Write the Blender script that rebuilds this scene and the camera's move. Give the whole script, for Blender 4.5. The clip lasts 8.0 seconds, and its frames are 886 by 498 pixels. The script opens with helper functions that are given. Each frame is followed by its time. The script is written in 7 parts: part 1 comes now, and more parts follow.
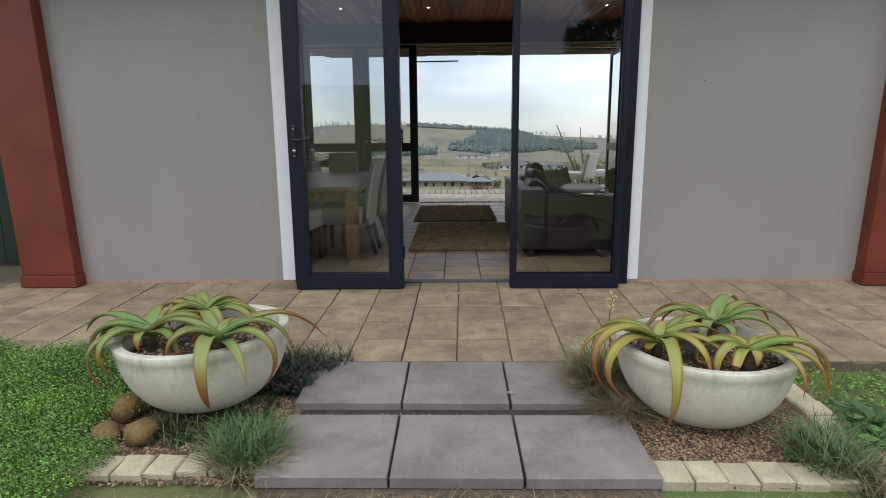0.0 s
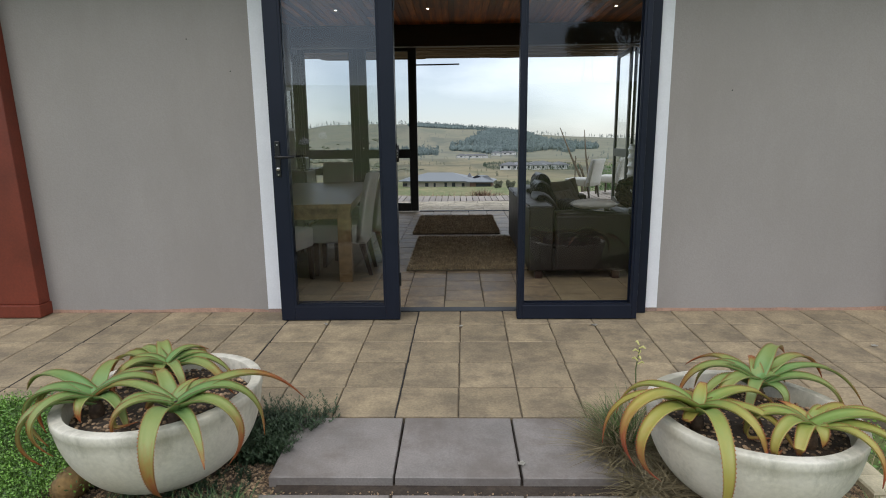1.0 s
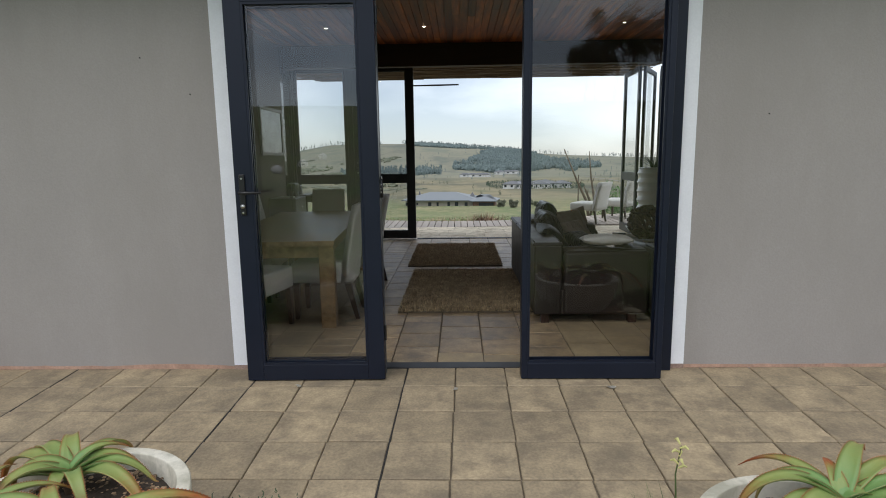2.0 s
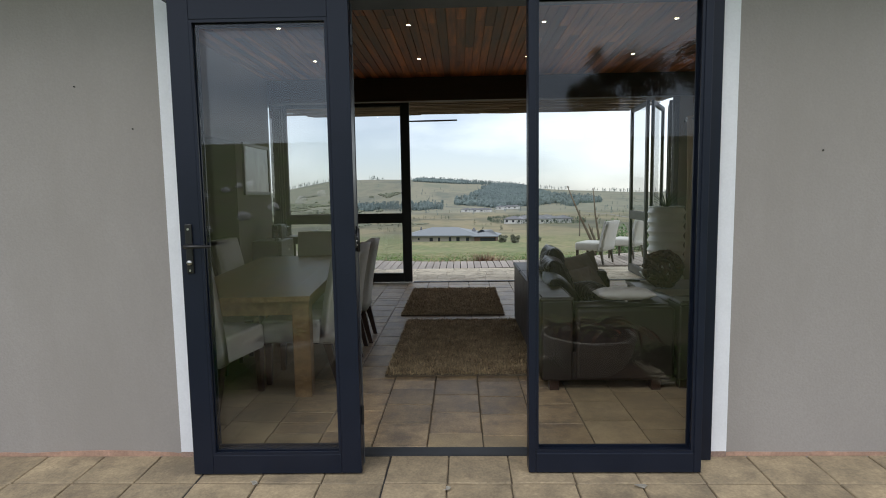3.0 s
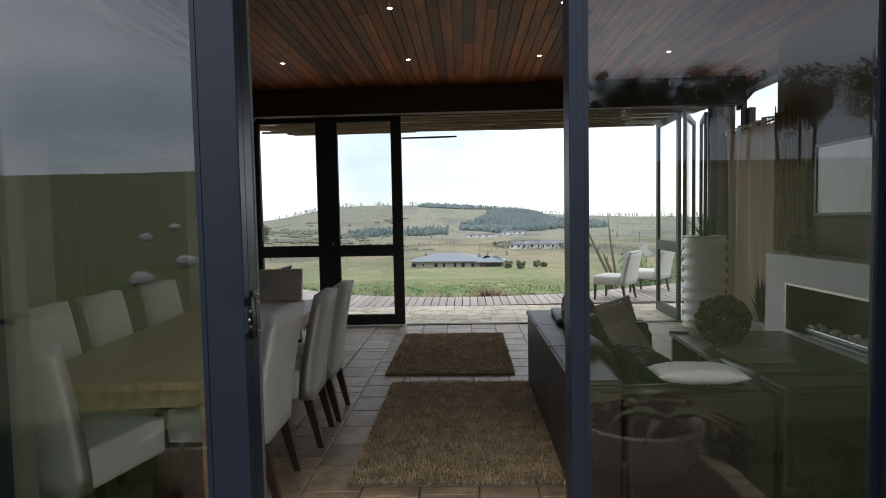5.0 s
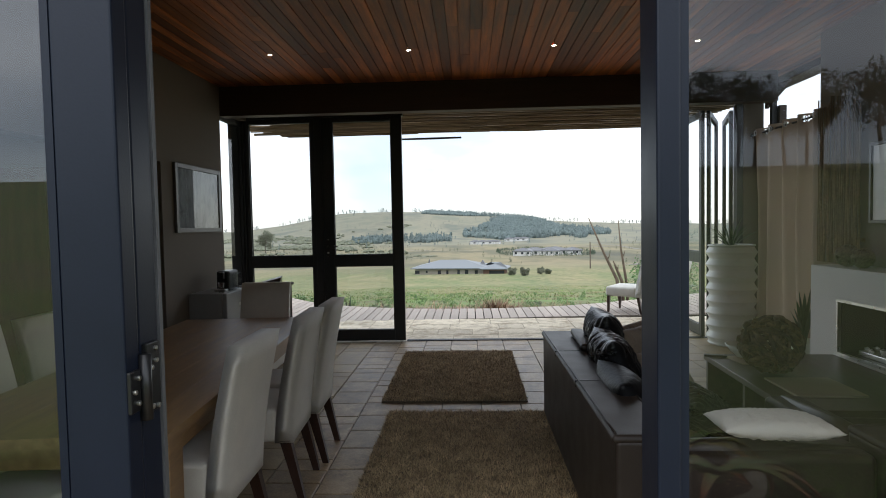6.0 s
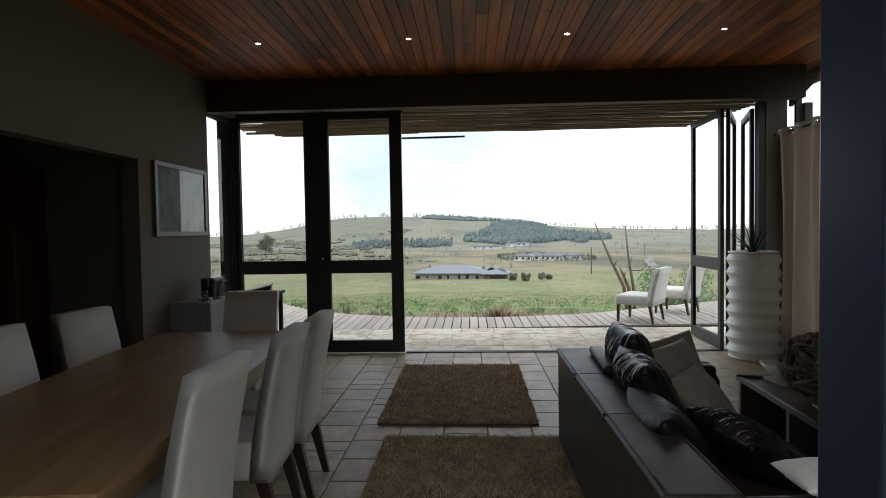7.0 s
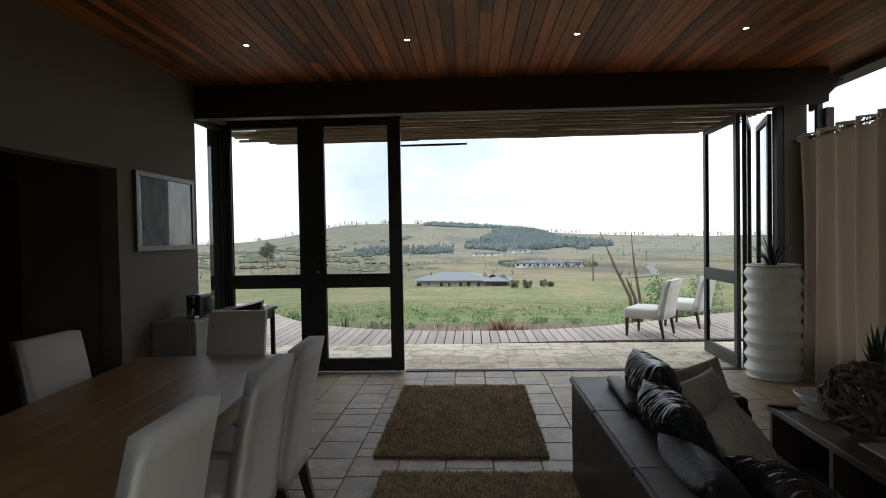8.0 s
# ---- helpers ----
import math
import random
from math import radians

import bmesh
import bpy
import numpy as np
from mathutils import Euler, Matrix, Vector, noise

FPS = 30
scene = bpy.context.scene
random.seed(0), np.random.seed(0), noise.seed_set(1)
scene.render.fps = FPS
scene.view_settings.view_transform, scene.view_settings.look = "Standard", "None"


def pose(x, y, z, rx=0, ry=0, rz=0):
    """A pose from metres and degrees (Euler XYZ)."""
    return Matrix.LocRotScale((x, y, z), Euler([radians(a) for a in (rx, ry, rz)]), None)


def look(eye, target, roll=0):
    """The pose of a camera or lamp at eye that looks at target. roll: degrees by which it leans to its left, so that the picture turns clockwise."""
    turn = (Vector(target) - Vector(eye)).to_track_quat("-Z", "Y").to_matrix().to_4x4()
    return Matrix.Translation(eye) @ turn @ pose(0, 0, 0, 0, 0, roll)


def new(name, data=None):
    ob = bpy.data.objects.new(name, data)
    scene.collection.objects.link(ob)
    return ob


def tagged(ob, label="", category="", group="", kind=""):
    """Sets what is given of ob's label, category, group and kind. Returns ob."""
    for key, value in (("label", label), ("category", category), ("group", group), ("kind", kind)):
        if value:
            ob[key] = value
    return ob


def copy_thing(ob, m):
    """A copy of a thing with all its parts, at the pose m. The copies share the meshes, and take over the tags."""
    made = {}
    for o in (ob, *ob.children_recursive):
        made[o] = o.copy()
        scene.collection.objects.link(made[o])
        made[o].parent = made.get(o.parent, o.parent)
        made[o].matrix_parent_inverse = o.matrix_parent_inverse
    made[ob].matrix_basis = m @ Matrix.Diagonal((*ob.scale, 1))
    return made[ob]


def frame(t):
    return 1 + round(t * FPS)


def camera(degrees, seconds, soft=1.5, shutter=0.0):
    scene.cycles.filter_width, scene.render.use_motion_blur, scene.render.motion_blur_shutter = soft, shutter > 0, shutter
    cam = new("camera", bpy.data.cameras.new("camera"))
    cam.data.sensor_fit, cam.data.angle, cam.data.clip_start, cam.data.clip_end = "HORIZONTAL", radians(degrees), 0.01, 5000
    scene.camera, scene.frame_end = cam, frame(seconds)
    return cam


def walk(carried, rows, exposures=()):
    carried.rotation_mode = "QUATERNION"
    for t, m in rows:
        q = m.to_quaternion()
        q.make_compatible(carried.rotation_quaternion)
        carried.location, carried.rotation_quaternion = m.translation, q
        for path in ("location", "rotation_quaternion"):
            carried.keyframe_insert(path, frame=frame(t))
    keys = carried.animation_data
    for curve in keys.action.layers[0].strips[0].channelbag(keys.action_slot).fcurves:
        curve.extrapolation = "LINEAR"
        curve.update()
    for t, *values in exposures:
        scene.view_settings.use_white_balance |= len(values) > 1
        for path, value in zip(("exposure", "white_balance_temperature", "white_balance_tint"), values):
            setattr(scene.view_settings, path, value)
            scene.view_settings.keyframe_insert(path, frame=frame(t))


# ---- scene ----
cam = camera(75.5, 8.0, 1.0)
PATH = [
    (0, (-0.015, -0.193, 1.218), (-0.059, 1.77, 0.838), -0.5),
    (0.5, (-0.022, 0.058, 1.292), (-0.067, 2.021, 0.908), -0.6),
    (1, (-0.015, 0.271, 1.336), (-0.063, 2.234, 0.955), -0.6),
    (1.5, (0.017, 0.566, 1.373), (-0.038, 2.532, 1.009), -0.7),
    (3, (0.094, 1.517, 1.464), (0.03, 3.506, 1.268), -0.9),
    (3.5, (0.12, 1.859, 1.468), (0.056, 3.851, 1.303), -1.0),
    (4, (0.141, 2.219, 1.511), (0.073, 4.211, 1.356), -0.9),
    (4.5, (0.161, 2.553, 1.493), (0.087, 4.548, 1.361), -1.0),
    (6, (0.133, 3.466, 1.5), (0.04, 5.462, 1.416), -1.1),
    (6.5, (0.11, 3.718, 1.51), (0.016, 5.714, 1.426), -1.0),
    (7, (0.097, 3.913, 1.494), (0.002, 5.909, 1.427), -0.9),
    (7.5, (0.094, 4.099, 1.509), (-0.005, 6.095, 1.449), -0.9),
    (8, (0.081, 4.259, 1.553), (-0.018, 6.256, 1.51), -1.0),
]
EXPOSE = [(0.0, -0.04), (1.5, 0.0), (3.0, 0.08), (4.5, 0.37), (6.0, 0.54), (7.0, 0.49), (8.0, 0.41)]
walk(cam, [(t, look(eye, target, roll)) for t, eye, target, roll in PATH], EXPOSE)

# ---- sky and sun ----
world = bpy.data.worlds.new("overcast_sky")
scene.world = world
world.use_nodes = True
wn, wl = world.node_tree.nodes, world.node_tree.links
wn.clear()
sky = wn.new("ShaderNodeTexSky")
sky.sky_type, sky.sun_disc = "NISHITA", False
sky.sun_elevation, sky.sun_rotation = radians(52), radians(215)
sky.air_density, sky.dust_density, sky.ozone_density = 1.0, 0.2, 4.0
sky_soft = wn.new("ShaderNodeBackground")
sky_soft.inputs["Strength"].default_value = 0.05
wl.new(sky.outputs["Color"], sky_soft.inputs["Color"])
way = wn.new("ShaderNodeTexCoord")
stretch = wn.new("ShaderNodeMapping")
stretch.inputs["Location"].default_value = (2.3, 0.7, 0.4)
stretch.inputs["Scale"].default_value = (1.3, 1.3, 4.0)
wl.new(way.outputs["Generated"], stretch.inputs["Vector"])
cloud = wn.new("ShaderNodeTexNoise")
cloud.inputs["Scale"].default_value, cloud.inputs["Detail"].default_value = 1.3, 7.0
wl.new(stretch.outputs["Vector"], cloud.inputs["Vector"])
tone = wn.new("ShaderNodeValToRGB")
tone.color_ramp.elements[0].position, tone.color_ramp.elements[0].color = 0.41, (0.47, 0.505, 0.555, 1)
tone.color_ramp.elements[1].position, tone.color_ramp.elements[1].color = 0.60, (0.97, 0.985, 1.0, 1)
wl.new(cloud.outputs["Fac"], tone.inputs["Fac"])
clouds = wn.new("ShaderNodeBackground")
wl.new(tone.outputs["Color"], clouds.inputs["Color"])
# an overcast sky is brighter overhead than at the horizon
rise_of = wn.new("ShaderNodeSeparateXYZ")
wl.new(way.outputs["Generated"], rise_of.inputs[0])
lift = wn.new("ShaderNodeMapRange")
lift.inputs["To Min"].default_value, lift.inputs["To Max"].default_value = 0.9, 1.9
wl.new(rise_of.outputs["Z"], lift.inputs["Value"])
wl.new(lift.outputs["Result"], clouds.inputs["Strength"])
both = wn.new("ShaderNodeAddShader")
wl.new(sky_soft.outputs[0], both.inputs[0])
wl.new(clouds.outputs[0], both.inputs[1])
out = wn.new("ShaderNodeOutputWorld")
wl.new(both.outputs[0], out.inputs["Surface"])

sun_data = bpy.data.lights.new("sun", "SUN")
sun_data.energy, sun_data.angle, sun_data.color = 0.75, radians(25), (1.0, 0.93, 0.84)
sun = new("sun", sun_data)
sun.matrix_world = look((-6, -10, 15), (0, 2, 0))


# ---- materials ----
def mat(name, colour, rough=0.6, vary=0.25, scale=3.0, grain=40.0, bump=0.1, metal=0.0, tint=None, spec=0.5, stretch=(1, 1, 1), rand=0.0, sheen=0.0, coat=0.0, island=0.0, stain=None):
    """A surface with large patches, fine grain and relief. tint: a second colour in the patches; stain: (colour, scale, low, high, most, stretch) of blots; rand: how much pieces differ from one another."""
    m = bpy.data.materials.new(name)
    m.use_nodes = True
    nodes, links = m.node_tree.nodes, m.node_tree.links
    b = nodes["Principled BSDF"]
    b.inputs["Roughness"].default_value, b.inputs["Metallic"].default_value = rough, metal
    b.inputs["Specular IOR Level"].default_value = spec
    b.inputs["Sheen Weight"].default_value, b.inputs["Coat Weight"].default_value = sheen, coat
    co = nodes.new("ShaderNodeTexCoord")
    mp = nodes.new("ShaderNodeMapping")
    mp.inputs["Scale"].default_value = stretch
    links.new(co.outputs["Object"], mp.inputs["Vector"])
    info = nodes.new("ShaderNodeObjectInfo")
    shift = nodes.new("ShaderNodeVectorMath")
    shift.operation = "MULTIPLY_ADD"
    shift.inputs[1].default_value = (37.0, 17.0, 53.0)
    if rand:
        links.new(info.outputs["Random"], shift.inputs[0])
    links.new(mp.outputs["Vector"], shift.inputs[2])
    if not rand:
        shift.inputs[0].default_value = (0, 0, 0)
    big = nodes.new("ShaderNodeTexNoise")
    big.inputs["Scale"].default_value, big.inputs["Detail"].default_value, big.inputs["Roughness"].default_value = scale, 5.0, 0.6
    fine = nodes.new("ShaderNodeTexNoise")
    fine.inputs["Scale"].default_value, fine.inputs["Detail"].default_value = grain, 4.0
    for n in (big, fine):
        links.new(shift.outputs["Vector"], n.inputs["Vector"])
    ramp = nodes.new("ShaderNodeValToRGB")
    second = tint or tuple(c * (1 - vary) for c in colour)
    ramp.color_ramp.elements[0].position, ramp.color_ramp.elements[0].color = 0.33, (*second, 1)
    ramp.color_ramp.elements[1].position, ramp.color_ramp.elements[1].color = 0.66, (*colour, 1)
    links.new(big.outputs["Fac"], ramp.inputs["Fac"])
    mix = nodes.new("ShaderNodeMix")
    mix.data_type, mix.blend_type = "RGBA", "MULTIPLY"
    mix.inputs["Factor"].default_value = 1.0
    spread = nodes.new("ShaderNodeMapRange")
    spread.inputs["From Min"].default_value, spread.inputs["From Max"].default_value = 0.25, 0.75
    spread.inputs["To Min"].default_value, spread.inputs["To Max"].default_value = 1 - vary * 0.6, 1 + vary * 0.4
    links.new(fine.outputs["Fac"], spread.inputs["Value"])
    links.new(ramp.outputs["Color"], mix.inputs["A"])
    links.new(spread.outputs["Result"], mix.inputs["B"])
    last = mix.outputs["Result"]
    if rand or island:
        each = nodes.new("ShaderNodeMapRange")
        w = rand or island
        each.inputs["To Min"].default_value, each.inputs["To Max"].default_value = 1 - w, 1 + w * 0.7
        if island:
            geo = nodes.new("ShaderNodeNewGeometry")
            links.new(geo.outputs["Random Per Island"], each.inputs["Value"])
        else:
            links.new(info.outputs["Random"], each.inputs["Value"])
        m2 = nodes.new("ShaderNodeMix")
        m2.data_type, m2.blend_type = "RGBA", "MULTIPLY"
        m2.inputs["Factor"].default_value = 1.0
        links.new(last, m2.inputs["A"])
        links.new(each.outputs["Result"], m2.inputs["B"])
        last = m2.outputs["Result"]
    if stain:
        s_col, s_scale, s_low, s_high, s_most, s_stretch = stain
        smp = nodes.new("ShaderNodeMapping")
        smp.inputs["Scale"].default_value = s_stretch
        smp.inputs["Location"].default_value = (3.1, 7.7, 1.3)
        links.new(shift.outputs["Vector"], smp.inputs["Vector"])
        spot = nodes.new("ShaderNodeTexNoise")
        spot.inputs["Scale"].default_value, spot.inputs["Detail"].default_value, spot.inputs["Roughness"].default_value = s_scale, 8.0, 0.68
        links.new(smp.outputs["Vector"], spot.inputs["Vector"])
        cover = nodes.new("ShaderNodeMapRange")
        cover.inputs["From Min"].default_value, cover.inputs["From Max"].default_value, cover.inputs["To Max"].default_value = s_low, s_high, s_most
        links.new(spot.outputs["Fac"], cover.inputs["Value"])
        m3 = nodes.new("ShaderNodeMix")
        m3.data_type = "RGBA"
        m3.inputs["B"].default_value = (*s_col, 1)
        links.new(cover.outputs["Result"], m3.inputs["Factor"])
        links.new(last, m3.inputs["A"])
        last = m3.outputs["Result"]
    links.new(last, b.inputs["Base Color"])
    r = nodes.new("ShaderNodeMapRange")
    r.inputs["To Min"].default_value, r.inputs["To Max"].default_value = max(0.03, rough - 0.12), min(1.0, rough + 0.12)
    links.new(big.outputs["Fac"], r.inputs["Value"])
    links.new(r.outputs["Result"], b.inputs["Roughness"])
    if bump:
        bp = nodes.new("ShaderNodeBump")
        bp.inputs["Strength"].default_value, bp.inputs["Distance"].default_value = bump, 0.01
        links.new(fine.outputs["Fac"], bp.inputs["Height"])
        links.new(bp.outputs["Normal"], b.inputs["Normal"])
    return m


def glass(name, tint=(0.915, 0.93, 0.935), gloss_share=0.07):
    """A pane: clear, with the gloss of glass rising towards grazing angles."""
    m = bpy.data.materials.new(name)
    m.use_nodes = True
    nodes, links = m.node_tree.nodes, m.node_tree.links
    nodes.clear()
    clear, gloss, mix, out_m, lw = (nodes.new("ShaderNode" + k) for k in ("BsdfTransparent", "BsdfGlossy", "MixShader", "OutputMaterial", "LayerWeight"))
    lw.inputs["Blend"].default_value = 0.5
    power, share = nodes.new("ShaderNodeMath"), nodes.new("ShaderNodeMath")
    power.operation, power.inputs[1].default_value = "POWER", 5.0
    share.operation, share.use_clamp = "MULTIPLY_ADD", True
    share.inputs[1].default_value, share.inputs[2].default_value = 0.9, gloss_share
    links.new(lw.outputs["Facing"], power.inputs[0])
    links.new(power.outputs[0], share.inputs[0])
    clear.inputs["Color"].default_value = (*tint, 1)
    gloss.inputs["Roughness"].default_value = 0.0
    links.new(share.outputs[0], mix.inputs[0])
    links.new(clear.outputs[0], mix.inputs[1])
    links.new(gloss.outputs[0], mix.inputs[2])
    links.new(mix.outputs[0], out_m.inputs["Surface"])
    return m


def glow(name, colour, strength):
    m = bpy.data.materials.new(name)
    m.use_nodes = True
    b = m.node_tree.nodes["Principled BSDF"]
    b.inputs["Emission Color"].default_value, b.inputs["Emission Strength"].default_value = (*colour, 1), strength
    return m


def leaf_mat(name, base, mid, tip, rough=0.45):
    """A fleshy leaf whose colour runs from its foot to its tip along the u of its map."""
    m = mat(name, base, rough, 0.2, 14, 90, 0.06)
    nodes, links = m.node_tree.nodes, m.node_tree.links
    uv = nodes.new("ShaderNodeUVMap")
    sep = nodes.new("ShaderNodeSeparateXYZ")
    links.new(uv.outputs["UV"], sep.inputs[0])
    noise_n = nodes.new("ShaderNodeTexNoise")
    noise_n.inputs["Scale"].default_value = 9.0
    info = nodes.new("ShaderNodeObjectInfo")
    sway = nodes.new("ShaderNodeMath")
    sway.operation = "MULTIPLY_ADD"
    sway.inputs[1].default_value = 0.3
    links.new(noise_n.outputs["Fac"], sway.inputs[0])
    links.new(sep.outputs["X"], sway.inputs[2])
    plus = nodes.new("ShaderNodeMath")
    plus.operation = "MULTIPLY_ADD"
    plus.inputs[1].default_value = 0.36
    links.new(info.outputs["Random"], plus.inputs[0])
    links.new(sway.outputs[0], plus.inputs[2])
    ramp = nodes.new("ShaderNodeValToRGB")
    cr = ramp.color_ramp
    cr.elements[0].position, cr.elements[0].color = 0.3, (*base, 1)
    cr.elements[1].position, cr.elements[1].color = 1.32 - 0.1, (*tip, 1)
    cr.elements[1].position = 1.0
    e = cr.elements.new(0.74)
    e.color = (*mid, 1)
    scale_n = nodes.new("ShaderNodeMath")
    scale_n.operation = "MULTIPLY"
    scale_n.inputs[1].default_value = 0.8
    links.new(plus.outputs[0], scale_n.inputs[0])
    links.new(scale_n.outputs[0], ramp.inputs["Fac"])
    # red margins towards both edges of the blade
    edge = nodes.new("ShaderNodeMath")
    edge.operation = "SUBTRACT"
    edge.inputs[1].default_value = 0.5
    links.new(sep.outputs["Y"], edge.inputs[0])
    ab = nodes.new("ShaderNodeMath")
    ab.operation = "ABSOLUTE"
    links.new(edge.outputs[0], ab.inputs[0])
    rim = nodes.new("ShaderNodeMapRange")
    rim.inputs["From Min"].default_value, rim.inputs["From Max"].default_value = 0.42, 0.5
    rim.inputs["To Max"].default_value = 0.6
    links.new(ab.outputs[0], rim.inputs["Value"])
    mixr = nodes.new("ShaderNodeMix")
    mixr.data_type = "RGBA"
    mixr.inputs["B"].default_value = (*tip, 1)
    links.new(rim.outputs["Result"], mixr.inputs["Factor"])
    links.new(ramp.outputs["Color"], mixr.inputs["A"])
    links.new(mixr.outputs["Result"], nodes["Principled BSDF"].inputs["Base Color"])
    return m


M_WALL = mat("taupe_plaster", (0.358, 0.33, 0.307), 0.85, 0.1, 0.9, 90, 0.18, stain=((0.30, 0.275, 0.25), 1.2, 0.46, 0.64, 0.7, (1, 1, 0.35)))
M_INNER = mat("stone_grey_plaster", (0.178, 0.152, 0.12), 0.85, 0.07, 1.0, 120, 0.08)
M_TRIM = mat("white_paint", (0.87, 0.88, 0.91), 0.6, 0.06, 4, 90, 0.06)
M_NAVY = mat("navy_aluminium", (0.0095, 0.0135, 0.026), 0.38, 0.12, 5, 200, 0.02, spec=0.3)
M_BLACKALU = mat("charcoal_aluminium", (0.02, 0.021, 0.024), 0.42, 0.12, 5, 200, 0.02)
M_GASKET = mat("grey_sealing_rubber", (0.11, 0.112, 0.12), 0.55, 0.15, 9, 120, 0.05)
M_STEEL = mat("brushed_steel", (0.6, 0.6, 0.58), 0.3, 0.1, 20, 200, 0.02, metal=1.0)
M_GLASS = glass("clear_glass")
M_RED = mat("oxide_red_paint", (0.20, 0.036, 0.016), 0.5, 0.3, 3, 60, 0.08)
M_PAVER = mat("sandstone_paver", (0.43, 0.335, 0.21), 0.75, 0.4, 6, 70, 0.35, tint=(0.27, 0.215, 0.14), rand=0.13, stain=((0.15, 0.12, 0.085), 4.5, 0.48, 0.64, 0.6, (1, 1, 1)))
M_TILE = mat("sandstone_floor_tile", (0.42, 0.305, 0.175), 0.45, 0.45, 7, 90, 0.3, tint=(0.26, 0.18, 0.10), rand=0.24, stain=((0.135, 0.10, 0.07), 5.0, 0.47, 0.63, 0.7, (1, 1, 1)))
M_GROUT = mat("grout", (0.18, 0.145, 0.10), 0.9, 0.3, 8, 90, 0.3)
M_DARKJOINT = mat("dark_joint", (0.03, 0.028, 0.025), 0.9, 0.3, 8, 90, 0.3)
M_SLAB = mat("grey_concrete_slab", (0.305, 0.272, 0.25), 0.7, 0.26, 5, 110, 0.25, tint=(0.24, 0.218, 0.20), rand=0.08, stain=((0.175, 0.148, 0.128), 3.0, 0.46, 0.66, 0.9, (1, 1, 1)))
M_CREAM = mat("cream_cobble", (0.60, 0.53, 0.36), 0.85, 0.25, 12, 90, 0.3, rand=0.12)
M_BEDSOIL = mat("gritty_bed_soil", (0.15, 0.115, 0.08), 0.95, 0.5, 12, 90, 0.6)
M_SOIL = mat("soil", (0.075, 0.055, 0.04), 0.95, 0.5, 12, 60, 0.6)
M_GRAVEL = mat("brown_gravel", (0.44, 0.30, 0.18), 0.8, 0.4, 18, 60, 0.4, island=0.8)
M_CONCRETE = mat("white_cast_concrete", (0.72, 0.68, 0.58), 0.7, 0.16, 4, 60, 0.14, tint=(0.62, 0.58, 0.47), stain=((0.22, 0.215, 0.15), 3.2, 0.50, 0.64, 0.6, (1, 1, 0.4)))
M_STONE = mat("ochre_boulder", (0.28, 0.17, 0.06), 0.85, 0.5, 7, 50, 0.5, tint=(0.16, 0.11, 0.05))
M_WHITESTONE = mat("whitewashed_stone", (0.75, 0.74, 0.7), 0.8, 0.2, 5, 40, 0.3)
M_ALOE = leaf_mat("aloe_leaf", (0.15, 0.27, 0.085), (0.25, 0.28, 0.08), (0.36, 0.10, 0.03))
M_ALOE_Y = leaf_mat("yellowing_aloe_leaf", (0.20, 0.29, 0.07), (0.38, 0.31, 0.07), (0.40, 0.09, 0.04))
M_HERB = mat("groundcover_leaf", (0.21, 0.40, 0.06), 0.55, 0.5, 2.5, 30, 0, tint=(0.09, 0.20, 0.035), island=0.75)
M_BLADE = mat("tuft_grass_blade", (0.09, 0.18, 0.045), 0.55, 0.4, 3, 30, 0, tint=(0.15, 0.17, 0.06), island=0.5)
M_DRYBLADE = mat("dry_grass_blade", (0.34, 0.275, 0.16), 0.7, 0.4, 3, 30, 0, tint=(0.19, 0.155, 0.08), island=0.5)
M_TUFT = mat("blue_green_blade", (0.085, 0.185, 0.055), 0.55, 0.4, 3, 30, 0, tint=(0.14, 0.20, 0.075), island=0.5)
M_ROSEMARY = mat("dark_herb_leaf", (0.055, 0.095, 0.04), 0.6, 0.4, 3, 30, 0, island=0.4)
M_CEIL = mat("cedar_ceiling_board", (0.56, 0.18, 0.042), 0.5, 0.35, 2.2, 60, 0.06, tint=(0.22, 0.064, 0.018), stretch=(8, 0.6, 8), island=0.62)
M_BEAM = mat("dark_timber_beam", (0.05, 0.028, 0.017), 0.55, 0.3, 3, 60, 0.1, stretch=(0.5, 6, 6))
M_FABRIC = mat("off_white_upholstery", (0.60, 0.56, 0.485), 0.7, 0.1, 7, 200, 0.16, sheen=0.2)
M_LINEN = mat("cream_linen", (0.62, 0.60, 0.54), 0.85, 0.1, 6, 260, 0.2, sheen=0.3)
M_TABLE = mat("pale_oak", (0.34, 0.21, 0.095), 0.38, 0.3, 3, 50, 0.06, tint=(0.21, 0.12, 0.052), stretch=(7, 0.7, 7))
M_DARKWOOD = mat("dark_stained_wood", (0.045, 0.02, 0.012), 0.35, 0.35, 3, 60, 0.05, stretch=(5, 5, 0.7))
M_COFFEE = mat("espresso_wood", (0.085, 0.06, 0.046), 0.4, 0.3, 3, 60, 0.05, stretch=(6, 0.7, 6))
M_LEATHER = mat("black_leather", (0.033, 0.025, 0.02), 0.44, 0.2, 7, 150, 0.02, spec=0.3)
M_CRINKLE = mat("crinkled_black_leather", (0.010, 0.010, 0.011), 0.3, 0.3, 3, 26, 0.6, spec=0.6, stretch=(1, 1, 2.5), coat=0.2)
M_TAUPE = mat("taupe_cushion_fabric", (0.38, 0.30, 0.215), 0.8, 0.25, 9, 150, 0.25, sheen=0.2)
M_RUG = mat("brown_shag_pile", (0.58, 0.44, 0.255), 0.9, 0.4, 8, 60, 0, tint=(0.33, 0.24, 0.135), island=0.6)
M_RUGBACK = mat("brown_rug_backing", (0.16, 0.125, 0.08), 0.95, 0.4, 20, 90, 0.3)
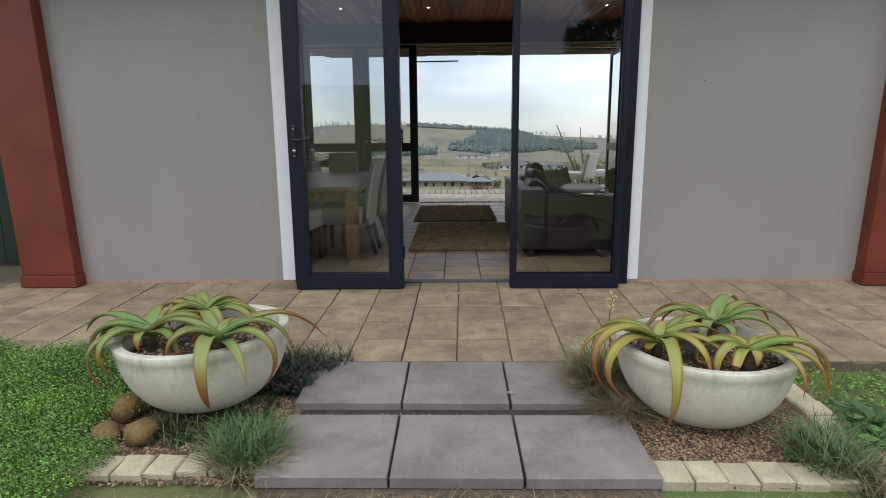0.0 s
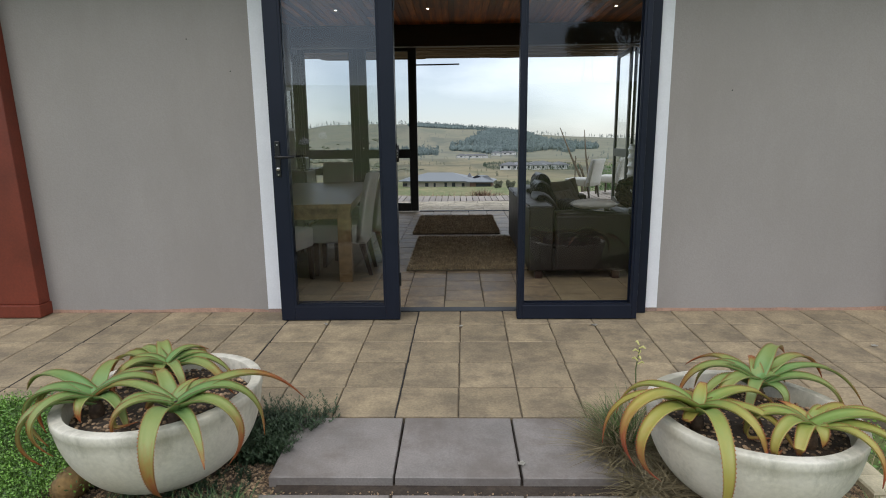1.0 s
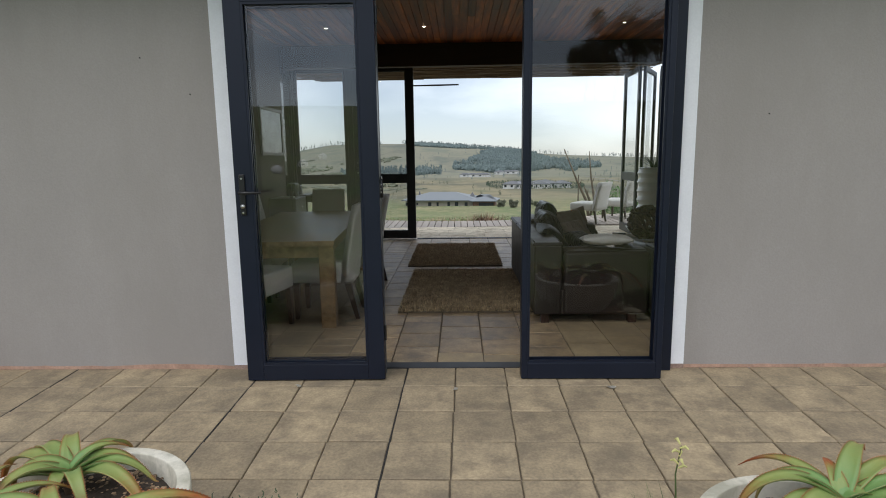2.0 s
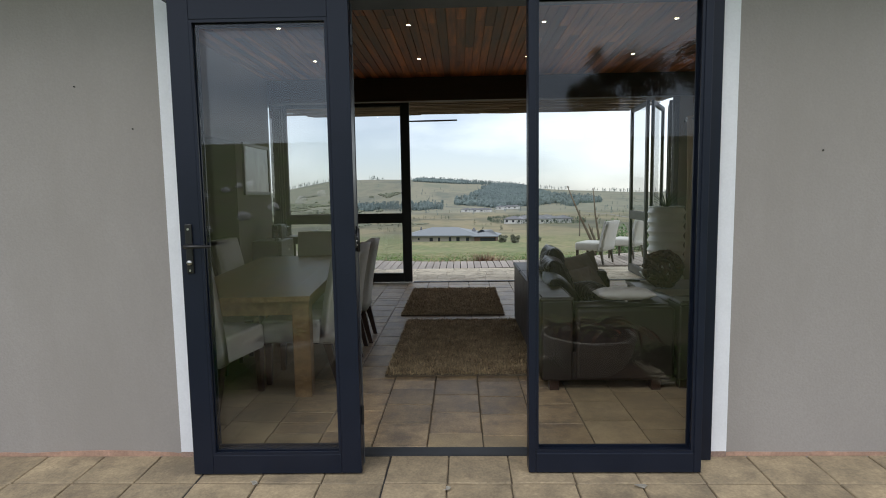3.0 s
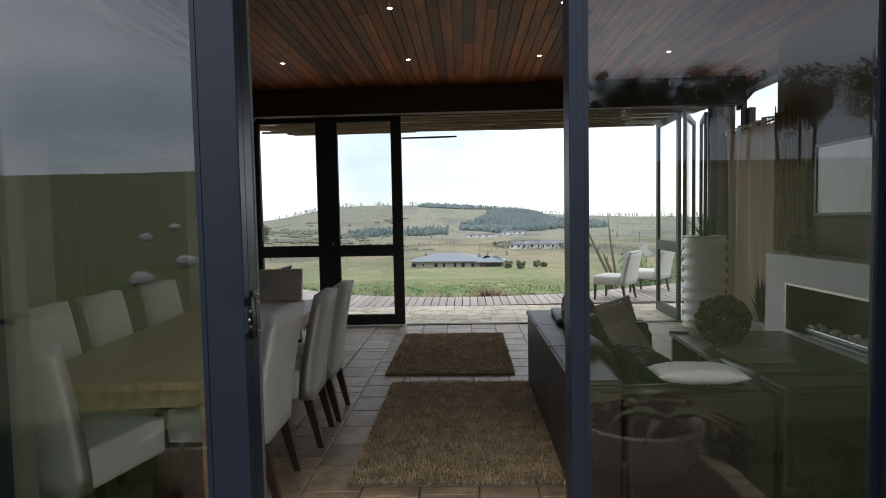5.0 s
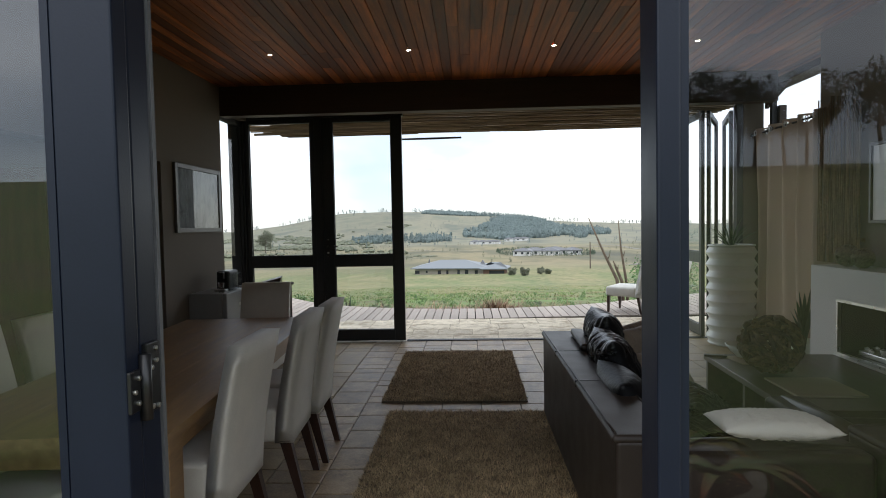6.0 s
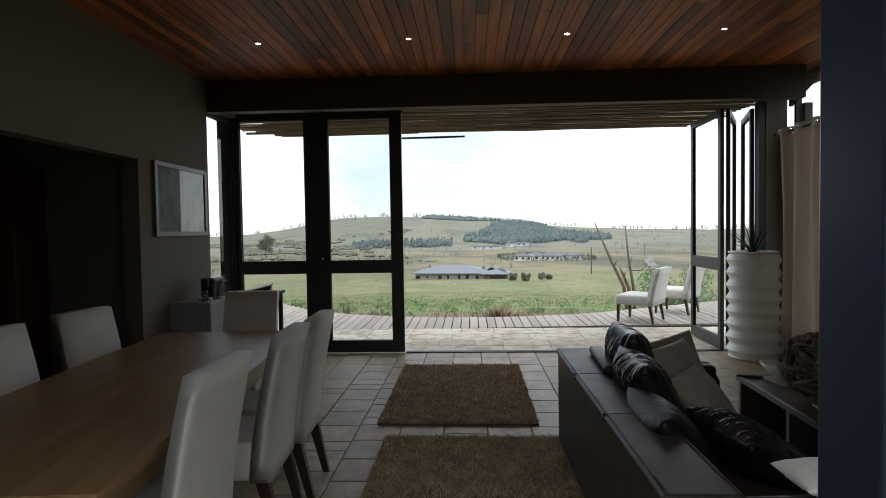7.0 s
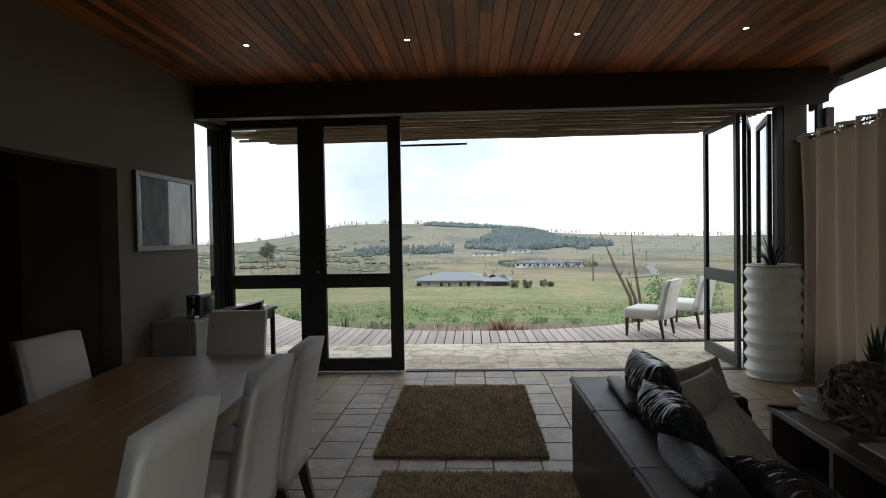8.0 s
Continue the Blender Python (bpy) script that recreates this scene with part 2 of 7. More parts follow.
M_CURTAIN = mat("sand_curtain", (0.46, 0.38, 0.30), 0.85, 0.1, 3, 220, 0.12, stretch=(1, 1, 0.3))
M_VASE = mat("white_glazed_ceramic", (0.74, 0.77, 0.70), 0.3, 0.06, 5, 90, 0.03, coat=0.3)
M_SPIKE = mat("spiky_plant_leaf", (0.05, 0.10, 0.045), 0.5, 0.4, 5, 30, 0.0, rand=0.2)
M_TWIG = mat("woven_twig", (0.15, 0.095, 0.055), 0.7, 0.5, 15, 60, 0.5, tint=(0.05, 0.028, 0.014), rand=0.5)
M_DECK = mat("weathered_deck_board", (0.43, 0.37, 0.315), 0.75, 0.3, 3, 60, 0.15, tint=(0.37, 0.315, 0.27), stretch=(6, 0.6, 6), rand=0.16)
M_BAMBOO = mat("split_pole", (0.24, 0.17, 0.085), 0.7, 0.4, 4, 60, 0.2, tint=(0.14, 0.095, 0.05), stretch=(0.6, 6, 6), rand=0.35)
M_STICK = mat("pale_stick", (0.30, 0.22, 0.13), 0.8, 0.4, 5, 60, 0.2, rand=0.25)
M_DEADWOOD = mat("bare_driftwood", (0.17, 0.13, 0.09), 0.85, 0.4, 9, 60, 0.4)
M_BLACK = mat("black_plastic", (0.012, 0.012, 0.013), 0.35, 0.2, 9, 90, 0.02)
M_FRIDGE = mat("silver_grey_enamel", (0.30, 0.30, 0.29), 0.35, 0.1, 5, 90, 0.02)
M_FIREWHITE = mat("white_plaster_surround", (0.74, 0.73, 0.70), 0.6, 0.05, 3, 90, 0.05)
M_FIREBOX = mat("sooted_steel", (0.02, 0.02, 0.02), 0.5, 0.3, 9, 90, 0.1)
M_WICKER = mat("pale_wicker", (0.33, 0.28, 0.20), 0.8, 0.4, 20, 90, 0.4)
M_LAMP = glow("lit_downlight", (1.0, 0.82, 0.56), 20.0)
M_GREENTANK = mat("dark_green_plastic", (0.012, 0.03, 0.016), 0.45, 0.2, 3, 60, 0.05)
M_METALROOF = mat("blue_grey_roof_sheet", (0.15, 0.17, 0.185), 0.5, 0.12, 0.3, 6, 0.0)
M_DARKROOF = mat("charcoal_roof_sheet", (0.085, 0.09, 0.10), 0.5, 0.12, 0.3, 6, 0.0)
M_HOUSEWALL = mat("pale_house_wall", (0.36, 0.33, 0.27), 0.8, 0.1, 0.4, 6, 0.0)
M_GARAGE = mat("brown_brick_wall", (0.17, 0.10, 0.07), 0.8, 0.2, 0.5, 8, 0.0)
M_WINDOW = mat("dark_window_pane", (0.03, 0.035, 0.045), 0.15, 0.1, 1, 6, 0.0)
M_BARK = mat("tree_bark", (0.14, 0.11, 0.085), 0.9, 0.4, 3, 20, 0.3)
M_GUM = mat("gum_tree_foliage", (0.055, 0.085, 0.045), 0.7, 0.4, 0.5, 4, 0, tint=(0.035, 0.06, 0.035), island=0.5)
# the pale blue of distance haze is mixed into this foliage colour
M_FOREST = mat("hazed_forest_foliage", (0.135, 0.175, 0.165), 0.9, 0.25, 0.02, 0.2, 0, tint=(0.11, 0.145, 0.145), island=0.08)
M_FARWALL = mat("far_white_wall", (0.62, 0.62, 0.6), 0.8, 0.1, 0.4, 6, 0.0)
M_LAWN = mat("rough_lawn_blade", (0.12, 0.22, 0.03), 0.7, 0.4, 0.5, 9, 0, tint=(0.10, 0.13, 0.03), island=0.3)
M_DRYLAWN = mat("straw_lawn_blade", (0.23, 0.20, 0.085), 0.75, 0.4, 0.4, 9, 0, tint=(0.15, 0.145, 0.055), island=0.45)
M_SCRUB = mat("scrub_foliage", (0.155, 0.165, 0.105), 0.85, 0.4, 0.05, 1, 0, tint=(0.115, 0.125, 0.085), island=0.25)
M_BUSH = mat("garden_bush_leaf", (0.09, 0.19, 0.04), 0.6, 0.4, 2, 20, 0, tint=(0.05, 0.11, 0.03), island=0.5)
M_DRYTUFT = mat("dry_red_brown_blade", (0.46, 0.31, 0.20), 0.8, 0.4, 3, 30, 0, tint=(0.15, 0.085, 0.05), island=0.6)

# the curtain lets some daylight through
_n, _l = M_CURTAIN.node_tree.nodes, M_CURTAIN.node_tree.links
thin, veil = _n.new("ShaderNodeBsdfTranslucent"), _n.new("ShaderNodeMixShader")
thin.inputs["Color"].default_value = (0.5, 0.41, 0.32, 1)
veil.inputs[0].default_value = 0.3
_l.new(_n["Principled BSDF"].outputs[0], veil.inputs[1])
_l.new(thin.outputs[0], veil.inputs[2])
_l.new(veil.outputs[0], _n["Material Output"].inputs["Surface"])


# ---- builders ----
def mesh_of(bm, name):
    me = bpy.data.meshes.new(name)
    bm.normal_update()
    bm.to_mesh(me)
    bm.free()
    return me


def part(name, bm, material, parent, label="", smooth=False):
    """One mesh object under a thing or a part."""
    me = bm if isinstance(bm, bpy.types.Mesh) else mesh_of(bm, name)
    if material and not me.materials:
        me.materials.append(material)
    if smooth:
        for p in me.polygons:
            p.use_smooth = True
    ob = new(name, me)
    ob.parent = parent
    return tagged(ob, label=label)


def upholstered(ob):
    """Soft rounded edges between faces that stay flat: normals weighted by face area."""
    me = ob.data
    total = [Vector() for _ in me.vertices]
    for p in me.polygons:
        p.use_smooth = True
        for i in p.vertices:
            total[i] += p.normal * p.area
    me.normals_split_custom_set_from_vertices([n.normalized() for n in total])
    return ob


def thing(name, label, category, m=None, group="", kind=""):
    """An empty at the base of a thing, to hold its parts."""
    ob = new(name)
    ob.empty_display_size = 0.1
    ob.matrix_world = m or Matrix.Identity(4)
    return tagged(ob, label, category, group, kind)


def solo(name, bm, material, label, category, m=None, group="", kind="", smooth=False):
    """A thing of one mesh."""
    ob = part(name, bm, material, None, "", smooth)
    ob.matrix_world = m or Matrix.Identity(4)
    return tagged(ob, label, category, group, kind)


def box(bm, x0, y0, z0, x1, y1, z1, r=0.0, seg=2):
    """An upright box between two corners, its edges rounded by r."""
    vs = [bm.verts.new(p) for p in ((x0, y0, z0), (x1, y0, z0), (x1, y1, z0), (x0, y1, z0), (x0, y0, z1), (x1, y0, z1), (x1, y1, z1), (x0, y1, z1))]
    fs = [bm.faces.new([vs[i] for i in q]) for q in ((3, 2, 1, 0), (4, 5, 6, 7), (0, 1, 5, 4), (1, 2, 6, 5), (2, 3, 7, 6), (3, 0, 4, 7))]
    if r:
        edges = list({e for f in fs for e in f.edges})
        bmesh.ops.bevel(bm, geom=edges, offset=r, segments=seg, affect="EDGES", profile=0.5)
    return bm


def boxes(*rows, r=0.0):
    bm = bmesh.new()
    for row in rows:
        box(bm, *row, r=r)
    return bm


def sheet(*corners):
    """One flat pane."""
    bm = bmesh.new()
    bm.faces.new([bm.verts.new(p) for p in corners])
    return bm


def prism(bm, bottom, top):
    """A solid between two rings of points with the same count."""
    a, b = [bm.verts.new(p) for p in bottom], [bm.verts.new(p) for p in top]
    n = len(a)
    bm.faces.new(a[::-1])
    bm.faces.new(b)
    for i in range(n):
        bm.faces.new((a[i], a[(i + 1) % n], b[(i + 1) % n], b[i]))
    return bm


def tube(bm, points, radii, sides=8, cap=True):
    """A round bar along points; radii: one number, or one for each point."""
    pts = [Vector(p) for p in points]
    rs = radii if isinstance(radii, (list, tuple)) else [radii] * len(pts)
    rings = []
    side = None
    for i, p in enumerate(pts):
        d = (pts[min(i + 1, len(pts) - 1)] - pts[max(i - 1, 0)]).normalized()
        side = (side - d * side.dot(d)).normalized() if side else d.orthogonal().normalized()
        up = d.cross(side)
        rings.append([bm.verts.new(p + rs[i] * (math.cos(a) * side + math.sin(a) * up)) for a in (2 * math.pi * k / sides for k in range(sides))])
    for a, b in zip(rings, rings[1:]):
        for k in range(sides):
            bm.faces.new((a[k], a[(k + 1) % sides], b[(k + 1) % sides], b[k]))
    if cap:
        bm.faces.new(rings[0][::-1])
        bm.faces.new(rings[-1])
    return bm


def lathe(bm, profile, sides=48):
    """Turns a profile of (radius, height) round the z axis."""
    rings = [[bm.verts.new((r * math.cos(a), r * math.sin(a), z)) for a in (2 * math.pi * k / sides for k in range(sides))] if r > 1e-6 else [bm.verts.new((0, 0, z))] for r, z in profile]
    for a, b in zip(rings, rings[1:]):
        for k in range(sides):
            j = (k + 1) % sides
            if len(a) == 1 and len(b) > 1:
                bm.faces.new((a[0], b[j], b[k]))
            elif len(b) == 1 and len(a) > 1:
                bm.faces.new((a[k], a[j], b[0]))
            elif len(a) > 1:
                bm.faces.new((a[k], a[j], b[j], b[k]))
    return bm


def pillow(bm, w, h, d, crumple=0.0, seed=0.0, n=36, power=2.6):
    """A stuffed cushion: w wide, h high, d thick, standing on its lower edge in the xz plane."""
    grids = []
    for s in (-1, 1):
        g = []
        for j in range(n + 1):
            row = []
            for i in range(n + 1):
                u, v = 2 * i / n - 1, 2 * j / n - 1
                fill = ((1 - abs(u) ** power) * (1 - abs(v) ** power)) ** 0.5
                pinch = 1 - 0.06 * (1 - abs(v) ** 2) * abs(u) ** 4
                x, z = u * w / 2 * pinch, (v * (1 - 0.05 * (1 - u * u) * abs(v) ** 4) + 1) * h / 2
                bend = u + 0.18 * noise.noise((v * 1.6, seed, 7))
                wr = crumple * fill ** 0.7 * (0.8 - 1.9 * abs(noise.noise((v * 1.3 + seed, bend * 9 + seed, s))) - 1.3 * abs(noise.noise((v * 2.4 + seed, bend * 20, s * 3))))
                row.append((x, s * (d / 2 * fill) + s * wr, z + 0.6 * wr))
            g.append(row)
        grids.append(g)
    edge = {}
    vs = []
    for k, g in enumerate(grids):
        rows = []
        for j in range(n + 1):
            r = []
            for i in range(n + 1):
                rim = i in (0, n) or j in (0, n)
                if rim and (i, j) in edge:
                    r.append(edge[i, j])
                else:
                    v = bm.verts.new(g[j][i])
                    if rim:
                        edge[i, j] = v
                    r.append(v)
            rows.append(r)
        vs.append(rows)
    for k, rows in enumerate(vs):
        for j in range(n):
            for i in range(n):
                q = (rows[j][i], rows[j][i + 1], rows[j + 1][i + 1], rows[j + 1][i])
                bm.faces.new(q if k == 0 else q[::-1])
    return bm


def rock(bm, radius, seed, squash=0.8, at=(0, 0, 0), sub=3):
    made = bmesh.ops.create_icosphere(bm, subdivisions=sub, radius=radius)["verts"]
    for v in made:
        k = 1 + 0.35 * noise.noise(v.co / radius * 0.9 + Vector((seed * 7.3, seed, 3))) + 0.1 * noise.noise(v.co / radius * 3 + Vector((seed, 9, 1)))
        v.co = Vector((v.co.x * k, v.co.y * k, v.co.z * k * squash)) + Vector(at)
    return bm


def raw(name, verts, faces, material, smooth=False):
    me = bpy.data.meshes.new(name)
    me.from_pydata([tuple(v) for v in verts], [], faces)
    me.materials.append(material)
    if smooth:
        for p in me.polygons:
            p.use_smooth = True
    return me


def blades(rng, spots, height, width, lean, droop=0.5, steps=3):
    """Narrow leaves as (verts, faces): each spot is (x, y, z), the rest are ranges of metres."""
    verts, faces = [], []
    for x, y, z in spots:
        h, w, a = rng.uniform(*height), rng.uniform(*width), rng.uniform(0, 2 * math.pi)
        l = rng.uniform(*lean)
        dx, dy = math.cos(a), math.sin(a)
        px, py = -dy * w / 2, dx * w / 2
        first = len(verts)
        for s in range(steps + 1):
            f = s / steps
            o, up, k = l * h * f ** 1.6, h * (f - droop * l * f * f * 0.5), (1 - f) ** 0.7
            cx, cy, cz = x + dx * o, y + dy * o, z + up
            if s == steps:
                verts.append((cx, cy, cz))
            else:
                verts += [(cx - px * k, cy - py * k, cz), (cx + px * k, cy + py * k, cz)]
        for s in range(steps):
            i = first + 2 * s
            faces.append((i, i + 1, i + 2) if s == steps - 1 else (i, i + 1, i + 3, i + 2))
    return verts, faces


def leaf_cloud(rng, centres, size, count, verts=None, faces=None):
    """Small leaves scattered through soft clumps; centres: (x, y, z, radius)."""
    verts, faces = verts if verts is not None else [], faces if faces is not None else []
    for x, y, z, r in centres:
        for _ in range(count):
            d = Vector((rng.gauss(0, 1), rng.gauss(0, 1), rng.gauss(0, 0.8))).normalized() * r * rng.random() ** 0.4
            c = Vector((x, y, z)) + d
            a = Vector((rng.gauss(0, 1), rng.gauss(0, 1), rng.gauss(0, 1))).normalized()
            b = a.orthogonal().normalized()
            s = size * rng.uniform(0.6, 1.4)
            i = len(verts)
            verts += [c - a * s, c - b * s * 0.4, c + a * s, c + b * s * 0.4]
            faces.append((i, i + 1, i + 2, i + 3))
    return verts, faces


def glazed(parent, w, h, stile, rail_b, rail_t, depth, frame_mat, mids=(), mid_h=0.13, pane_label="clear glass pane"):
    """Stiles, rails and panes of a glazed leaf in the xz plane, from (0, 0, 0) to (w, h)."""
    part("stile", boxes((0, -depth / 2, 0, stile, depth / 2, h), r=0.004), frame_mat, parent)
    part("stile", boxes((w - stile, -depth / 2, 0, w, depth / 2, h), r=0.004), frame_mat, parent)
    part("bottom_rail", boxes((stile, -depth / 2, 0, w - stile, depth / 2, rail_b), r=0.004), frame_mat, parent)
    part("top_rail", boxes((stile, -depth / 2, h - rail_t, w - stile, depth / 2, h), r=0.004), frame_mat, parent)
    edges = [rail_b]
    for z in mids:
        part("middle_rail", boxes((stile, -depth / 2, z, w - stile, depth / 2, z + mid_h), r=0.004), frame_mat, parent)
        edges += [z, z + mid_h]
    edges.append(h - rail_t)
    for a, b in zip(edges[::2], edges[1::2]):
        bead = bmesh.new()
        for s in (-1, 1):
            y = s * depth * 0.36
            box(bead, stile, y - 0.006, a, stile + 0.014, y + 0.006, b)
            box(bead, w - stile - 0.014, y - 0.006, a, w - stile, y + 0.006, b)
            box(bead, stile + 0.014, y - 0.006, a, w - stile - 0.014, y + 0.006, a + 0.014)
            box(bead, stile + 0.014, y - 0.006, b - 0.014, w - stile - 0.014, y + 0.006, b)
        part("glazing_bead", bead, frame_mat, parent)
        pane = part("pane", sheet((stile - 0.004, 0, a - 0.004), (w - stile + 0.004, 0, a - 0.004), (w - stile + 0.004, 0, b + 0.004), (stile - 0.004, 0, b + 0.004)), M_GLASS, parent, pane_label)
        pane.visible_shadow = False


# ---- ground and distance ----
RADII = [9, 12, 26, 56, 96, 146, 250, 400, 550, 800, 1100, 1800, 2100, 2600, 4000]
DROPS = [-0.35, -0.6, -2.1, -5.0, -8.2, -11.2, -15.6, -19.6, -22.2, -24.5, -21.0, 0, -6, -60, -160]
AZIM = [-1.2, -0.62, -0.40, -0.348, -0.28, -0.228, -0.15, -0.088, -0.02, 0.024, 0.08, 0.12, 0.195, 0.37, 0.8, 1.2]
RIDGE = [-10, -12, -10, -1, 21, 38, 44, 44, 37, 31, 24, 14, 1, -9, -8, -6]


def land(x, y):
    """Height of the ground: level round the house, falling to the valley beyond the deck, rising gently behind the arrival side."""
    if y > 8 or abs(x) > 14 and y > 4:
        r = math.hypot(x, y - 4)
        a = math.atan2(x, max(y - 4, 0.01))
        z = float(np.interp(r, RADII, DROPS))
        k = min(1, max(0, (r - 900) / 900))
        z += float(np.interp(a, AZIM, RIDGE)) * k * k * (3 - 2 * k)
        if r > 60:
            z += 1.6 * noise.noise((x / 120, y / 120, 0)) * min(1, r / 400) + 5.0 * k * noise.noise((x / 260, y / 260, 4))
        elif r > 11:
            z += 0.12 * noise.noise((x / 4, y / 4, 0)) * min(1.0, (r - 11) / 6)
        return z
    z = -0.13 - 0.041 * (3.0 - max(-2.0, min(3.0, y)))
    if y < -2:
        d = -2 - y
        z += 0.085 * min(d, 32) + 0.152 * max(0, min(d, 80) - 32) + 0.01 * max(0, d - 80) + 0.25 * noise.noise((x / 15, y / 15, 2)) * min(1, d / 20)
    return z


def spread_axis(near, far, step, grow):
    v, s = [0.0], step
    while v[-1] < far:
        if v[-1] > near:
            s *= grow
        v.append(v[-1] + s)
    return v


ax = spread_axis(8, 3000, 0.7, 1.13)
xs = [-v for v in ax[:0:-1]] + ax
ys = [4 - v for v in spread_axis(8, 220, 0.8, 1.15)[:0:-1]] + [4 + v for v in spread_axis(30, 3000, 0.8, 1.07)]
gv = [(x, y, land(x, y)) for y in ys for x in xs]
nx = len(xs)
gf = [(j * nx + i, j * nx + i + 1, (j + 1) * nx + i + 1, (j + 1) * nx + i) for j in range(len(ys) - 1) for i in range(nx - 1)]


def land_material():
    """Bare soil by the deck, rough green lawn, and further off dry tan and olive veld in broad patches; the far hill's
    colours are greyed for haze.
    """
    m = mat("veld_and_lawn", (0.125, 0.165, 0.034), 0.9, 0.35, 0.35, 9, 0.4, tint=(0.16, 0.14, 0.07), stain=((0.085, 0.15, 0.035), 0.12, 0.5, 0.62, 0.75, (1, 1, 1)))
    nodes, links = m.node_tree.nodes, m.node_tree.links
    b = nodes["Principled BSDF"]
    near = b.inputs["Base Color"].links[0].from_socket
    co = nodes.new("ShaderNodeTexCoord")

    def clouds_of(scale, sx, sy, detail=6):
        flat = nodes.new("ShaderNodeMapping")
        flat.inputs["Scale"].default_value = (sx, sy, 0.0)
        links.new(co.outputs["Object"], flat.inputs["Vector"])
        t = nodes.new("ShaderNodeTexNoise")
        t.inputs["Scale"].default_value, t.inputs["Detail"].default_value, t.inputs["Roughness"].default_value = scale, detail, 0.62
        links.new(flat.outputs["Vector"], t.inputs["Vector"])
        return t.outputs["Fac"]

    def ramp_of(fac, *stops):
        r = nodes.new("ShaderNodeValToRGB")
        e = r.color_ramp.elements
        e[0].position, e[0].color = stops[0][0], (*stops[0][1], 1)
        e[1].position, e[1].color = stops[-1][0], (*stops[-1][1], 1)
        for p, c in stops[1:-1]:
            k = r.color_ramp.elements.new(p)
            k.color = (*c, 1)
        links.new(fac, r.inputs["Fac"])
        return r.outputs["Color"]

    def blend(fac, a, c):
        x = nodes.new("ShaderNodeMix")
        x.data_type = "RGBA"
        links.new(fac, x.inputs["Factor"])
        links.new(a, x.inputs["A"])
        links.new(c, x.inputs["B"])
        return x.outputs["Result"]

    sep = nodes.new("ShaderNodeSeparateXYZ")
    links.new(co.outputs["Object"], sep.inputs[0])

    def along(low, high, wander, scale):
        """A share that rises from 0 to 1 with y, its edge wandering."""
        add = nodes.new("ShaderNodeMath")
        add.operation, add.inputs[1].default_value = "MULTIPLY_ADD", wander
        links.new(clouds_of(scale, 1, 1, 4), add.inputs[0])
        links.new(sep.outputs["Y"], add.inputs[2])
        far = nodes.new("ShaderNodeMapRange")
        far.inputs["From Min"].default_value, far.inputs["From Max"].default_value = low + wander / 2, high + wander / 2
        links.new(add.outputs[0], far.inputs["Value"])
        return far.outputs["Result"]

    soil = ramp_of(clouds_of(1.2, 1, 1), (0.35, (0.055, 0.038, 0.024)), (0.62, (0.125, 0.09, 0.052)))
    meadow = ramp_of(clouds_of(0.075, 1.0, 0.4, 9), (0.34, (0.075, 0.125, 0.028)), (0.45, (0.12, 0.15, 0.042)), (0.53, (0.205, 0.185, 0.075)), (0.63, (0.26, 0.21, 0.105)))
    weedy = ramp_of(clouds_of(0.55, 1.0, 0.7, 9), (0.36, (0.095, 0.072, 0.04)), (0.46, (0.11, 0.13, 0.04)), (0.56, (0.09, 0.165, 0.03)), (0.68, (0.19, 0.18, 0.08)))
    tussock = ramp_of(clouds_of(0.9, 1.0, 0.35, 9), (0.38, (0.06, 0.085, 0.025)), (0.5, (0.125, 0.14, 0.045)), (0.62, (0.215, 0.18, 0.085)))
    half = nodes.new("ShaderNodeMapRange")
    half.inputs["From Min"].default_value, half.inputs["From Max"].default_value = 0.35, 0.65
    links.new(clouds_of(0.19, 1.0, 0.3, 8), half.inputs["Value"])
    meadow = blend(half.outputs["Result"], meadow, tussock)
    dry = ramp_of(clouds_of(0.013, 1.0, 0.35), (0.36, (0.052, 0.05, 0.028)), (0.46, (0.105, 0.10, 0.05)), (0.54, (0.20, 0.165, 0.085)), (0.64, (0.095, 0.105, 0.045)))
    # far hill: greyed, low-contrast tones carry the haze in the ground colour
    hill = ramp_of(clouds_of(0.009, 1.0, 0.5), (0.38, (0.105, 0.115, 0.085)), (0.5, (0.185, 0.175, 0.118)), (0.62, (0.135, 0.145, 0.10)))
    col = blend(along(20.5, 28, 9.0, 0.35), soil, weedy)
    col = blend(along(30, 48, 26, 0.07), col, meadow)
    col = blend(along(130, 230, 120, 0.015), col, dry)
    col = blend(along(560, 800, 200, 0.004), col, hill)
    # the arrival side keeps its lawn
    front = nodes.new("ShaderNodeMapRange")
    front.inputs["From Min"].default_value, front.inputs["From Max"].default_value = 9.0, 10.0
    links.new(sep.outputs["Y"], front.inputs["Value"])
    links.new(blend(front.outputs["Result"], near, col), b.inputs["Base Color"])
    return m


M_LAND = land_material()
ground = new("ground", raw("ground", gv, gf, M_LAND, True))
tagged(ground, "grassy hillside falling away to a dry valley", "ground", kind="structure")

# ---- the house shell ----
WY = 4.585                                   # outer face of the arrival wall
OX0, OX1, OZ = -1.395, 1.43, 2.50           # door opening
XL, XR, YF, CZ = -2.72, 3.76, 10.845, 3.135     # room: left wall, right wall, far side, ceiling


def wall(name, label, m, *rows):
    return solo(name, boxes(*rows), m, label, "wall", kind="structure")


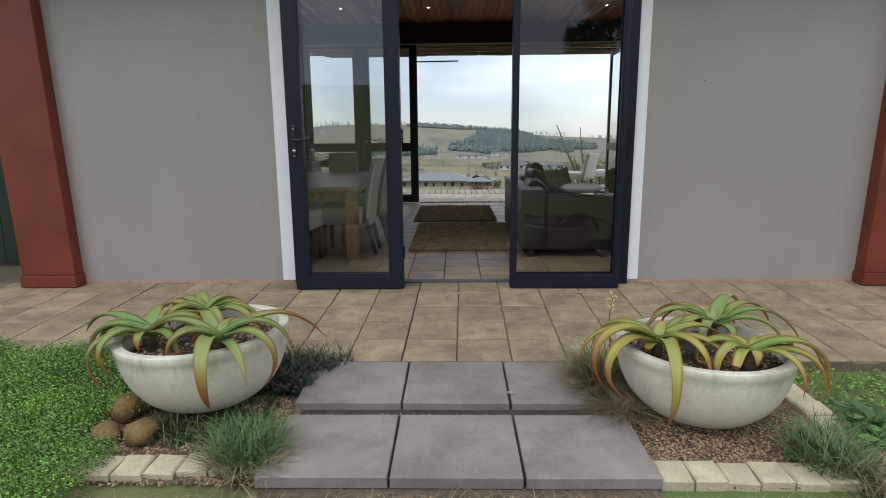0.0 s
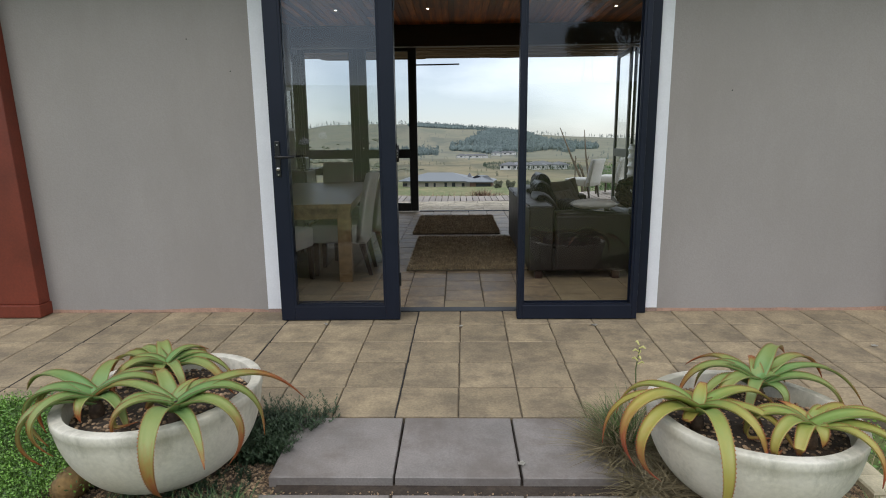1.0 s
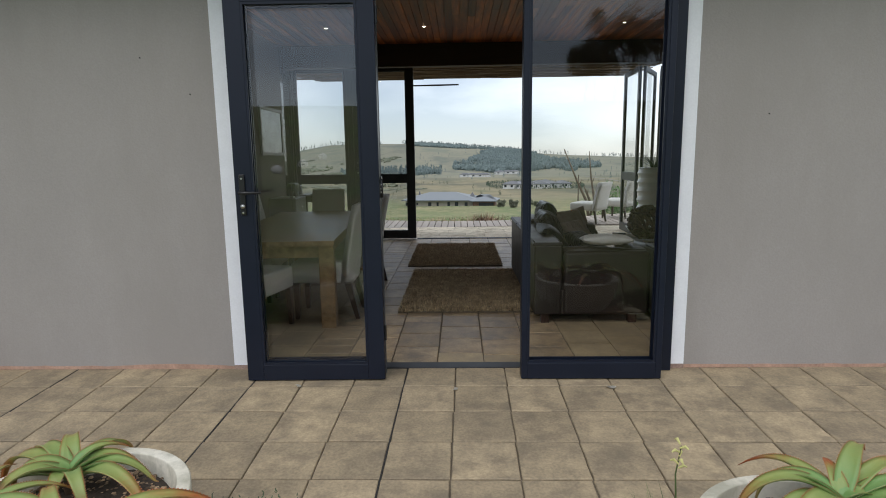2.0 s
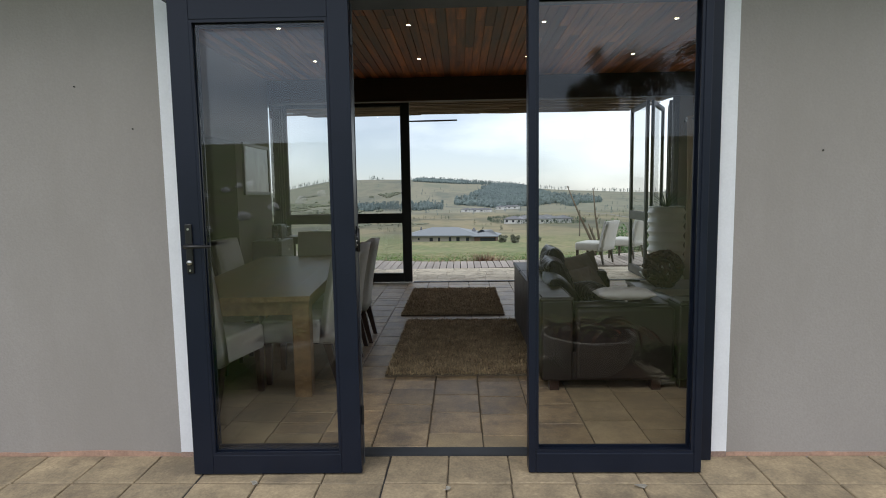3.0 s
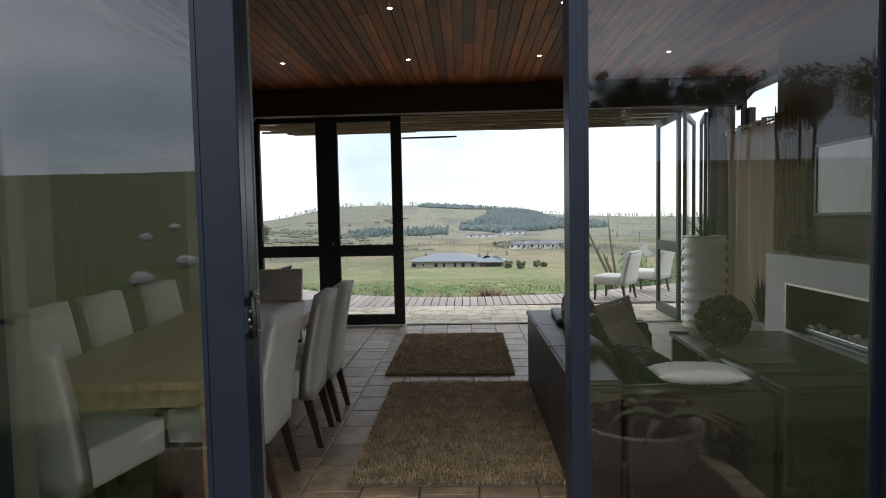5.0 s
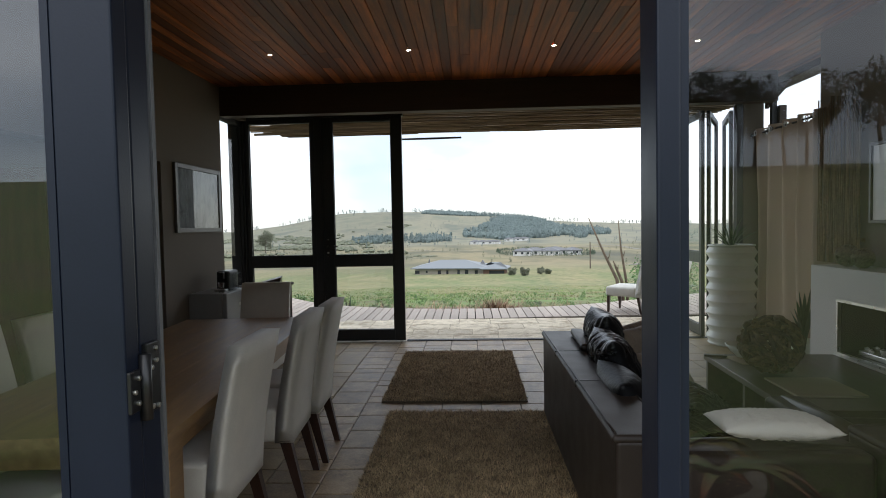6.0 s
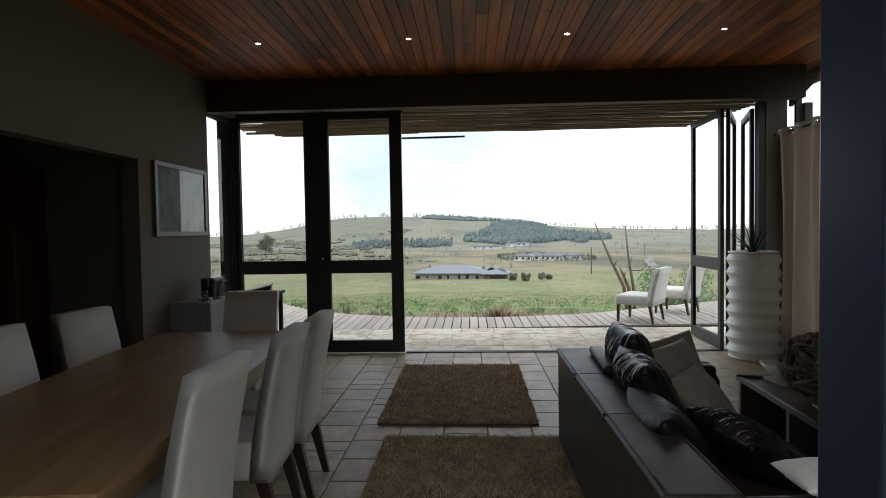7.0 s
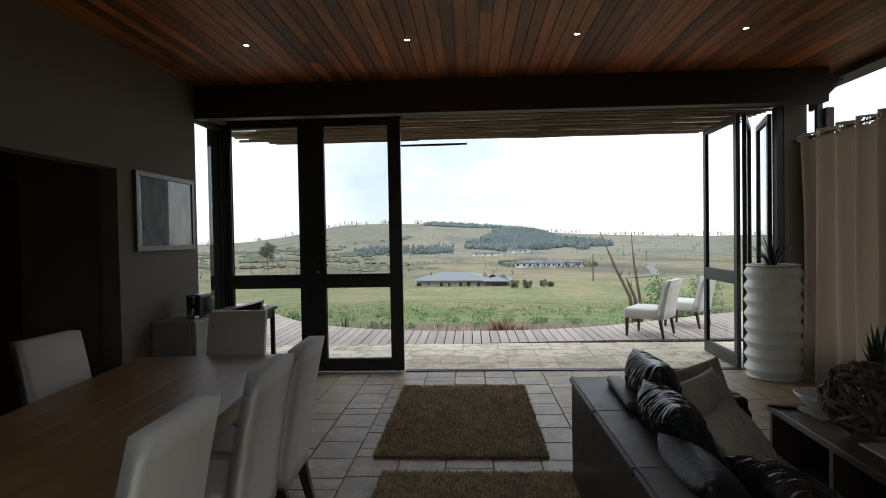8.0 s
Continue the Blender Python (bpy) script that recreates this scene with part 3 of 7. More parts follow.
front = thing("wall_front", "taupe plastered outside wall round the glazed entrance", "wall", kind="structure")
part("outer_plaster", boxes((-3.64, WY, -0.3, OX0, WY + 0.11, 3.2), (OX1, WY, -0.3, 7, WY + 0.11, 3.2), (OX0, WY, OZ, OX1, WY + 0.11, 3.2)), M_WALL, front)
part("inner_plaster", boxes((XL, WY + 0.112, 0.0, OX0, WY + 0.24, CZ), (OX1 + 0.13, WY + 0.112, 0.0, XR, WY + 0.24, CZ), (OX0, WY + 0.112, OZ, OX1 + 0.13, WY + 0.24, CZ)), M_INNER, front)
trim = thing("trim", "white painted plaster band round the entrance", "trim", kind="structure")
part("trim_band", boxes((OX0 - 0.105, WY - 0.012, 0.03, OX0, WY + 0.05, OZ + 0.1)), M_TRIM, trim)
part("trim_band", boxes((OX1, WY - 0.012, 0.03, OX1 + 0.1, WY + 0.05, OZ + 0.1)), M_TRIM, trim)
part("trim_band", boxes((OX0, WY - 0.012, OZ, OX1, WY + 0.05, OZ + 0.1)), M_TRIM, trim)
rng = random.Random(3)
for x in (OX0 - 0.052, OX1 + 0.05):
    chip = bmesh.new()
    prism(chip, [(x - 0.055, WY - 0.014, 0.0), (x + 0.052, WY - 0.014, 0.0), (x + 0.05, WY + 0.03, 0.0), (x - 0.05, WY + 0.03, 0.0)],
          [(x - 0.05, WY - 0.011, 0.045), (x + 0.045, WY - 0.011, 0.028), (x + 0.045, WY + 0.03, 0.028), (x - 0.05, WY + 0.03, 0.05)])
    part("chipped_foot", chip, mat("bare_pink_plaster", (0.42, 0.29, 0.23), 0.9, 0.4, 14, 80, 0.3), trim, "chipped bare plaster foot of the band")
M_SALMON = mat("bare_salmon_plaster", (0.50, 0.315, 0.23), 0.9, 0.3, 8, 80, 0.3)
skirting = bmesh.new()
for x0, x1 in ((-3.25, OX0 - 0.11), (OX1 + 0.105, 3.39)):
    n = int((x1 - x0) / 0.06)
    for i in range(n):
        a, b = x0 + (x1 - x0) * i / n, x0 + (x1 - x0) * (i + 1) / n
        h = 0.022 + 0.03 * max(0, noise.noise((a * 1.3, 0, 5))) + 0.008 * noise.noise((a * 9, 2, 5))
        h2 = 0.022 + 0.03 * max(0, noise.noise((b * 1.3, 0, 5))) + 0.008 * noise.noise((b * 9, 2, 5))
        prism(skirting, [(a, WY - 0.004, 0), (b, WY - 0.004, 0), (b, WY, 0), (a, WY, 0)], [(a, WY - 0.003, h), (b, WY - 0.003, h2), (b, WY, h2), (a, WY, h)])
for x, z in ((-1.66, 1.83), (-1.476, 1.458), (1.978, 1.653), (-1.963, 2.058)):
    nail = bmesh.new()
    tube(nail, [(x, WY + 0.004, z), (x, WY - 0.006, z)], 0.004, 8)
    solo("nail", nail, M_DARKJOINT, "dark nail head stuck in the taupe wall", "nail", group="wall nails")
solo("baseboard", skirting, M_SALMON, "worn salmon plaster line at the foot of the wall", "baseboard", kind="structure")

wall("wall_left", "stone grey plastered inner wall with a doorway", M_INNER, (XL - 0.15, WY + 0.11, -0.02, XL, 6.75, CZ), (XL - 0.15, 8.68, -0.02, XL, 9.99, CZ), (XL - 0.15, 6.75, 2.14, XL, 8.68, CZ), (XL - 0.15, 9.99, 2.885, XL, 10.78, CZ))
hall = thing("wall_passage", "dark plastered passage behind the doorway", "wall", kind="structure")
part("passage_side", boxes((-5.6, 6.5, -0.02, XL - 0.15, 6.75, 2.6)), M_INNER, hall)
part("passage_side", boxes((-5.6, 8.9, -0.02, XL - 0.15, 9.1, 2.6)), M_INNER, hall)
part("passage_end", boxes((-5.8, 6.5, -0.02, -5.6, 9.1, 2.6)), M_INNER, hall)
part("passage_ceiling", boxes((-5.8, 6.5, 2.6, XL - 0.15, 9.1, 2.7)), M_INNER, hall)
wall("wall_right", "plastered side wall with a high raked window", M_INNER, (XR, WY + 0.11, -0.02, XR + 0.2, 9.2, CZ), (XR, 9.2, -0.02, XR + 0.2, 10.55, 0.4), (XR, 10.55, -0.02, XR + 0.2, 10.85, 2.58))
wall("wall_pier", "pale plastered pier beside the folded doors", M_INNER, (3.557, 10.79, -0.02, 3.80, 11.02, 3.02))
ceiling = bmesh.new()
n_boards = 72
bw = (XR + 0.2 - (XL - 0.15)) / n_boards
rng = random.Random(11)
for i in range(n_boards):
    x = XL - 0.15 + i * bw
    y = WY + 0.24
    while y < YF:
        y2 = min(YF, y + rng.uniform(1.6, 4.2))
        if YF - y2 < 0.5:
            y2 = YF
        dz = rng.uniform(0, 0.0025)
        box(ceiling, x + 0.0035, y + 0.001, CZ - dz, x + bw - 0.0035, y2 - 0.001, CZ + 0.018)
        y = y2
box(ceiling, XL - 0.2, WY + 0.1, CZ + 0.02, XR + 0.3, YF + 0.1, CZ + 0.08)
solo("ceiling", ceiling, M_CEIL, "varnished cedar board ceiling", "ceiling", kind="structure")
solo("roof", boxes((-7.2, WY - 0.62, 3.25, XR + 0.32, YF + 0.25, 3.4), (XR + 0.32, WY - 0.62, 3.25, 7.2, WY + 0.3, 3.4), (-7.2, WY - 0.62, 2.9, 7.2, WY - 0.56, 3.25)), M_BEAM, "dark timber roof edge over the entrance wall", "roof", kind="structure")
solo("ceiling_eave", boxes((-7, WY - 0.56, 3.1, 7, WY, 3.14)), M_TRIM, "pale boarded soffit under the eave", "ceiling", kind="structure")
beam = thing("ceiling_beam", "dark stained timber beam over the folding doors", "beam", kind="structure")
part("beam_face", boxes((XL, 10.0, 2.80, 3.56, 10.14, CZ)), M_BEAM, beam)
part("side_plate", boxes((XR - 0.03, 8.8, 3.06, XR + 0.2, 10.7, CZ - 0.002)), M_BEAM, beam)

# floors: one slab; the tiles and pavers lie on it
floor = thing("floor", "sandstone tiled floor of the room and its terraces", "floor", kind="structure")
part("screed", boxes((-6.5, WY - 0.02, -0.3, 7, 12.5, -0.012)), M_GROUT, floor)
solo("door_sill", boxes((OX0, WY - 0.005, -0.012, OX1, WY + 0.1, 0.006), r=0.002), M_BLACKALU, "dark metal threshold of the entrance", "sill", kind="structure")
solo("door_track", boxes((-0.70, YF - 0.03, -0.012, 3.45, YF, 0.012), (-0.70, YF + 0.02, -0.012, 3.45, YF + 0.05, 0.012)), M_BLACKALU, "metal floor track of the folding doors", "door track", kind="structure")

# red pilasters
for x0, x1, out in ((-3.70, -3.245, -1), (3.345, 3.85, 1)):
    p = thing("pilaster", "oxide red painted battered pilaster against the taupe wall", "column", group="red pilasters")
    lean = 0.031 * 3.1 * out
    shaft = bmesh.new()
    prism(shaft, [(x0, WY - 0.12, 0.1), (x1, WY - 0.12, 0.1), (x1, WY, 0.1), (x0, WY, 0.1)], [(x0 + lean, WY - 0.12, 3.2), (x1 + lean, WY - 0.12, 3.2), (x1 + lean, WY, 3.2), (x0 + lean, WY, 3.2)])
    bmesh.ops.bevel(shaft, geom=shaft.edges[:], offset=0.006, segments=2, affect="EDGES", profile=0.5)
    part("shaft", shaft, M_RED, p)
    part("plinth", boxes((x0 - 0.012, WY - 0.14, 0.0, x1 + 0.012, WY, 0.1), r=0.006), M_RED, p)
gate = thing("side_gate", "dark green painted side gate beyond the pilaster", "gate")
for k in range(8):
    part("board", boxes((-5.0 + 0.17 * k, 5.3, 0.05, -4.835 + 0.17 * k, 5.33, 2.3), r=0.003), M_GREENTANK, gate)
for z in (0.35, 1.9):
    part("rail", boxes((-5.0, 5.332, z, -3.64, 5.37, z + 0.1)), M_GREENTANK, gate)
part("post", boxes((-5.12, 5.28, 0.0, -5.02, 5.38, 2.35)), M_GREENTANK, gate)

# ---- entrance doors ----
entry = thing("door_1", "navy aluminium frame of the folding entrance doors", "door", kind="structure")
part("head", boxes((OX0, WY - 0.185, 2.445, 1.322, WY + 0.1, OZ), (1.322, WY - 0.055, 2.445, OX1, WY + 0.1, OZ), r=0.003), M_NAVY, entry)
part("jamb", boxes((OX0, WY - 0.008, 0.0, OX0 + 0.03, WY + 0.1, 2.445), r=0.003), M_NAVY, entry)
part("jamb", boxes((1.322, WY - 0.055, 0.0, OX1, WY - 0.015, 2.445), (OX1 - 0.02, WY - 0.015, 0.0, OX1, WY + 0.1, 2.445), r=0.003), M_NAVY, entry)


def lever(parent, side):
    """A long plate with a lever and a lock cylinder, at (0, 0, 0) on the face that looks to -y."""
    plate = part("lock_plate", boxes((-0.018, -0.012, -0.14, 0.018, 0.0, 0.11), r=0.004), M_BLACK, parent, "black lock plate")
    bm = bmesh.new()
    tube(bm, [(0, -0.012, 0.0), (0, -0.055, 0.0), (side * 0.02, -0.062, 0.0), (side * 0.13, -0.06, 0.0)], [0.011, 0.011, 0.01, 0.008], 10)
    part("lever_handle", bm, M_BLACK, plate, "black lever handle", True)
    bm = bmesh.new()
    tube(bm, [(0, -0.01, -0.085), (0, -0.022, -0.085)], 0.013, 14)
    part("lock_cylinder", bm, M_STEEL, plate, "chrome lock cylinder", True)
    for z in (0.085, -0.125):
        bm = bmesh.new()
        tube(bm, [(0, -0.012, z), (0, -0.0145, z)], 0.006, 10)
        part("screw", bm, M_STEEL, plate)
    return plate


def entrance_leaf(name, label, a, b, zbase=0.0, height=2.43, stile=0.105, top=0.105, depth=0.065):
    """A leaf from plan point a to plan point b."""
    d = Vector((b[0] - a[0], b[1] - a[1], 0))
    leaf = thing(name, label, "glazed door", Matrix.Translation((a[0], a[1], zbase)) @ Matrix.Rotation(math.atan2(d.y, d.x), 4, "Z"), group="entrance door leaves")
    glazed(leaf, d.length, height, stile, 0.105, top, depth, M_NAVY)
    return leaf, d.length


leaf_a, la = entrance_leaf("door_leaf", "open navy glazed door leaf with a black lever", (-1.333, 4.392), (-0.444, 4.407), depth=0.042)
plate = lever(leaf_a, 1)
plate.location = (0.048, -0.021, 1.215)
leaf_b, _ = entrance_leaf("door_leaf", "navy glazed door leaf folded behind the outer one", (-1.33, 4.452), (-0.449, 4.467), stile=0.09, depth=0.064)
entrance_leaf("door_leaf", "fixed navy glazed entrance leaf", (0.432, 4.437), (1.320, 4.437), stile=0.038, height=2.44, top=0.03, depth=0.09)
# the folding hinge joins the ends of both leaves: a plate on each, a knuckle between, bright screws
hinge = part("hinge", boxes((la - 0.004, -0.018, 1.19, la + 0.006, 0.012, 1.262), (la - 0.004, 0.034, 1.175, la + 0.006, 0.078, 1.30), r=0.002), M_BLACK, leaf_a, "black folding hinge")
for y, z in ((0.060, 1.288), (0.062, 1.266), (0.046, 1.256), (0.004, 1.248), (-0.008, 1.226), (0.002, 1.205), (0.046, 1.186), (0.064, 1.183)):
    sc = bmesh.new()
    tube(sc, [(la + 0.005, y, z), (la + 0.0095, y, z), (la + 0.0105, y, z)], [0.0045, 0.0045, 0.003], 12)
    part("screw", sc, M_STEEL, hinge, "bright screw head")
bm = bmesh.new()
tube(bm, [(la + 0.008, 0.023, 1.17), (la + 0.008, 0.023, 1.285)], 0.0105, 14)
part("hinge_knuckle", bm, M_BLACK, hinge, smooth=True)
part("gasket", boxes((la - 0.012, 0.0955, 0.0, la - 0.002, 0.1075, 2.42)), M_GASKET, leaf_a, "pale grey sealing strip behind the folded leaves")
part("gasket", boxes((la - 0.014, 0.0225, 0.0, la - 0.004, 0.0265, 2.42)), M_BLACK, leaf_a, "black rubber seal between the folded leaves")
for z in (0.25, 2.2):
    bm = bmesh.new()
    tube(bm, [(la + 0.004, 0.023, z), (la + 0.004, 0.023, z + 0.1)], 0.009, 10)
    part("hinge_knuckle", bm, M_BLACK, leaf_a)
bolt = bmesh.new()
box(bolt, -0.006, -0.03, 0.02, 0.012, 0.0, 0.2, 0.003)
part("shoot_bolt", bolt, M_BLACK, leaf_b)

# ---- garden side: glazed panels, folded leaves ----
solo("window_post", boxes((-2.966, YF - 0.06, 0, -2.767, YF + 0.08, 3.0), r=0.004), M_BLACKALU, "charcoal corner post of the glazed front", "post", kind="structure")
head = solo("window_head", boxes((-2.767, YF - 0.04, 2.907, -0.70, YF + 0.06, 3.19), (-1.850, YF - 0.035, 0.0, -1.758, YF + 0.035, 2.907), r=0.003), M_BLACKALU, "charcoal head rail and mullion of the glazed panels", "door head", kind="structure")
w1 = thing("window_1", "fixed charcoal glazed panel with a middle rail", "window", Matrix.Translation((-2.765, YF, 0)), kind="structure")
glazed(w1, 0.913, 2.905, 0.045, 0.143, 0.045, 0.06, M_BLACKALU, (0.995,), 0.131)
w2 = thing("door_leaf", "closed charcoal glazed door leaf with a middle rail", "glazed door", Matrix.Translation((-1.756, YF, 0.012)), group="garden door leaves")
glazed(w2, 1.04, 2.893, 0.133, 0.131, 0.045, 0.06, M_BLACKALU, (0.983,), 0.131)
lv = lever(w2, 1)
lv.location = (0.06, -0.03, 1.24)
w3 = thing("window_2", "narrow side light between wall and corner post", "window", pose(XL - 0.1, 10.0, 0, 0, 0, 90), kind="structure")
glazed(w3, 0.79, 2.88, 0.02, 0.06, 0.06, 0.05, M_BLACKALU)
for a, b, lab in (((3.09, 10.86), (3.12, 11.86), "folded charcoal glazed leaf standing open on the terrace"), ((3.16, 10.87), (3.63, 11.74), "second folded charcoal glazed leaf on the terrace"), ((3.46, 10.91), (3.72, 11.72), "third folded charcoal glazed leaf beside the pier")):
    d = Vector((b[0] - a[0], b[1] - a[1], 0))
    lf3 = thing("door_leaf", lab, "glazed door", Matrix.Translation((a[0], a[1], 0.014)) @ Matrix.Rotation(math.atan2(d.y, d.x), 4, "Z"), group="garden door leaves")
    glazed(lf3, d.length, 2.86, 0.065, 0.13, 0.06, 0.045, M_BLACKALU, (0.955,), 0.12)
solo("door_jamb", boxes((3.48, 10.80, 0.0, 3.555, 10.90, 2.93), r=0.003), M_BLACKALU, "charcoal jamb of the folding doors", "door jamb", kind="structure")
# raked high window in the side wall, with a knee brace outside
w4 = thing("window_3", "high raked window above the curtain", "window", kind="structure")
part("window_frame", boxes((XR + 0.05, 9.2, 0.4, XR + 0.11, 9.25, 3.05), (XR + 0.05, 10.62, 2.58, XR + 0.11, 10.67, 3.05), (XR + 0.05, 9.25, 0.4, XR + 0.11, 10.55, 0.45)), M_BLACKALU, w4)
pn = part("pane", sheet((XR + 0.08, 9.25, 0.45), (XR + 0.08, 10.62, 0.45), (XR + 0.08, 10.62, 3.05), (XR + 0.08, 9.25, 3.05)), M_GLASS, w4)
pn.visible_shadow = False
knee = bmesh.new()
outline = [(10.69, 2.84), (10.56, 2.90), (10.15, 3.058), (10.69, 3.058)]
prism(knee, [(XR + 0.0, y, z) for y, z in outline[::-1]], [(XR + 0.045, y, z) for y, z in outline[::-1]])
solo("roof_brace", knee, M_BEAM, "dark timber roof brace in the high window", "brace", kind="structure")
solo("gable_post", boxes((XR + 0.115, 10.57, 2.4, XR + 0.2, 10.66, 2.86), r=0.004), M_BEAM, "dark timber post end outside the high window", "post", kind="structure")


# ---- inside: dining ----
def dining_table():
    t = thing("dining_table", "long pale oak dining table with square legs", "table", pose(-1.61, 6.80, 0, 0, 0, 4.5))
    w, l = 1.04, 2.72
    for i in range(6):
        x0 = -w / 2 + i * w / 6
        part("plank", boxes((x0 + 0.0002, -l / 2, 0.71, x0 + w / 6 - 0.0002, l / 2, 0.75), r=0.0006), M_TABLE, t)
    for s in (-1, 1):
        part("apron", boxes((s * 0.445 - 0.014, -l / 2 + 0.175, 0.6, s * 0.445 + 0.014, l / 2 - 0.175, 0.71), r=0.003), M_TABLE, t)
        part("apron", boxes((-0.38, s * 1.265 - 0.014, 0.6, 0.38, s * 1.265 + 0.014, 0.71), r=0.003), M_TABLE, t)
        for q in (-1, 1):
            x, y = s * 0.445, q * 1.265
            part("leg", boxes((x - 0.062, y - 0.062, 0, x + 0.062, y + 0.062, 0.709), r=0.006), M_TABLE, t)
    return t


def dining_chair(label):
    """A fully upholstered high-backed chair that faces +y; the back leans away from the seat."""
    c = thing("dining_chair", label, "chair", group="dining chairs")
    upholstered(part("seat", boxes((-0.225, -0.18, 0.30, 0.225, 0.25, 0.475), r=0.025), M_FABRIC, c))
    bm = bmesh.new()
    n = 8
    rings = []
    for i in range(n + 1):
        f = i / n
        z = 0.30 + f * 0.635
        off = -0.10 * f ** 1.5
        t0, t1 = -0.26 + off, -0.165 + off - 0.012 * f
        w = 0.225 - 0.006 * f
        rings.append([(-w, t0, z), (w, t0, z), (w, t1, z), (-w, t1, z)])
    vs = [[bm.verts.new(p) for p in r] for r in rings]
    for a, b in zip(vs, vs[1:]):
        for k in range(4):
            bm.faces.new((a[k], a[(k + 1) % 4], b[(k + 1) % 4], b[k]))
    bm.faces.new(vs[0][::-1])
    bm.faces.new(vs[-1])
    sharp = [e for e in bm.edges if len(e.link_faces) == 2 and e.calc_face_angle() > 1.0]
    bmesh.ops.bevel(bm, geom=sharp, offset=0.026, segments=4, affect="EDGES", profile=0.5)
    upholstered(part("backrest", bm, M_FABRIC, c))
    for x in (-1, 1):
        bm = bmesh.new()
        prism(bm, [(x * 0.2 - 0.017, 0.195, 0), (x * 0.2 + 0.017, 0.195, 0), (x * 0.2 + 0.017, 0.229, 0), (x * 0.2 - 0.017, 0.229, 0)],
              [(x * 0.2 - 0.024, 0.18, 0.305), (x * 0.2 + 0.024, 0.18, 0.305), (x * 0.2 + 0.024, 0.232, 0.305), (x * 0.2 - 0.024, 0.232, 0.305)])
        part("leg", bm, M_DARKWOOD, c, "dark stained tapered leg")
        bm = bmesh.new()
        prism(bm, [(x * 0.2 - 0.017, -0.31, 0), (x * 0.2 + 0.017, -0.31, 0), (x * 0.2 + 0.017, -0.275, 0), (x * 0.2 - 0.017, -0.275, 0)],
              [(x * 0.2 - 0.025, -0.245, 0.31), (x * 0.2 + 0.025, -0.245, 0.31), (x * 0.2 + 0.025, -0.19, 0.31), (x * 0.2 - 0.025, -0.19, 0.31)])
        part("leg", bm, M_DARKWOOD, c, "dark stained tapered leg")
    return c


dining_table()
first = dining_chair("high-backed white upholstered chair pushed up to the oak table")
SIZE = Matrix.Diagonal((0.95, 1.07, 1.08, 1))
first.matrix_world = pose(-1.185, 6.0, 0, 0, 0, 91) @ SIZE
for x, y, turn in ((-1.14, 6.71, 93), (-1.125, 7.2, 92), (-2.08, 6.2, -88), (-2.08, 6.78, -87), (-2.08, 7.46, -95)):
    copy_thing(first, pose(x, y, 0, 0, 0, turn))
end_chair = copy_thing(first, pose(-1.70, 8.22, 0, 0, 0, 182))
tagged(end_chair, "white upholstered chair at the far head of the oak table")
near_chair = copy_thing(first, pose(-1.66, 5.48, 0, 0, 0, -13))
tagged(near_chair, "white upholstered chair turned askew at the near head of the table")


def bar_fridge():
    f = thing("bar_fridge", "silver grey bar fridge against the wall", "fridge", Matrix.Translation((-2.57, 9.38, 0)))
    part("body", boxes((-0.145, -0.28, 0.03, 0.2, 0.28, 0.85), r=0.01), M_FRIDGE, f)
    d = part("door", boxes((0.205, -0.28, 0.04, 0.25, 0.28, 0.85), r=0.01), M_FRIDGE, f)
    part("badge", boxes((0.25, 0.02, 0.72, 0.253, 0.08, 0.69)), M_STEEL, d)
    for x in (-0.13, 0.1):
        for y in (-0.24, 0.19):
            part("foot", boxes((x, y, 0, x + 0.05, y + 0.05, 0.03)), M_BLACK, f)


bar_fridge()
coffee = thing("coffee_machine", "small black capsule coffee machine on the fridge", "coffee machine", Matrix.Translation((-2.46, 9.46, 0.85)))
part("body", boxes((-0.07, -0.12, 0, 0.07, 0.12, 0.21), r=0.02), M_BLACK, coffee)
part("spout", boxes((-0.03, -0.17, 0.13, 0.03, -0.121, 0.2), r=0.01), M_BLACK, coffee)
part("drip_tray", boxes((-0.06, -0.2, 0, 0.06, -0.122, 0.025), r=0.005), M_STEEL, coffee)
part("water_tank", boxes((0.075, -0.06, 0.02, 0.13, 0.06, 0.18), r=0.01), M_GLASS, coffee)
bm = bmesh.new()
lathe(bm, [(0.0, 0.0), (0.028, 0.0), (0.032, 0.11), (0.029, 0.11), (0.025, 0.006), (0.0, 0.006)], 20)
solo("drinking_glass", bm, M_GLASS, "clear drinking glass on the fridge", "glass", Matrix.Translation((-2.40, 9.16, 0.85)), smooth=True)
side = thing("side_table", "small dark brown wooden side table by the window", "side table", Matrix.Translation((-2.22, 9.93, 0)))
part("top", boxes((-0.26, -0.22, 0.83, 0.26, 0.22, 0.86), r=0.004), M_DARKWOOD, side)
part("apron", boxes((-0.23, -0.19, 0.75, 0.23, 0.19, 0.829)), M_DARKWOOD, side)
part("shelf", boxes((-0.24, -0.2, 0.2, 0.24, 0.2, 0.22), r=0.003), M_DARKWOOD, side)
for x in (-0.22, 0.22):
    for y in (-0.18, 0.18):
        part("leg", boxes((x - 0.02, y - 0.02, 0, x + 0.02, y + 0.02, 0.829), r=0.003), M_DARKWOOD, side)
book = thing("menu_book", "brown leather folder propped on the side table", "folder", pose(-2.17, 9.9, 0.861, 0, 0, 12))
part("base_cover", boxes((-0.14, -0.1, 0, 0.14, 0.1, 0.012), r=0.003), M_DARKWOOD, book)
bm = bmesh.new()
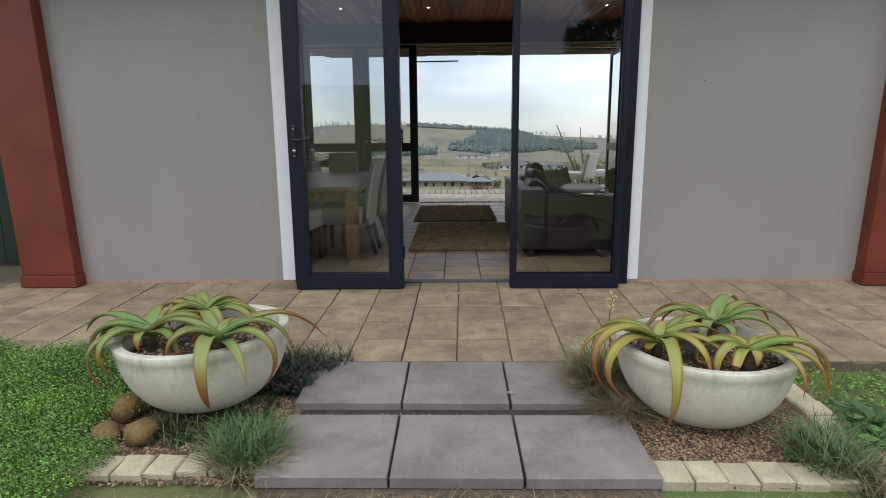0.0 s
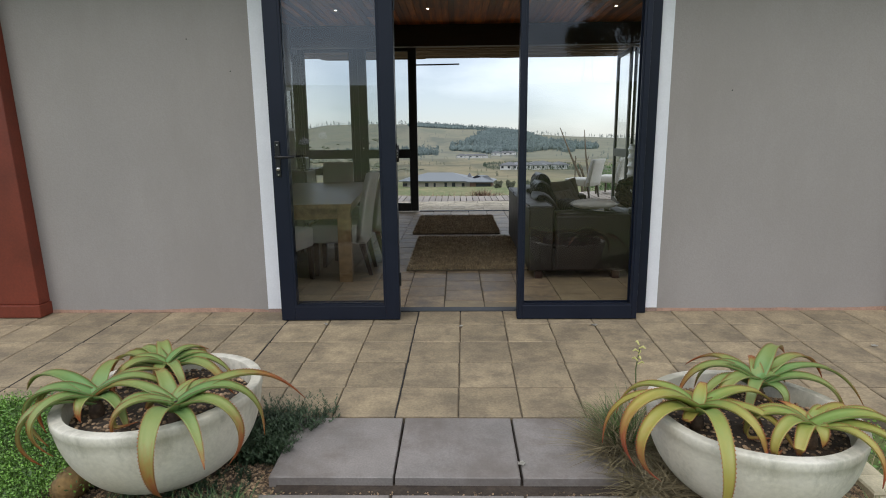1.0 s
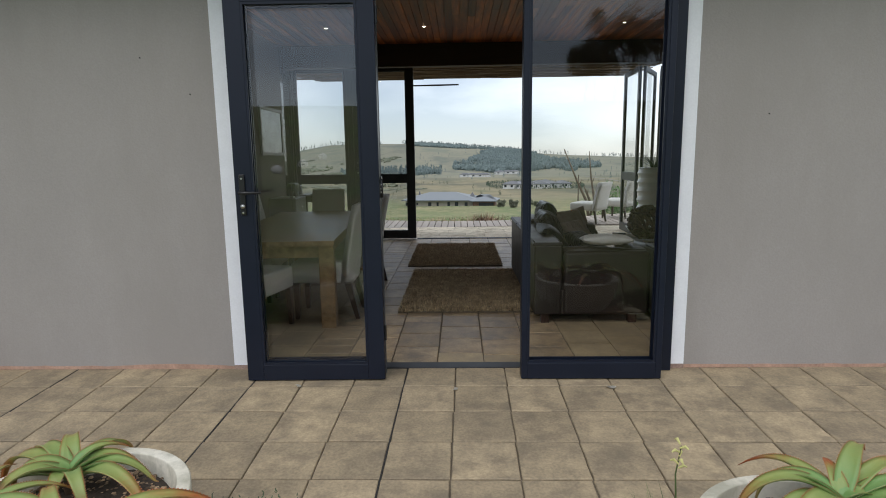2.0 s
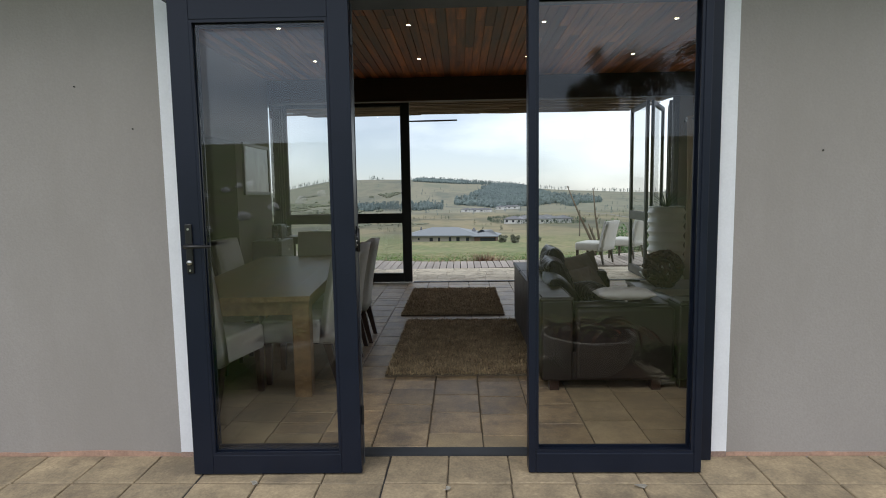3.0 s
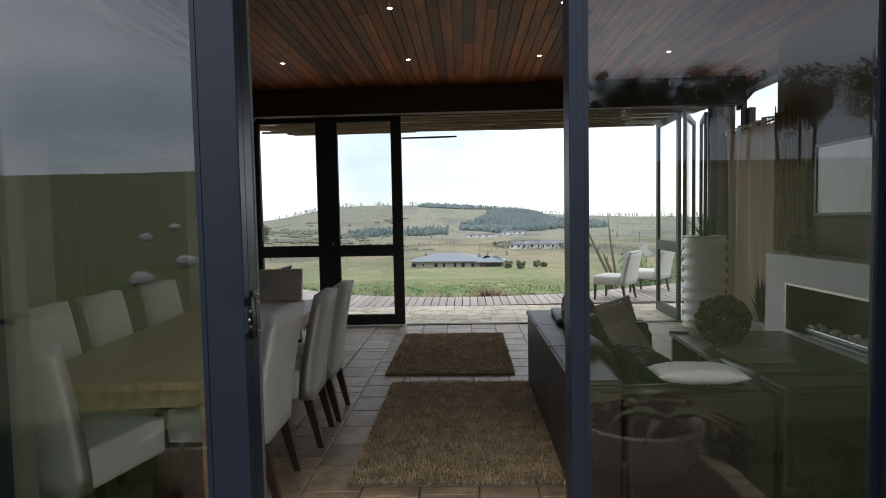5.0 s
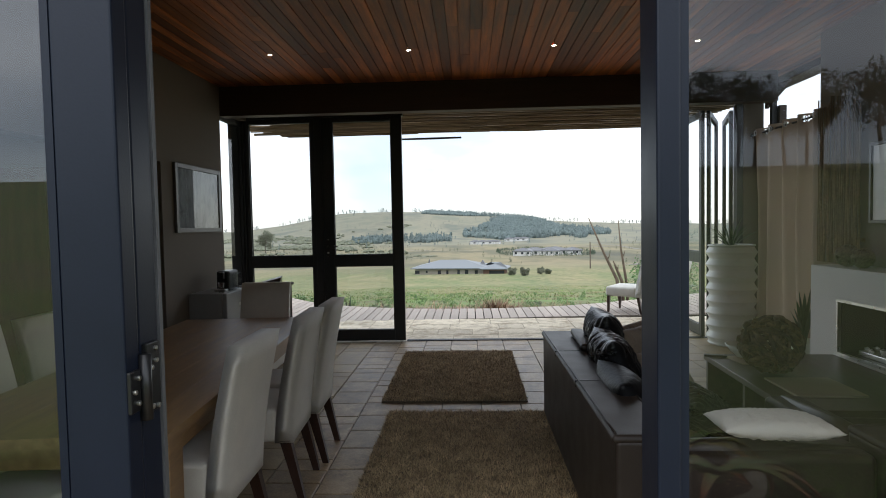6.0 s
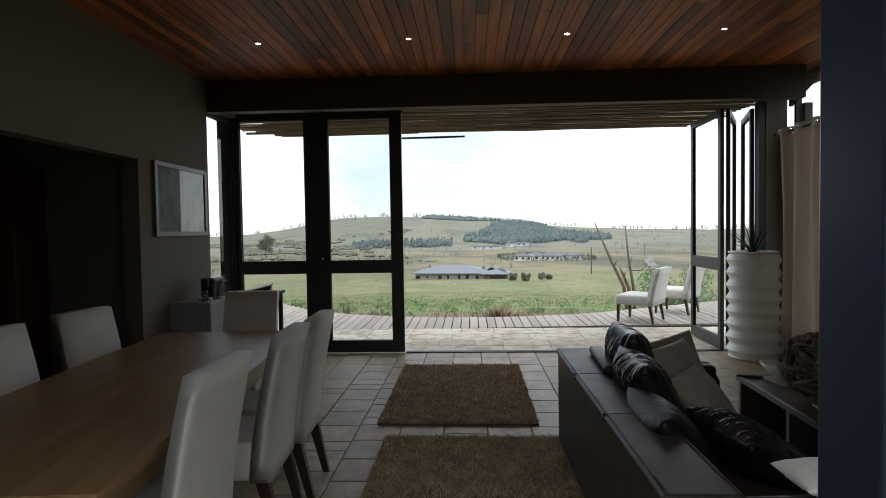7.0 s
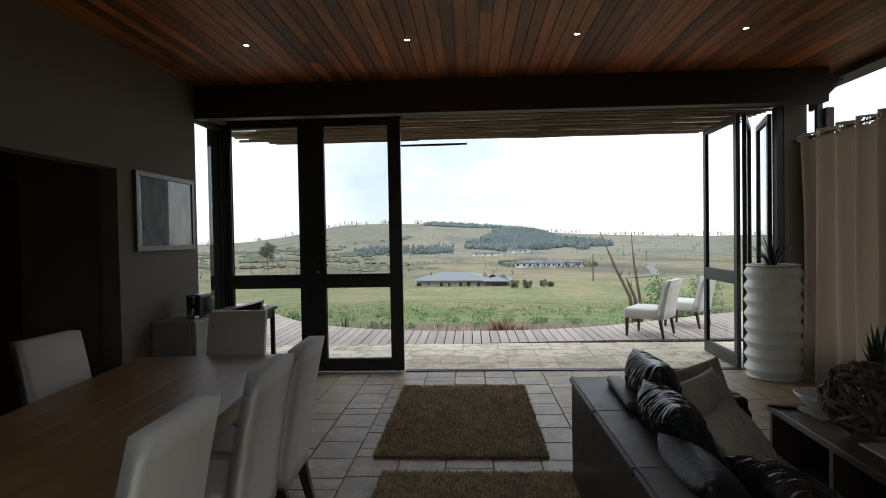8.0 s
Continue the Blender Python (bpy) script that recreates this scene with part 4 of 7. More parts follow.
prism(bm, [(-0.13, -0.08, 0.013), (0.13, -0.08, 0.013), (0.13, 0.1, 0.013), (-0.13, 0.1, 0.013)], [(-0.1, -0.075, 0.016), (0.14, -0.06, 0.075), (0.14, 0.11, 0.085), (-0.1, 0.11, 0.02)])
part("raised_cover", bm, M_DARKWOOD, book)


def picture(name, label, w, h, m, print_mat, frame_mat, rim=0.045):
    """A framed print in the xz plane, its face to -y."""
    p = thing(name, label, "picture", m)
    part("frame", boxes((-w / 2, -0.03, 0, -w / 2 + rim, 0.0, h), (w / 2 - rim, -0.03, 0, w / 2, 0.0, h), (-w / 2 + rim, -0.03, 0, w / 2 - rim, 0.0, rim), (-w / 2 + rim, -0.03, h - rim, w / 2 - rim, 0.0, h), r=0.003), frame_mat, p)
    part("print", boxes((-w / 2 + rim, -0.012, rim, w / 2 - rim, -0.003, h - rim)), print_mat, p)
    part("glazing", sheet((-w / 2 + rim, -0.02, rim), (w / 2 - rim, -0.02, rim), (w / 2 - rim, -0.02, h - rim), (-w / 2 + rim, -0.02, h - rim)), M_GLASS, p)
    return p


M_FRAME = mat("pewter_frame", (0.16, 0.15, 0.14), 0.4, 0.2, 6, 90, 0.03, metal=0.4)
M_ABSTRACT = mat("abstract_print", (0.26, 0.27, 0.26), 0.5, 0.35, 2.5, 9, 0, tint=(0.07, 0.075, 0.07), stretch=(2.2, 1, 1), stain=((0.04, 0.045, 0.04), 3.5, 0.55, 0.62, 0.8, (1, 1, 1)))
picture("framed_picture", "dark framed abstract print on the grey wall", 1.0, 0.685, pose(XL, 9.39, 1.472, 0, 0, 90), M_ABSTRACT, M_FRAME)
M_PALE = mat("pale_print", (0.62, 0.63, 0.62), 0.5, 0.2, 3, 9, 0)
picture("framed_picture", "pale framed print above the fireplace", 0.9, 0.62, pose(3.27, 7.63, 1.45, 0, 0, -90), M_PALE, M_BLACK, 0.025)

# passage furniture, in the dark
cab = thing("wall_cabinet", "tall red-brown wooden cupboard in the dark passage", "cupboard", Matrix.Translation((-4.3, 8.55, 0)))
M_REDWOOD = mat("red_brown_wood", (0.12, 0.035, 0.02), 0.5, 0.3, 3, 50, 0.05, stretch=(5, 5, 0.7))
part("body", boxes((-0.6, -0.02, 0, 0.6, 0.33, 2.1), r=0.004), M_REDWOOD, cab)
for x in (-0.3, 0.3):
    dr = part("door", boxes((x - 0.295, -0.045, 0.06, x + 0.295, -0.022, 2.08), r=0.004), M_REDWOOD, cab)
    part("handle", boxes((x * 0.15 - 0.006, -0.07, 1.0, x * 0.15 + 0.006, -0.046, 1.15), r=0.003), M_STEEL, dr)
low = thing("low_bench", "dark wooden bench with woven seat by the doorway", "bench", Matrix.Translation((-2.50, 8.5, 0)))
part("seat", boxes((-0.18, -0.26, 0.42, 0.18, 0.26, 0.46), r=0.006), M_DARKWOOD, low)
for x in (-0.15, 0.15):
    for y in (-0.22, 0.22):
        part("leg", boxes((x - 0.02, y - 0.02, 0, x + 0.02, y + 0.02, 0.419)), M_DARKWOOD, low)

# ---- rugs ----
def rug(label, x0, x1, y0, y1, seed, count):
    rg = random.Random(seed)
    t = thing("shag_rug", label, "rug", Matrix.Translation(((x0 + x1) / 2, (y0 + y1) / 2, 0)), group="shag rugs")
    w, l = x1 - x0, y1 - y0
    part("backing", boxes((-w / 2, -l / 2, 0.001, w / 2, l / 2, 0.014), r=0.003), M_RUGBACK, t)
    spots = [(rg.uniform(-w / 2, w / 2), rg.uniform(-l / 2, l / 2), 0.01) for _ in range(count)]
    v, f = blades(rg, spots, (0.022, 0.045), (0.004, 0.008), (0.2, 1.5), 0.8, 2)
    tagged(part("shag", raw("shag", v, f, M_RUG), None, t), kind="stuff")


rug("brown shag rug on the tiles near the terrace", -0.635, 0.60, 8.23, 10.12, 5, 36000)
rug("large brown shag rug on the tiles beside the sofa", -0.53, 0.83, 5.97, 7.96, 6, 46000)


# ---- lounge ----
def sofa(m, label, depth, length, height):
    """A boxy leather sofa: its back stands along x = 0, it looks to +x, its arms are at both ends of y."""
    s = thing("leather_sofa", label, "sofa", m)
    part("base", boxes((0.03, 0.03, 0.075, depth - 0.04, length - 0.03, 0.29), r=0.012), M_LEATHER, s)
    upholstered(part("backrest", boxes((0.0, 0.0, 0.08, 0.23, length, height - 0.02), r=0.02), M_LEATHER, s))
    bm = bmesh.new()
    box(bm, -0.012, 0.0, height - 0.035, 0.235, length, height, 0.016, 3)
    rim = upholstered(part("back_rim", bm, M_LEATHER, s))
    for x in (0.004, 0.219):
        bm = bmesh.new()
        tube(bm, [(x, 0.02 + (length - 0.04) * i / 16, height + 0.001 + 0.002 * noise.noise((i * 0.7, x * 9, length))) for i in range(17)], 0.0045, 8)
        part("piping", bm, M_LEATHER, rim, smooth=True)
    for y in (length * 0.36, length * 0.68):
        part("seam", boxes((-0.013, y - 0.003, height - 0.034, 0.23, y + 0.003, height + 0.002)), M_BLACK, rim)
    for y0, y1 in ((0.0, 0.2), (length - 0.2, length)):
        upholstered(part("arm", boxes((0.252, y0, 0.08, depth, y1, height - 0.08), r=0.03), M_LEATHER, s))
        bm = bmesh.new()
        tube(bm, [(0.25, (y0 + y1) / 2, height - 0.095), (depth * 0.5, (y0 + y1) / 2, height - 0.09), (depth - 0.03, (y0 + y1) / 2, height - 0.12), (depth + 0.005, (y0 + y1) / 2, height - 0.2), (depth + 0.008, (y0 + y1) / 2, 0.12)], 0.045, 12)
        part("arm_roll", bm, M_LEATHER, s, smooth=True)
    n = 2
    for i in range(n):
        a = 0.205 + i * (length - 0.41) / n
        b = a + (length - 0.41) / n - 0.006
        upholstered(part("seat_cushion", boxes((0.26, a, 0.292, depth - 0.01, b, 0.44), r=0.045), M_LEATHER, s))
    for x in (0.1, depth - 0.12):
        for y in (0.07, length - 0.07):
            part("foot", boxes((x - 0.035, y - 0.035, 0, x + 0.035, y + 0.035, 0.078), r=0.004), M_DARKWOOD, s, "dark wooden block foot")
    return s


sofa(Matrix.Translation((0.667, 5.6, 0)), "black leather sofa with its back to the rugs", 0.96, 2.12, 0.70)
sofa(pose(2.83, 5.6, 0, 0, 0, 90), "black leather sofa with its back to the entrance", 0.9, 1.18, 0.66)


M_SMOOTH = mat("smooth_black_leather", (0.008, 0.008, 0.009), 0.45, 0.3, 5, 60, 0.3, spec=0.25)


def cushion(label, m, w, h, d, material, crumple, seed):
    bm = bmesh.new()
    pillow(bm, w, h, d, crumple, seed, 80 if crumple > 0.009 else 36)
    return solo("cushion", bm, material, label, "cushion", m, group="sofa cushions", smooth=True)


for x, y, h, s, lean in ((1.08, 7.27, 0.49, 1.3, 12), (1.05, 6.82, 0.44, 4.1, 20)):
    cushion("crinkled black leather back cushion on the sofa", pose(x, y, 0.435, 0, -lean, 0) @ pose(0, 0, 0, 0, 0, 90), 0.46, h, 0.24, M_CRINKLE, 0.014, s)
cushion("smooth black leather back cushion on the sofa", pose(1.05, 6.33, 0.43, 0, -36, 0) @ pose(0, 0, 0, 0, 0, 90), 0.5, 0.40, 0.22, M_SMOOTH, 0.003, 7.7)
cushion("crinkled black leather cushion fallen against the others", pose(1.46, 6.42, 0.43, 0, -58, 8) @ pose(0, 0, 0, 0, 0, 90), 0.5, 0.40, 0.2, M_CRINKLE, 0.014, 9.2)
cushion("taupe fabric cushion standing on one corner at the arm", pose(1.39, 7.53, 0.40, -14, 0, 6) @ pose(0, 0, 0.03, 0, -14, 0), 0.44, 0.37, 0.16, M_TAUPE, 0.010, 2.0)
cushion("taupe fabric cushion leaning on the black ones", pose(1.38, 7.16, 0.44, -28, 0, 48), 0.48, 0.42, 0.15, M_TAUPE, 0.008, 5.0)
cushion("taupe fabric cushion leaning on the black ones", pose(1.40, 6.88, 0.44, -40, 0, 52), 0.44, 0.36, 0.14, M_TAUPE, 0.010, 8.0)
cushion("long cream linen cushion lying on the sofa arm", pose(1.29, 5.83, 0.70, 86, 0, -4), 0.42, 0.26, 0.09, M_LINEN, 0.008, 3.0)
bm = bmesh.new()
box(bm, -0.045, -0.27, 0.0, 0.045, 0.27, 0.045, 0.018, 4)
for v in bm.verts:
    v.co.z += 0.006 * noise.noise((v.co.x * 9, v.co.y * 14, 2)) if v.co.z > 0.02 else 0.0
solo("head_pad", bm, M_LEATHER, "slim black leather pad lying along the sofa back", "cushion", pose(0.87, 7.28, 0.702, 0, 0, -3), group="sofa cushions", smooth=True)


def coffee_table():
    t = thing("coffee_table", "low espresso wood coffee table with open shelf", "coffee table", pose(2.4, 7.3, 0, 0, 0, -2.5))
    part("top", boxes((-0.48, -0.68, 0.41, 0.48, 0.68, 0.45), r=0.004), M_COFFEE, t)
    for y in (-0.66, 0.0, 0.66):
        part("side_panel", boxes((-0.46, y - 0.018, 0.03, 0.46, y + 0.018, 0.409), r=0.002), M_COFFEE, t)
    part("shelf", boxes((-0.455, -0.64, 0.05, 0.455, -0.02, 0.08), r=0.002), M_COFFEE, t)
    part("shelf", boxes((-0.455, 0.02, 0.05, 0.455, 0.64, 0.08), r=0.002), M_COFFEE, t)
    part("plinth", boxes((-0.4, -0.62, 0, 0.4, 0.62, 0.029)), M_BLACK, t)


coffee_table()
rng = random.Random(21)
ball = thing("twig_ball", "large woven twig ball on the coffee table", "ornament", Matrix.Translation((2.15, 7.38, 0.655)))
for k in range(96):
    a = Vector((rng.gauss(0, 1), rng.gauss(0, 1), rng.gauss(0, 1))).normalized()
    b = a.orthogonal().normalized()
    b = Matrix.Rotation(rng.uniform(0, 6.28), 3, a) @ b
    r0, start, span = rng.uniform(0.145, 0.19), rng.uniform(0, 6.28), rng.uniform(0.9, 2.4)
    n = 12
    bm = bmesh.new()
    tube(bm, [(a * 0.06 * math.sin(3 * (start + span * i / n)) * 0.4 + (a.cross(b) * math.sin(start + span * i / n) + b * math.cos(start + span * i / n)) * (r0 + 0.008 * math.sin(i * 1.7 + k))) for i in range(n + 1)], [rng.uniform(0.005, 0.017) * (0.5 + math.sin(math.pi * (i + 0.5) / (n + 1))) for i in range(n + 1)], 7)
    part("twig", bm, M_TWIG, ball, smooth=True)
bm = bmesh.new()
lathe(bm, [(0.0, 0.0), (0.05, 0.0), (0.055, 0.012), (0.1, 0.05), (0.13, 0.095), (0.122, 0.095), (0.09, 0.05), (0.0, 0.02)], 36)
solo("bowl", bm, M_VASE, "white ceramic bowl on a linen mat", "bowl", Matrix.Translation((2.2, 7.88, 0.456)), smooth=True)
M_MAT = mat("oatmeal_linen_mat", (0.40, 0.35, 0.27), 0.9, 0.1, 5, 200, 0.2)
solo("table_mat", boxes((-0.17, -0.13, 0, 0.17, 0.13, 0.005), r=0.001), M_MAT, "oatmeal linen mat under the bowl", "mat", pose(2.24, 7.80, 0.4505, 0, 0, 8))
solo("magazine", boxes((-0.2, -0.2, 0, 0.2, 0.2, 0.012), r=0.001), M_MAT, "large pale magazine lying on the coffee table", "magazine", pose(2.24, 7.06, 0.4505, 0, 0, -2))
rem = thing("remote_control", "black remote control on the coffee table", "remote control", pose(2.0, 7.9, 0.4505, 0, 0, 70))
part("body", boxes((-0.02, -0.08, 0, 0.02, 0.08, 0.018), r=0.005), M_BLACK, rem)
part("buttons", boxes(*[(-0.012 + 0.009 * i, -0.06 + 0.018 * j, 0.018, -0.007 + 0.009 * i, -0.05 + 0.018 * j, 0.02) for i in range(3) for j in range(6)]), M_FRIDGE, rem)


def fireplace():
    f = thing("fireplace", "white plastered gas fireplace with a dark opening", "fireplace", Matrix.Translation((2.97, 7.415, 0)))
    a, b, z0, z1, dep = -0.6, 0.6, 0.44, 0.87, 0.35
    part("surround", boxes((0, -0.94, 0.19, XR - 2.97 - 0.003, a, 1.11), (0, b, 0.19, XR - 2.97 - 0.003, 0.94, 1.11), (0, a, 0.19, XR - 2.97 - 0.003, b, z0), (0, a, z1, XR - 2.97 - 0.003, b, 1.11)), M_FIREWHITE, f)
    part("plinth", boxes((0.05, -0.94, 0, XR - 2.97 - 0.003, 0.94, 0.189)), M_FIREBOX, f)
    part("firebox", boxes((dep, a, z0, dep + 0.02, b, z1), (0.03, a, z0, dep, a + 0.01, z1), (0.03, b - 0.01, z0, dep, b, z1), (0.03, a + 0.01, z1 - 0.01, dep, b - 0.01, z1), (0.03, a + 0.01, z0, dep, b - 0.01, z0 + 0.01)), M_FIREBOX, f)
    part("metal_frame", boxes((-0.008, a, z0, 0.02, a + 0.02, z1), (-0.008, b - 0.02, z0, 0.02, b, z1), (-0.008, a + 0.02, z0, 0.02, b - 0.02, z0 + 0.02), (-0.008, a + 0.02, z1 - 0.02, 0.02, b - 0.02, z1)), M_STEEL, f)
    part("burner", boxes((0.1, a + 0.1, z0 + 0.012, 0.26, b - 0.1, z0 + 0.05), r=0.005), M_STEEL, f)
    bm = bmesh.new()
    rg = random.Random(8)
    for i in range(34):
        rock(bm, rg.uniform(0.018, 0.03), i, 0.8, (rg.uniform(0.11, 0.25), rg.uniform(a + 0.12, b - 0.12), z0 + 0.065), 1)
    part("pebbles", bm, M_WHITESTONE, f, "pale pebbles in the burner tray")


fireplace()
solo("chimney_breast", boxes((3.275, 6.4, 1.112, XR - 0.002, 8.76, CZ - 0.002)), M_INNER, "plastered chimney breast above the fireplace", "chimney breast", kind="structure")
screen = thing("stick_screen", "screen of upright pale sticks behind the fireplace", "screen")
rng = random.Random(31)
part("rail", boxes((3.25, 8.16, 1.3, 3.272, 8.75, 1.33)), M_STICK, screen)
part("rail", boxes((3.25, 8.16, 2.2, 3.272, 8.75, 2.23)), M_STICK, screen)
for i in range(22):
    y = 8.18 + i * 0.0255
    bm = bmesh.new()
    q = [(3.236 + rng.uniform(-0.006, 0.006), y + rng.uniform(-0.006, 0.006), z) for z in (1.114, 1.4, 1.75, 2.1, 2.46 + rng.uniform(-0.06, 0.1))]
    tube(bm, q, [0.0095, 0.009, 0.0085, 0.008, 0.006], 7)
    part("stick", bm, M_STICK, screen, smooth=True)
for y, r in ((8.1, 0.085), (7.92, 0.075)):
    bm = bmesh.new()
    rg = random.Random(int(y * 100))
    for k in range(26):
        a = Vector((rg.gauss(0, 1), rg.gauss(0, 1), rg.gauss(0, 1))).normalized()
        b = a.orthogonal().normalized()
        tube(bm, [(b * math.cos(6.283 * i / 16) + a.cross(b) * math.sin(6.283 * i / 16)) * r * rg.uniform(0.97, 1.0) for i in range(17)], 0.0045, 5, False)
    solo("wicker_ball", bm, M_WICKER, "pale wicker ball on the fireplace", "ornament", Matrix.Translation((3.1, y, 1.11 + r + 0.004)), group="wicker balls", smooth=True)


def spiky(name, label, m, count, height, width, seed, spread, stiff=0.3):
    """A pot plant of long pointed leaves, each a part."""
    rg = random.Random(seed)
    t = thing(name, label, "plant", m)
    for k in range(count):
        a = 2.399 * k + rg.uniform(-0.3, 0.3)
        h, w, l = rg.uniform(*height), rg.uniform(*width), spread * (0.25 + 0.75 * (k / count)) * rg.uniform(0.7, 1.2)
        bm = bmesh.new()
        prev = None
        n = 9
        for i in range(n + 1):
            f = i / n
            rr = l * h * f ** (1 + stiff)
            z = h * f * (1 - 0.45 * l * f)
            half = w / 2 * (0.55 + 0.9 * f) * max(0.0, 1 - f ** 2.2) + 0.0008
            c = Vector((math.cos(a) * rr, math.sin(a) * rr, z))
            p = Vector((-math.sin(a), math.cos(a), 0)) * half
            dip = Vector((-math.cos(a) * 0.3, -math.sin(a) * 0.3, 1)) * half * 0.35
            row = [bm.verts.new(c - p + dip), bm.verts.new(c - dip * 0.2), bm.verts.new(c + p + dip)]
            if prev:
                bm.faces.new((prev[0], prev[1], row[1], row[0]))
                bm.faces.new((prev[1], prev[2], row[2], row[1]))
            prev = row
        bmesh.ops.solidify(bm, geom=bm.faces[:], thickness=0.003)
        part("leaf", bm, M_SPIKE, t, smooth=True)
    return t


# ribbed floor vase with its plant
bm = bmesh.new()
prof = [(0.0, 0.0), (0.25, 0.0), (0.262, 0.015)]
steps = 8
for i in range(steps):
    z = 0.02 + i * 0.145
    prof += [(0.247, z), (0.246, z + 0.006), (0.279, z + 0.066), (0.282, z + 0.0725), (0.279, z + 0.079), (0.246, z + 0.139)]
vase = thing("floor_vase", "tall white ribbed ceramic floor vase on the tiles", "vase", Matrix.Translation((3.28, 10.5, 0)))
lathe(bm, prof, 64)
part("body", bm, M_VASE, vase, smooth=True)
bm = bmesh.new()
lathe(bm, [(0.246, 1.179), (0.262, 1.185), (0.262, 1.193), (0.255, 1.2), (0.232, 1.2), (0.226, 1.192), (0.212, 1.11)], 64)
part("rim", bm, M_VASE, vase, smooth=True)
bm = bmesh.new()
lathe(bm, [(0.2135, 1.1), (0.1, 1.11), (0.0, 1.112)], 32)
part("soil", bm, M_SOIL, vase, "dark potting soil", smooth=True)
spiky("spiky_plant", "dark green spiky plant growing in the ribbed vase", Matrix.Translation((3.28, 10.5, 1.1)), 26, (0.34, 0.55), (0.014, 0.024), 4, 1.05)
pot = bmesh.new()
lathe(pot, [(0.0, 0.0), (0.075, 0.0), (0.1, 0.26), (0.105, 0.28), (0.095, 0.28), (0.085, 0.24), (0.0, 0.24)], 32)
solo("plant_pot", pot, M_VASE, "white conical plant pot beside the fireplace", "pot", pose(3.07, 8.62, 0) @ Matrix.Diagonal((1.25, 1.25, 1.5, 1)), smooth=True)
spiky("snake_plant", "dark green snake plant in the white pot", Matrix.Translation((3.07, 8.62, 0.36)), 13, (0.36, 0.68), (0.04, 0.06), 9, 0.42, 0.2)


def curtain(y0, y1, x, z0, z1, seed):
    """Hanging cloth with deep folds, gathered a little at the foot; eyelets on a rod."""
    t = thing("curtain", "sand coloured eyelet curtain hanging from a rod", "curtain")
    bm = bmesh.new()
    nu, nv = 260, 60
    rows = []
    for j in range(nv + 1):
        v = 1 - (1 - j / nv) ** 1.6
        row = []
        for i in range(nu + 1):
            u = i / nu
            ph = u * 2 * math.pi * 5.5 + 1.1 * noise.noise((u * 3, seed, 0))
            amp = 0.055 + 0.03 * noise.noise((u * 4, v * 0.8, seed))
            y = y0 + (y1 - y0) * u + 0.012 * math.sin(ph * 0.5 + v) * (1 - v)
            pull = 0.10 * math.sin(math.pi * v) * max(0, (u - 0.75) / 0.25)
            row.append(bm.verts.new((x - amp * math.sin(ph) + 0.006 * noise.noise((u * 20, v * 6, seed)), y - pull, z0 + (z1 - z0) * v)))
        rows.append(row)
    for a, b in zip(rows, rows[1:]):
        for i in range(nu):
            cy, cz = (a[i].co.y + b[i + 1].co.y) / 2, (a[i].co.z + b[i + 1].co.z) / 2
            if min(math.hypot(cy - (y0 + (y1 - y0) * (k + 0.5) / 15), cz - z1 + 0.05) for k in range(15)) > 0.027:
                bm.faces.new((a[i], a[i + 1], b[i + 1], b[i]))
    bmesh.ops.solidify(bm, geom=bm.faces[:], thickness=0.003)
    part("cloth", bm, M_CURTAIN, t, smooth=True)
    for i in range(15):
        y = y0 + (y1 - y0) * (i + 0.5) / 15
        bm = bmesh.new()
        ph = (i + 0.5) / 15 * 2 * math.pi * 5.5 + 1.1 * noise.noise(((i + 0.5) / 5, seed, 0))
        tube(bm, [(x - 0.055 * math.sin(ph), y + 0.029 * math.cos(q), z1 - 0.05 + 0.029 * math.sin(q)) for q in (6.2832 * k / 14 for k in range(15))], 0.006, 6, False)
        part("eyelet", bm, M_STEEL, t, smooth=True)
    return t


curtain(8.9, 10.49, 3.58, 0.02, 2.56, 2.0)
rod = thing("curtain_rod", "dark curtain rod under the high window", "curtain rod")
bm = bmesh.new()
tube(bm, [(3.58, 8.84, 2.51), (3.58, 10.62, 2.51)], 0.011, 12)
part("pole", bm, M_BLACK, rod, smooth=True)
bm = bmesh.new()
tube(bm, [(3.58, 10.6, 2.51), (3.58, 10.63, 2.51), (3.58, 10.66, 2.51)], [0.011, 0.022, 0.01], 12)
part("finial", bm, M_BLACK, rod, smooth=True)
part("bracket", boxes((3.58, 8.85, 2.49, XR, 8.865, 2.53)), M_BLACK, rod)

# ---- lamps in the ceiling ----
for y in (8.85, 7.40, 5.95):
    for x in (-1.715, -0.405, 0.94, 2.24):
        d = thing("downlight", "small lit recessed downlight in the board ceiling", "downlight", Matrix.Translation((x, y, CZ)), group="downlights")
        bm = bmesh.new()
        tube(bm, [(0, 0, -0.004), (0, 0, -0.0025)], 0.019, 20)
        part("bulb", bm, M_LAMP, d)
        bm = bmesh.new()
        tube(bm, [(0.025 * math.cos(6.2832 * k / 24), 0.025 * math.sin(6.2832 * k / 24), -0.003) for k in range(25)], 0.004, 6, False)
        part("ring", bm, M_STEEL, d, smooth=True)


# ---- arrival garden: planters ----
# the paving and the garden fall away from the house; beds and slabs are set out in the garden's own axes
GARDEN = Matrix.Translation((0.052, 2.985, -0.066)) @ Matrix.Rotation(radians(2.35), 4, "X") @ Matrix.Translation((0, -3.2, 0))
BOWL_R, BOWL_H = 0.40, 0.40


def bowl_radius(z):
    """Outer radius of the bowl at a height."""
    q = min(1.0, max(0.0, z / BOWL_H))
    return 0.12 + (BOWL_R - 0.12) * math.sqrt(max(0.0, 1 - (1 - q) ** 2.1))


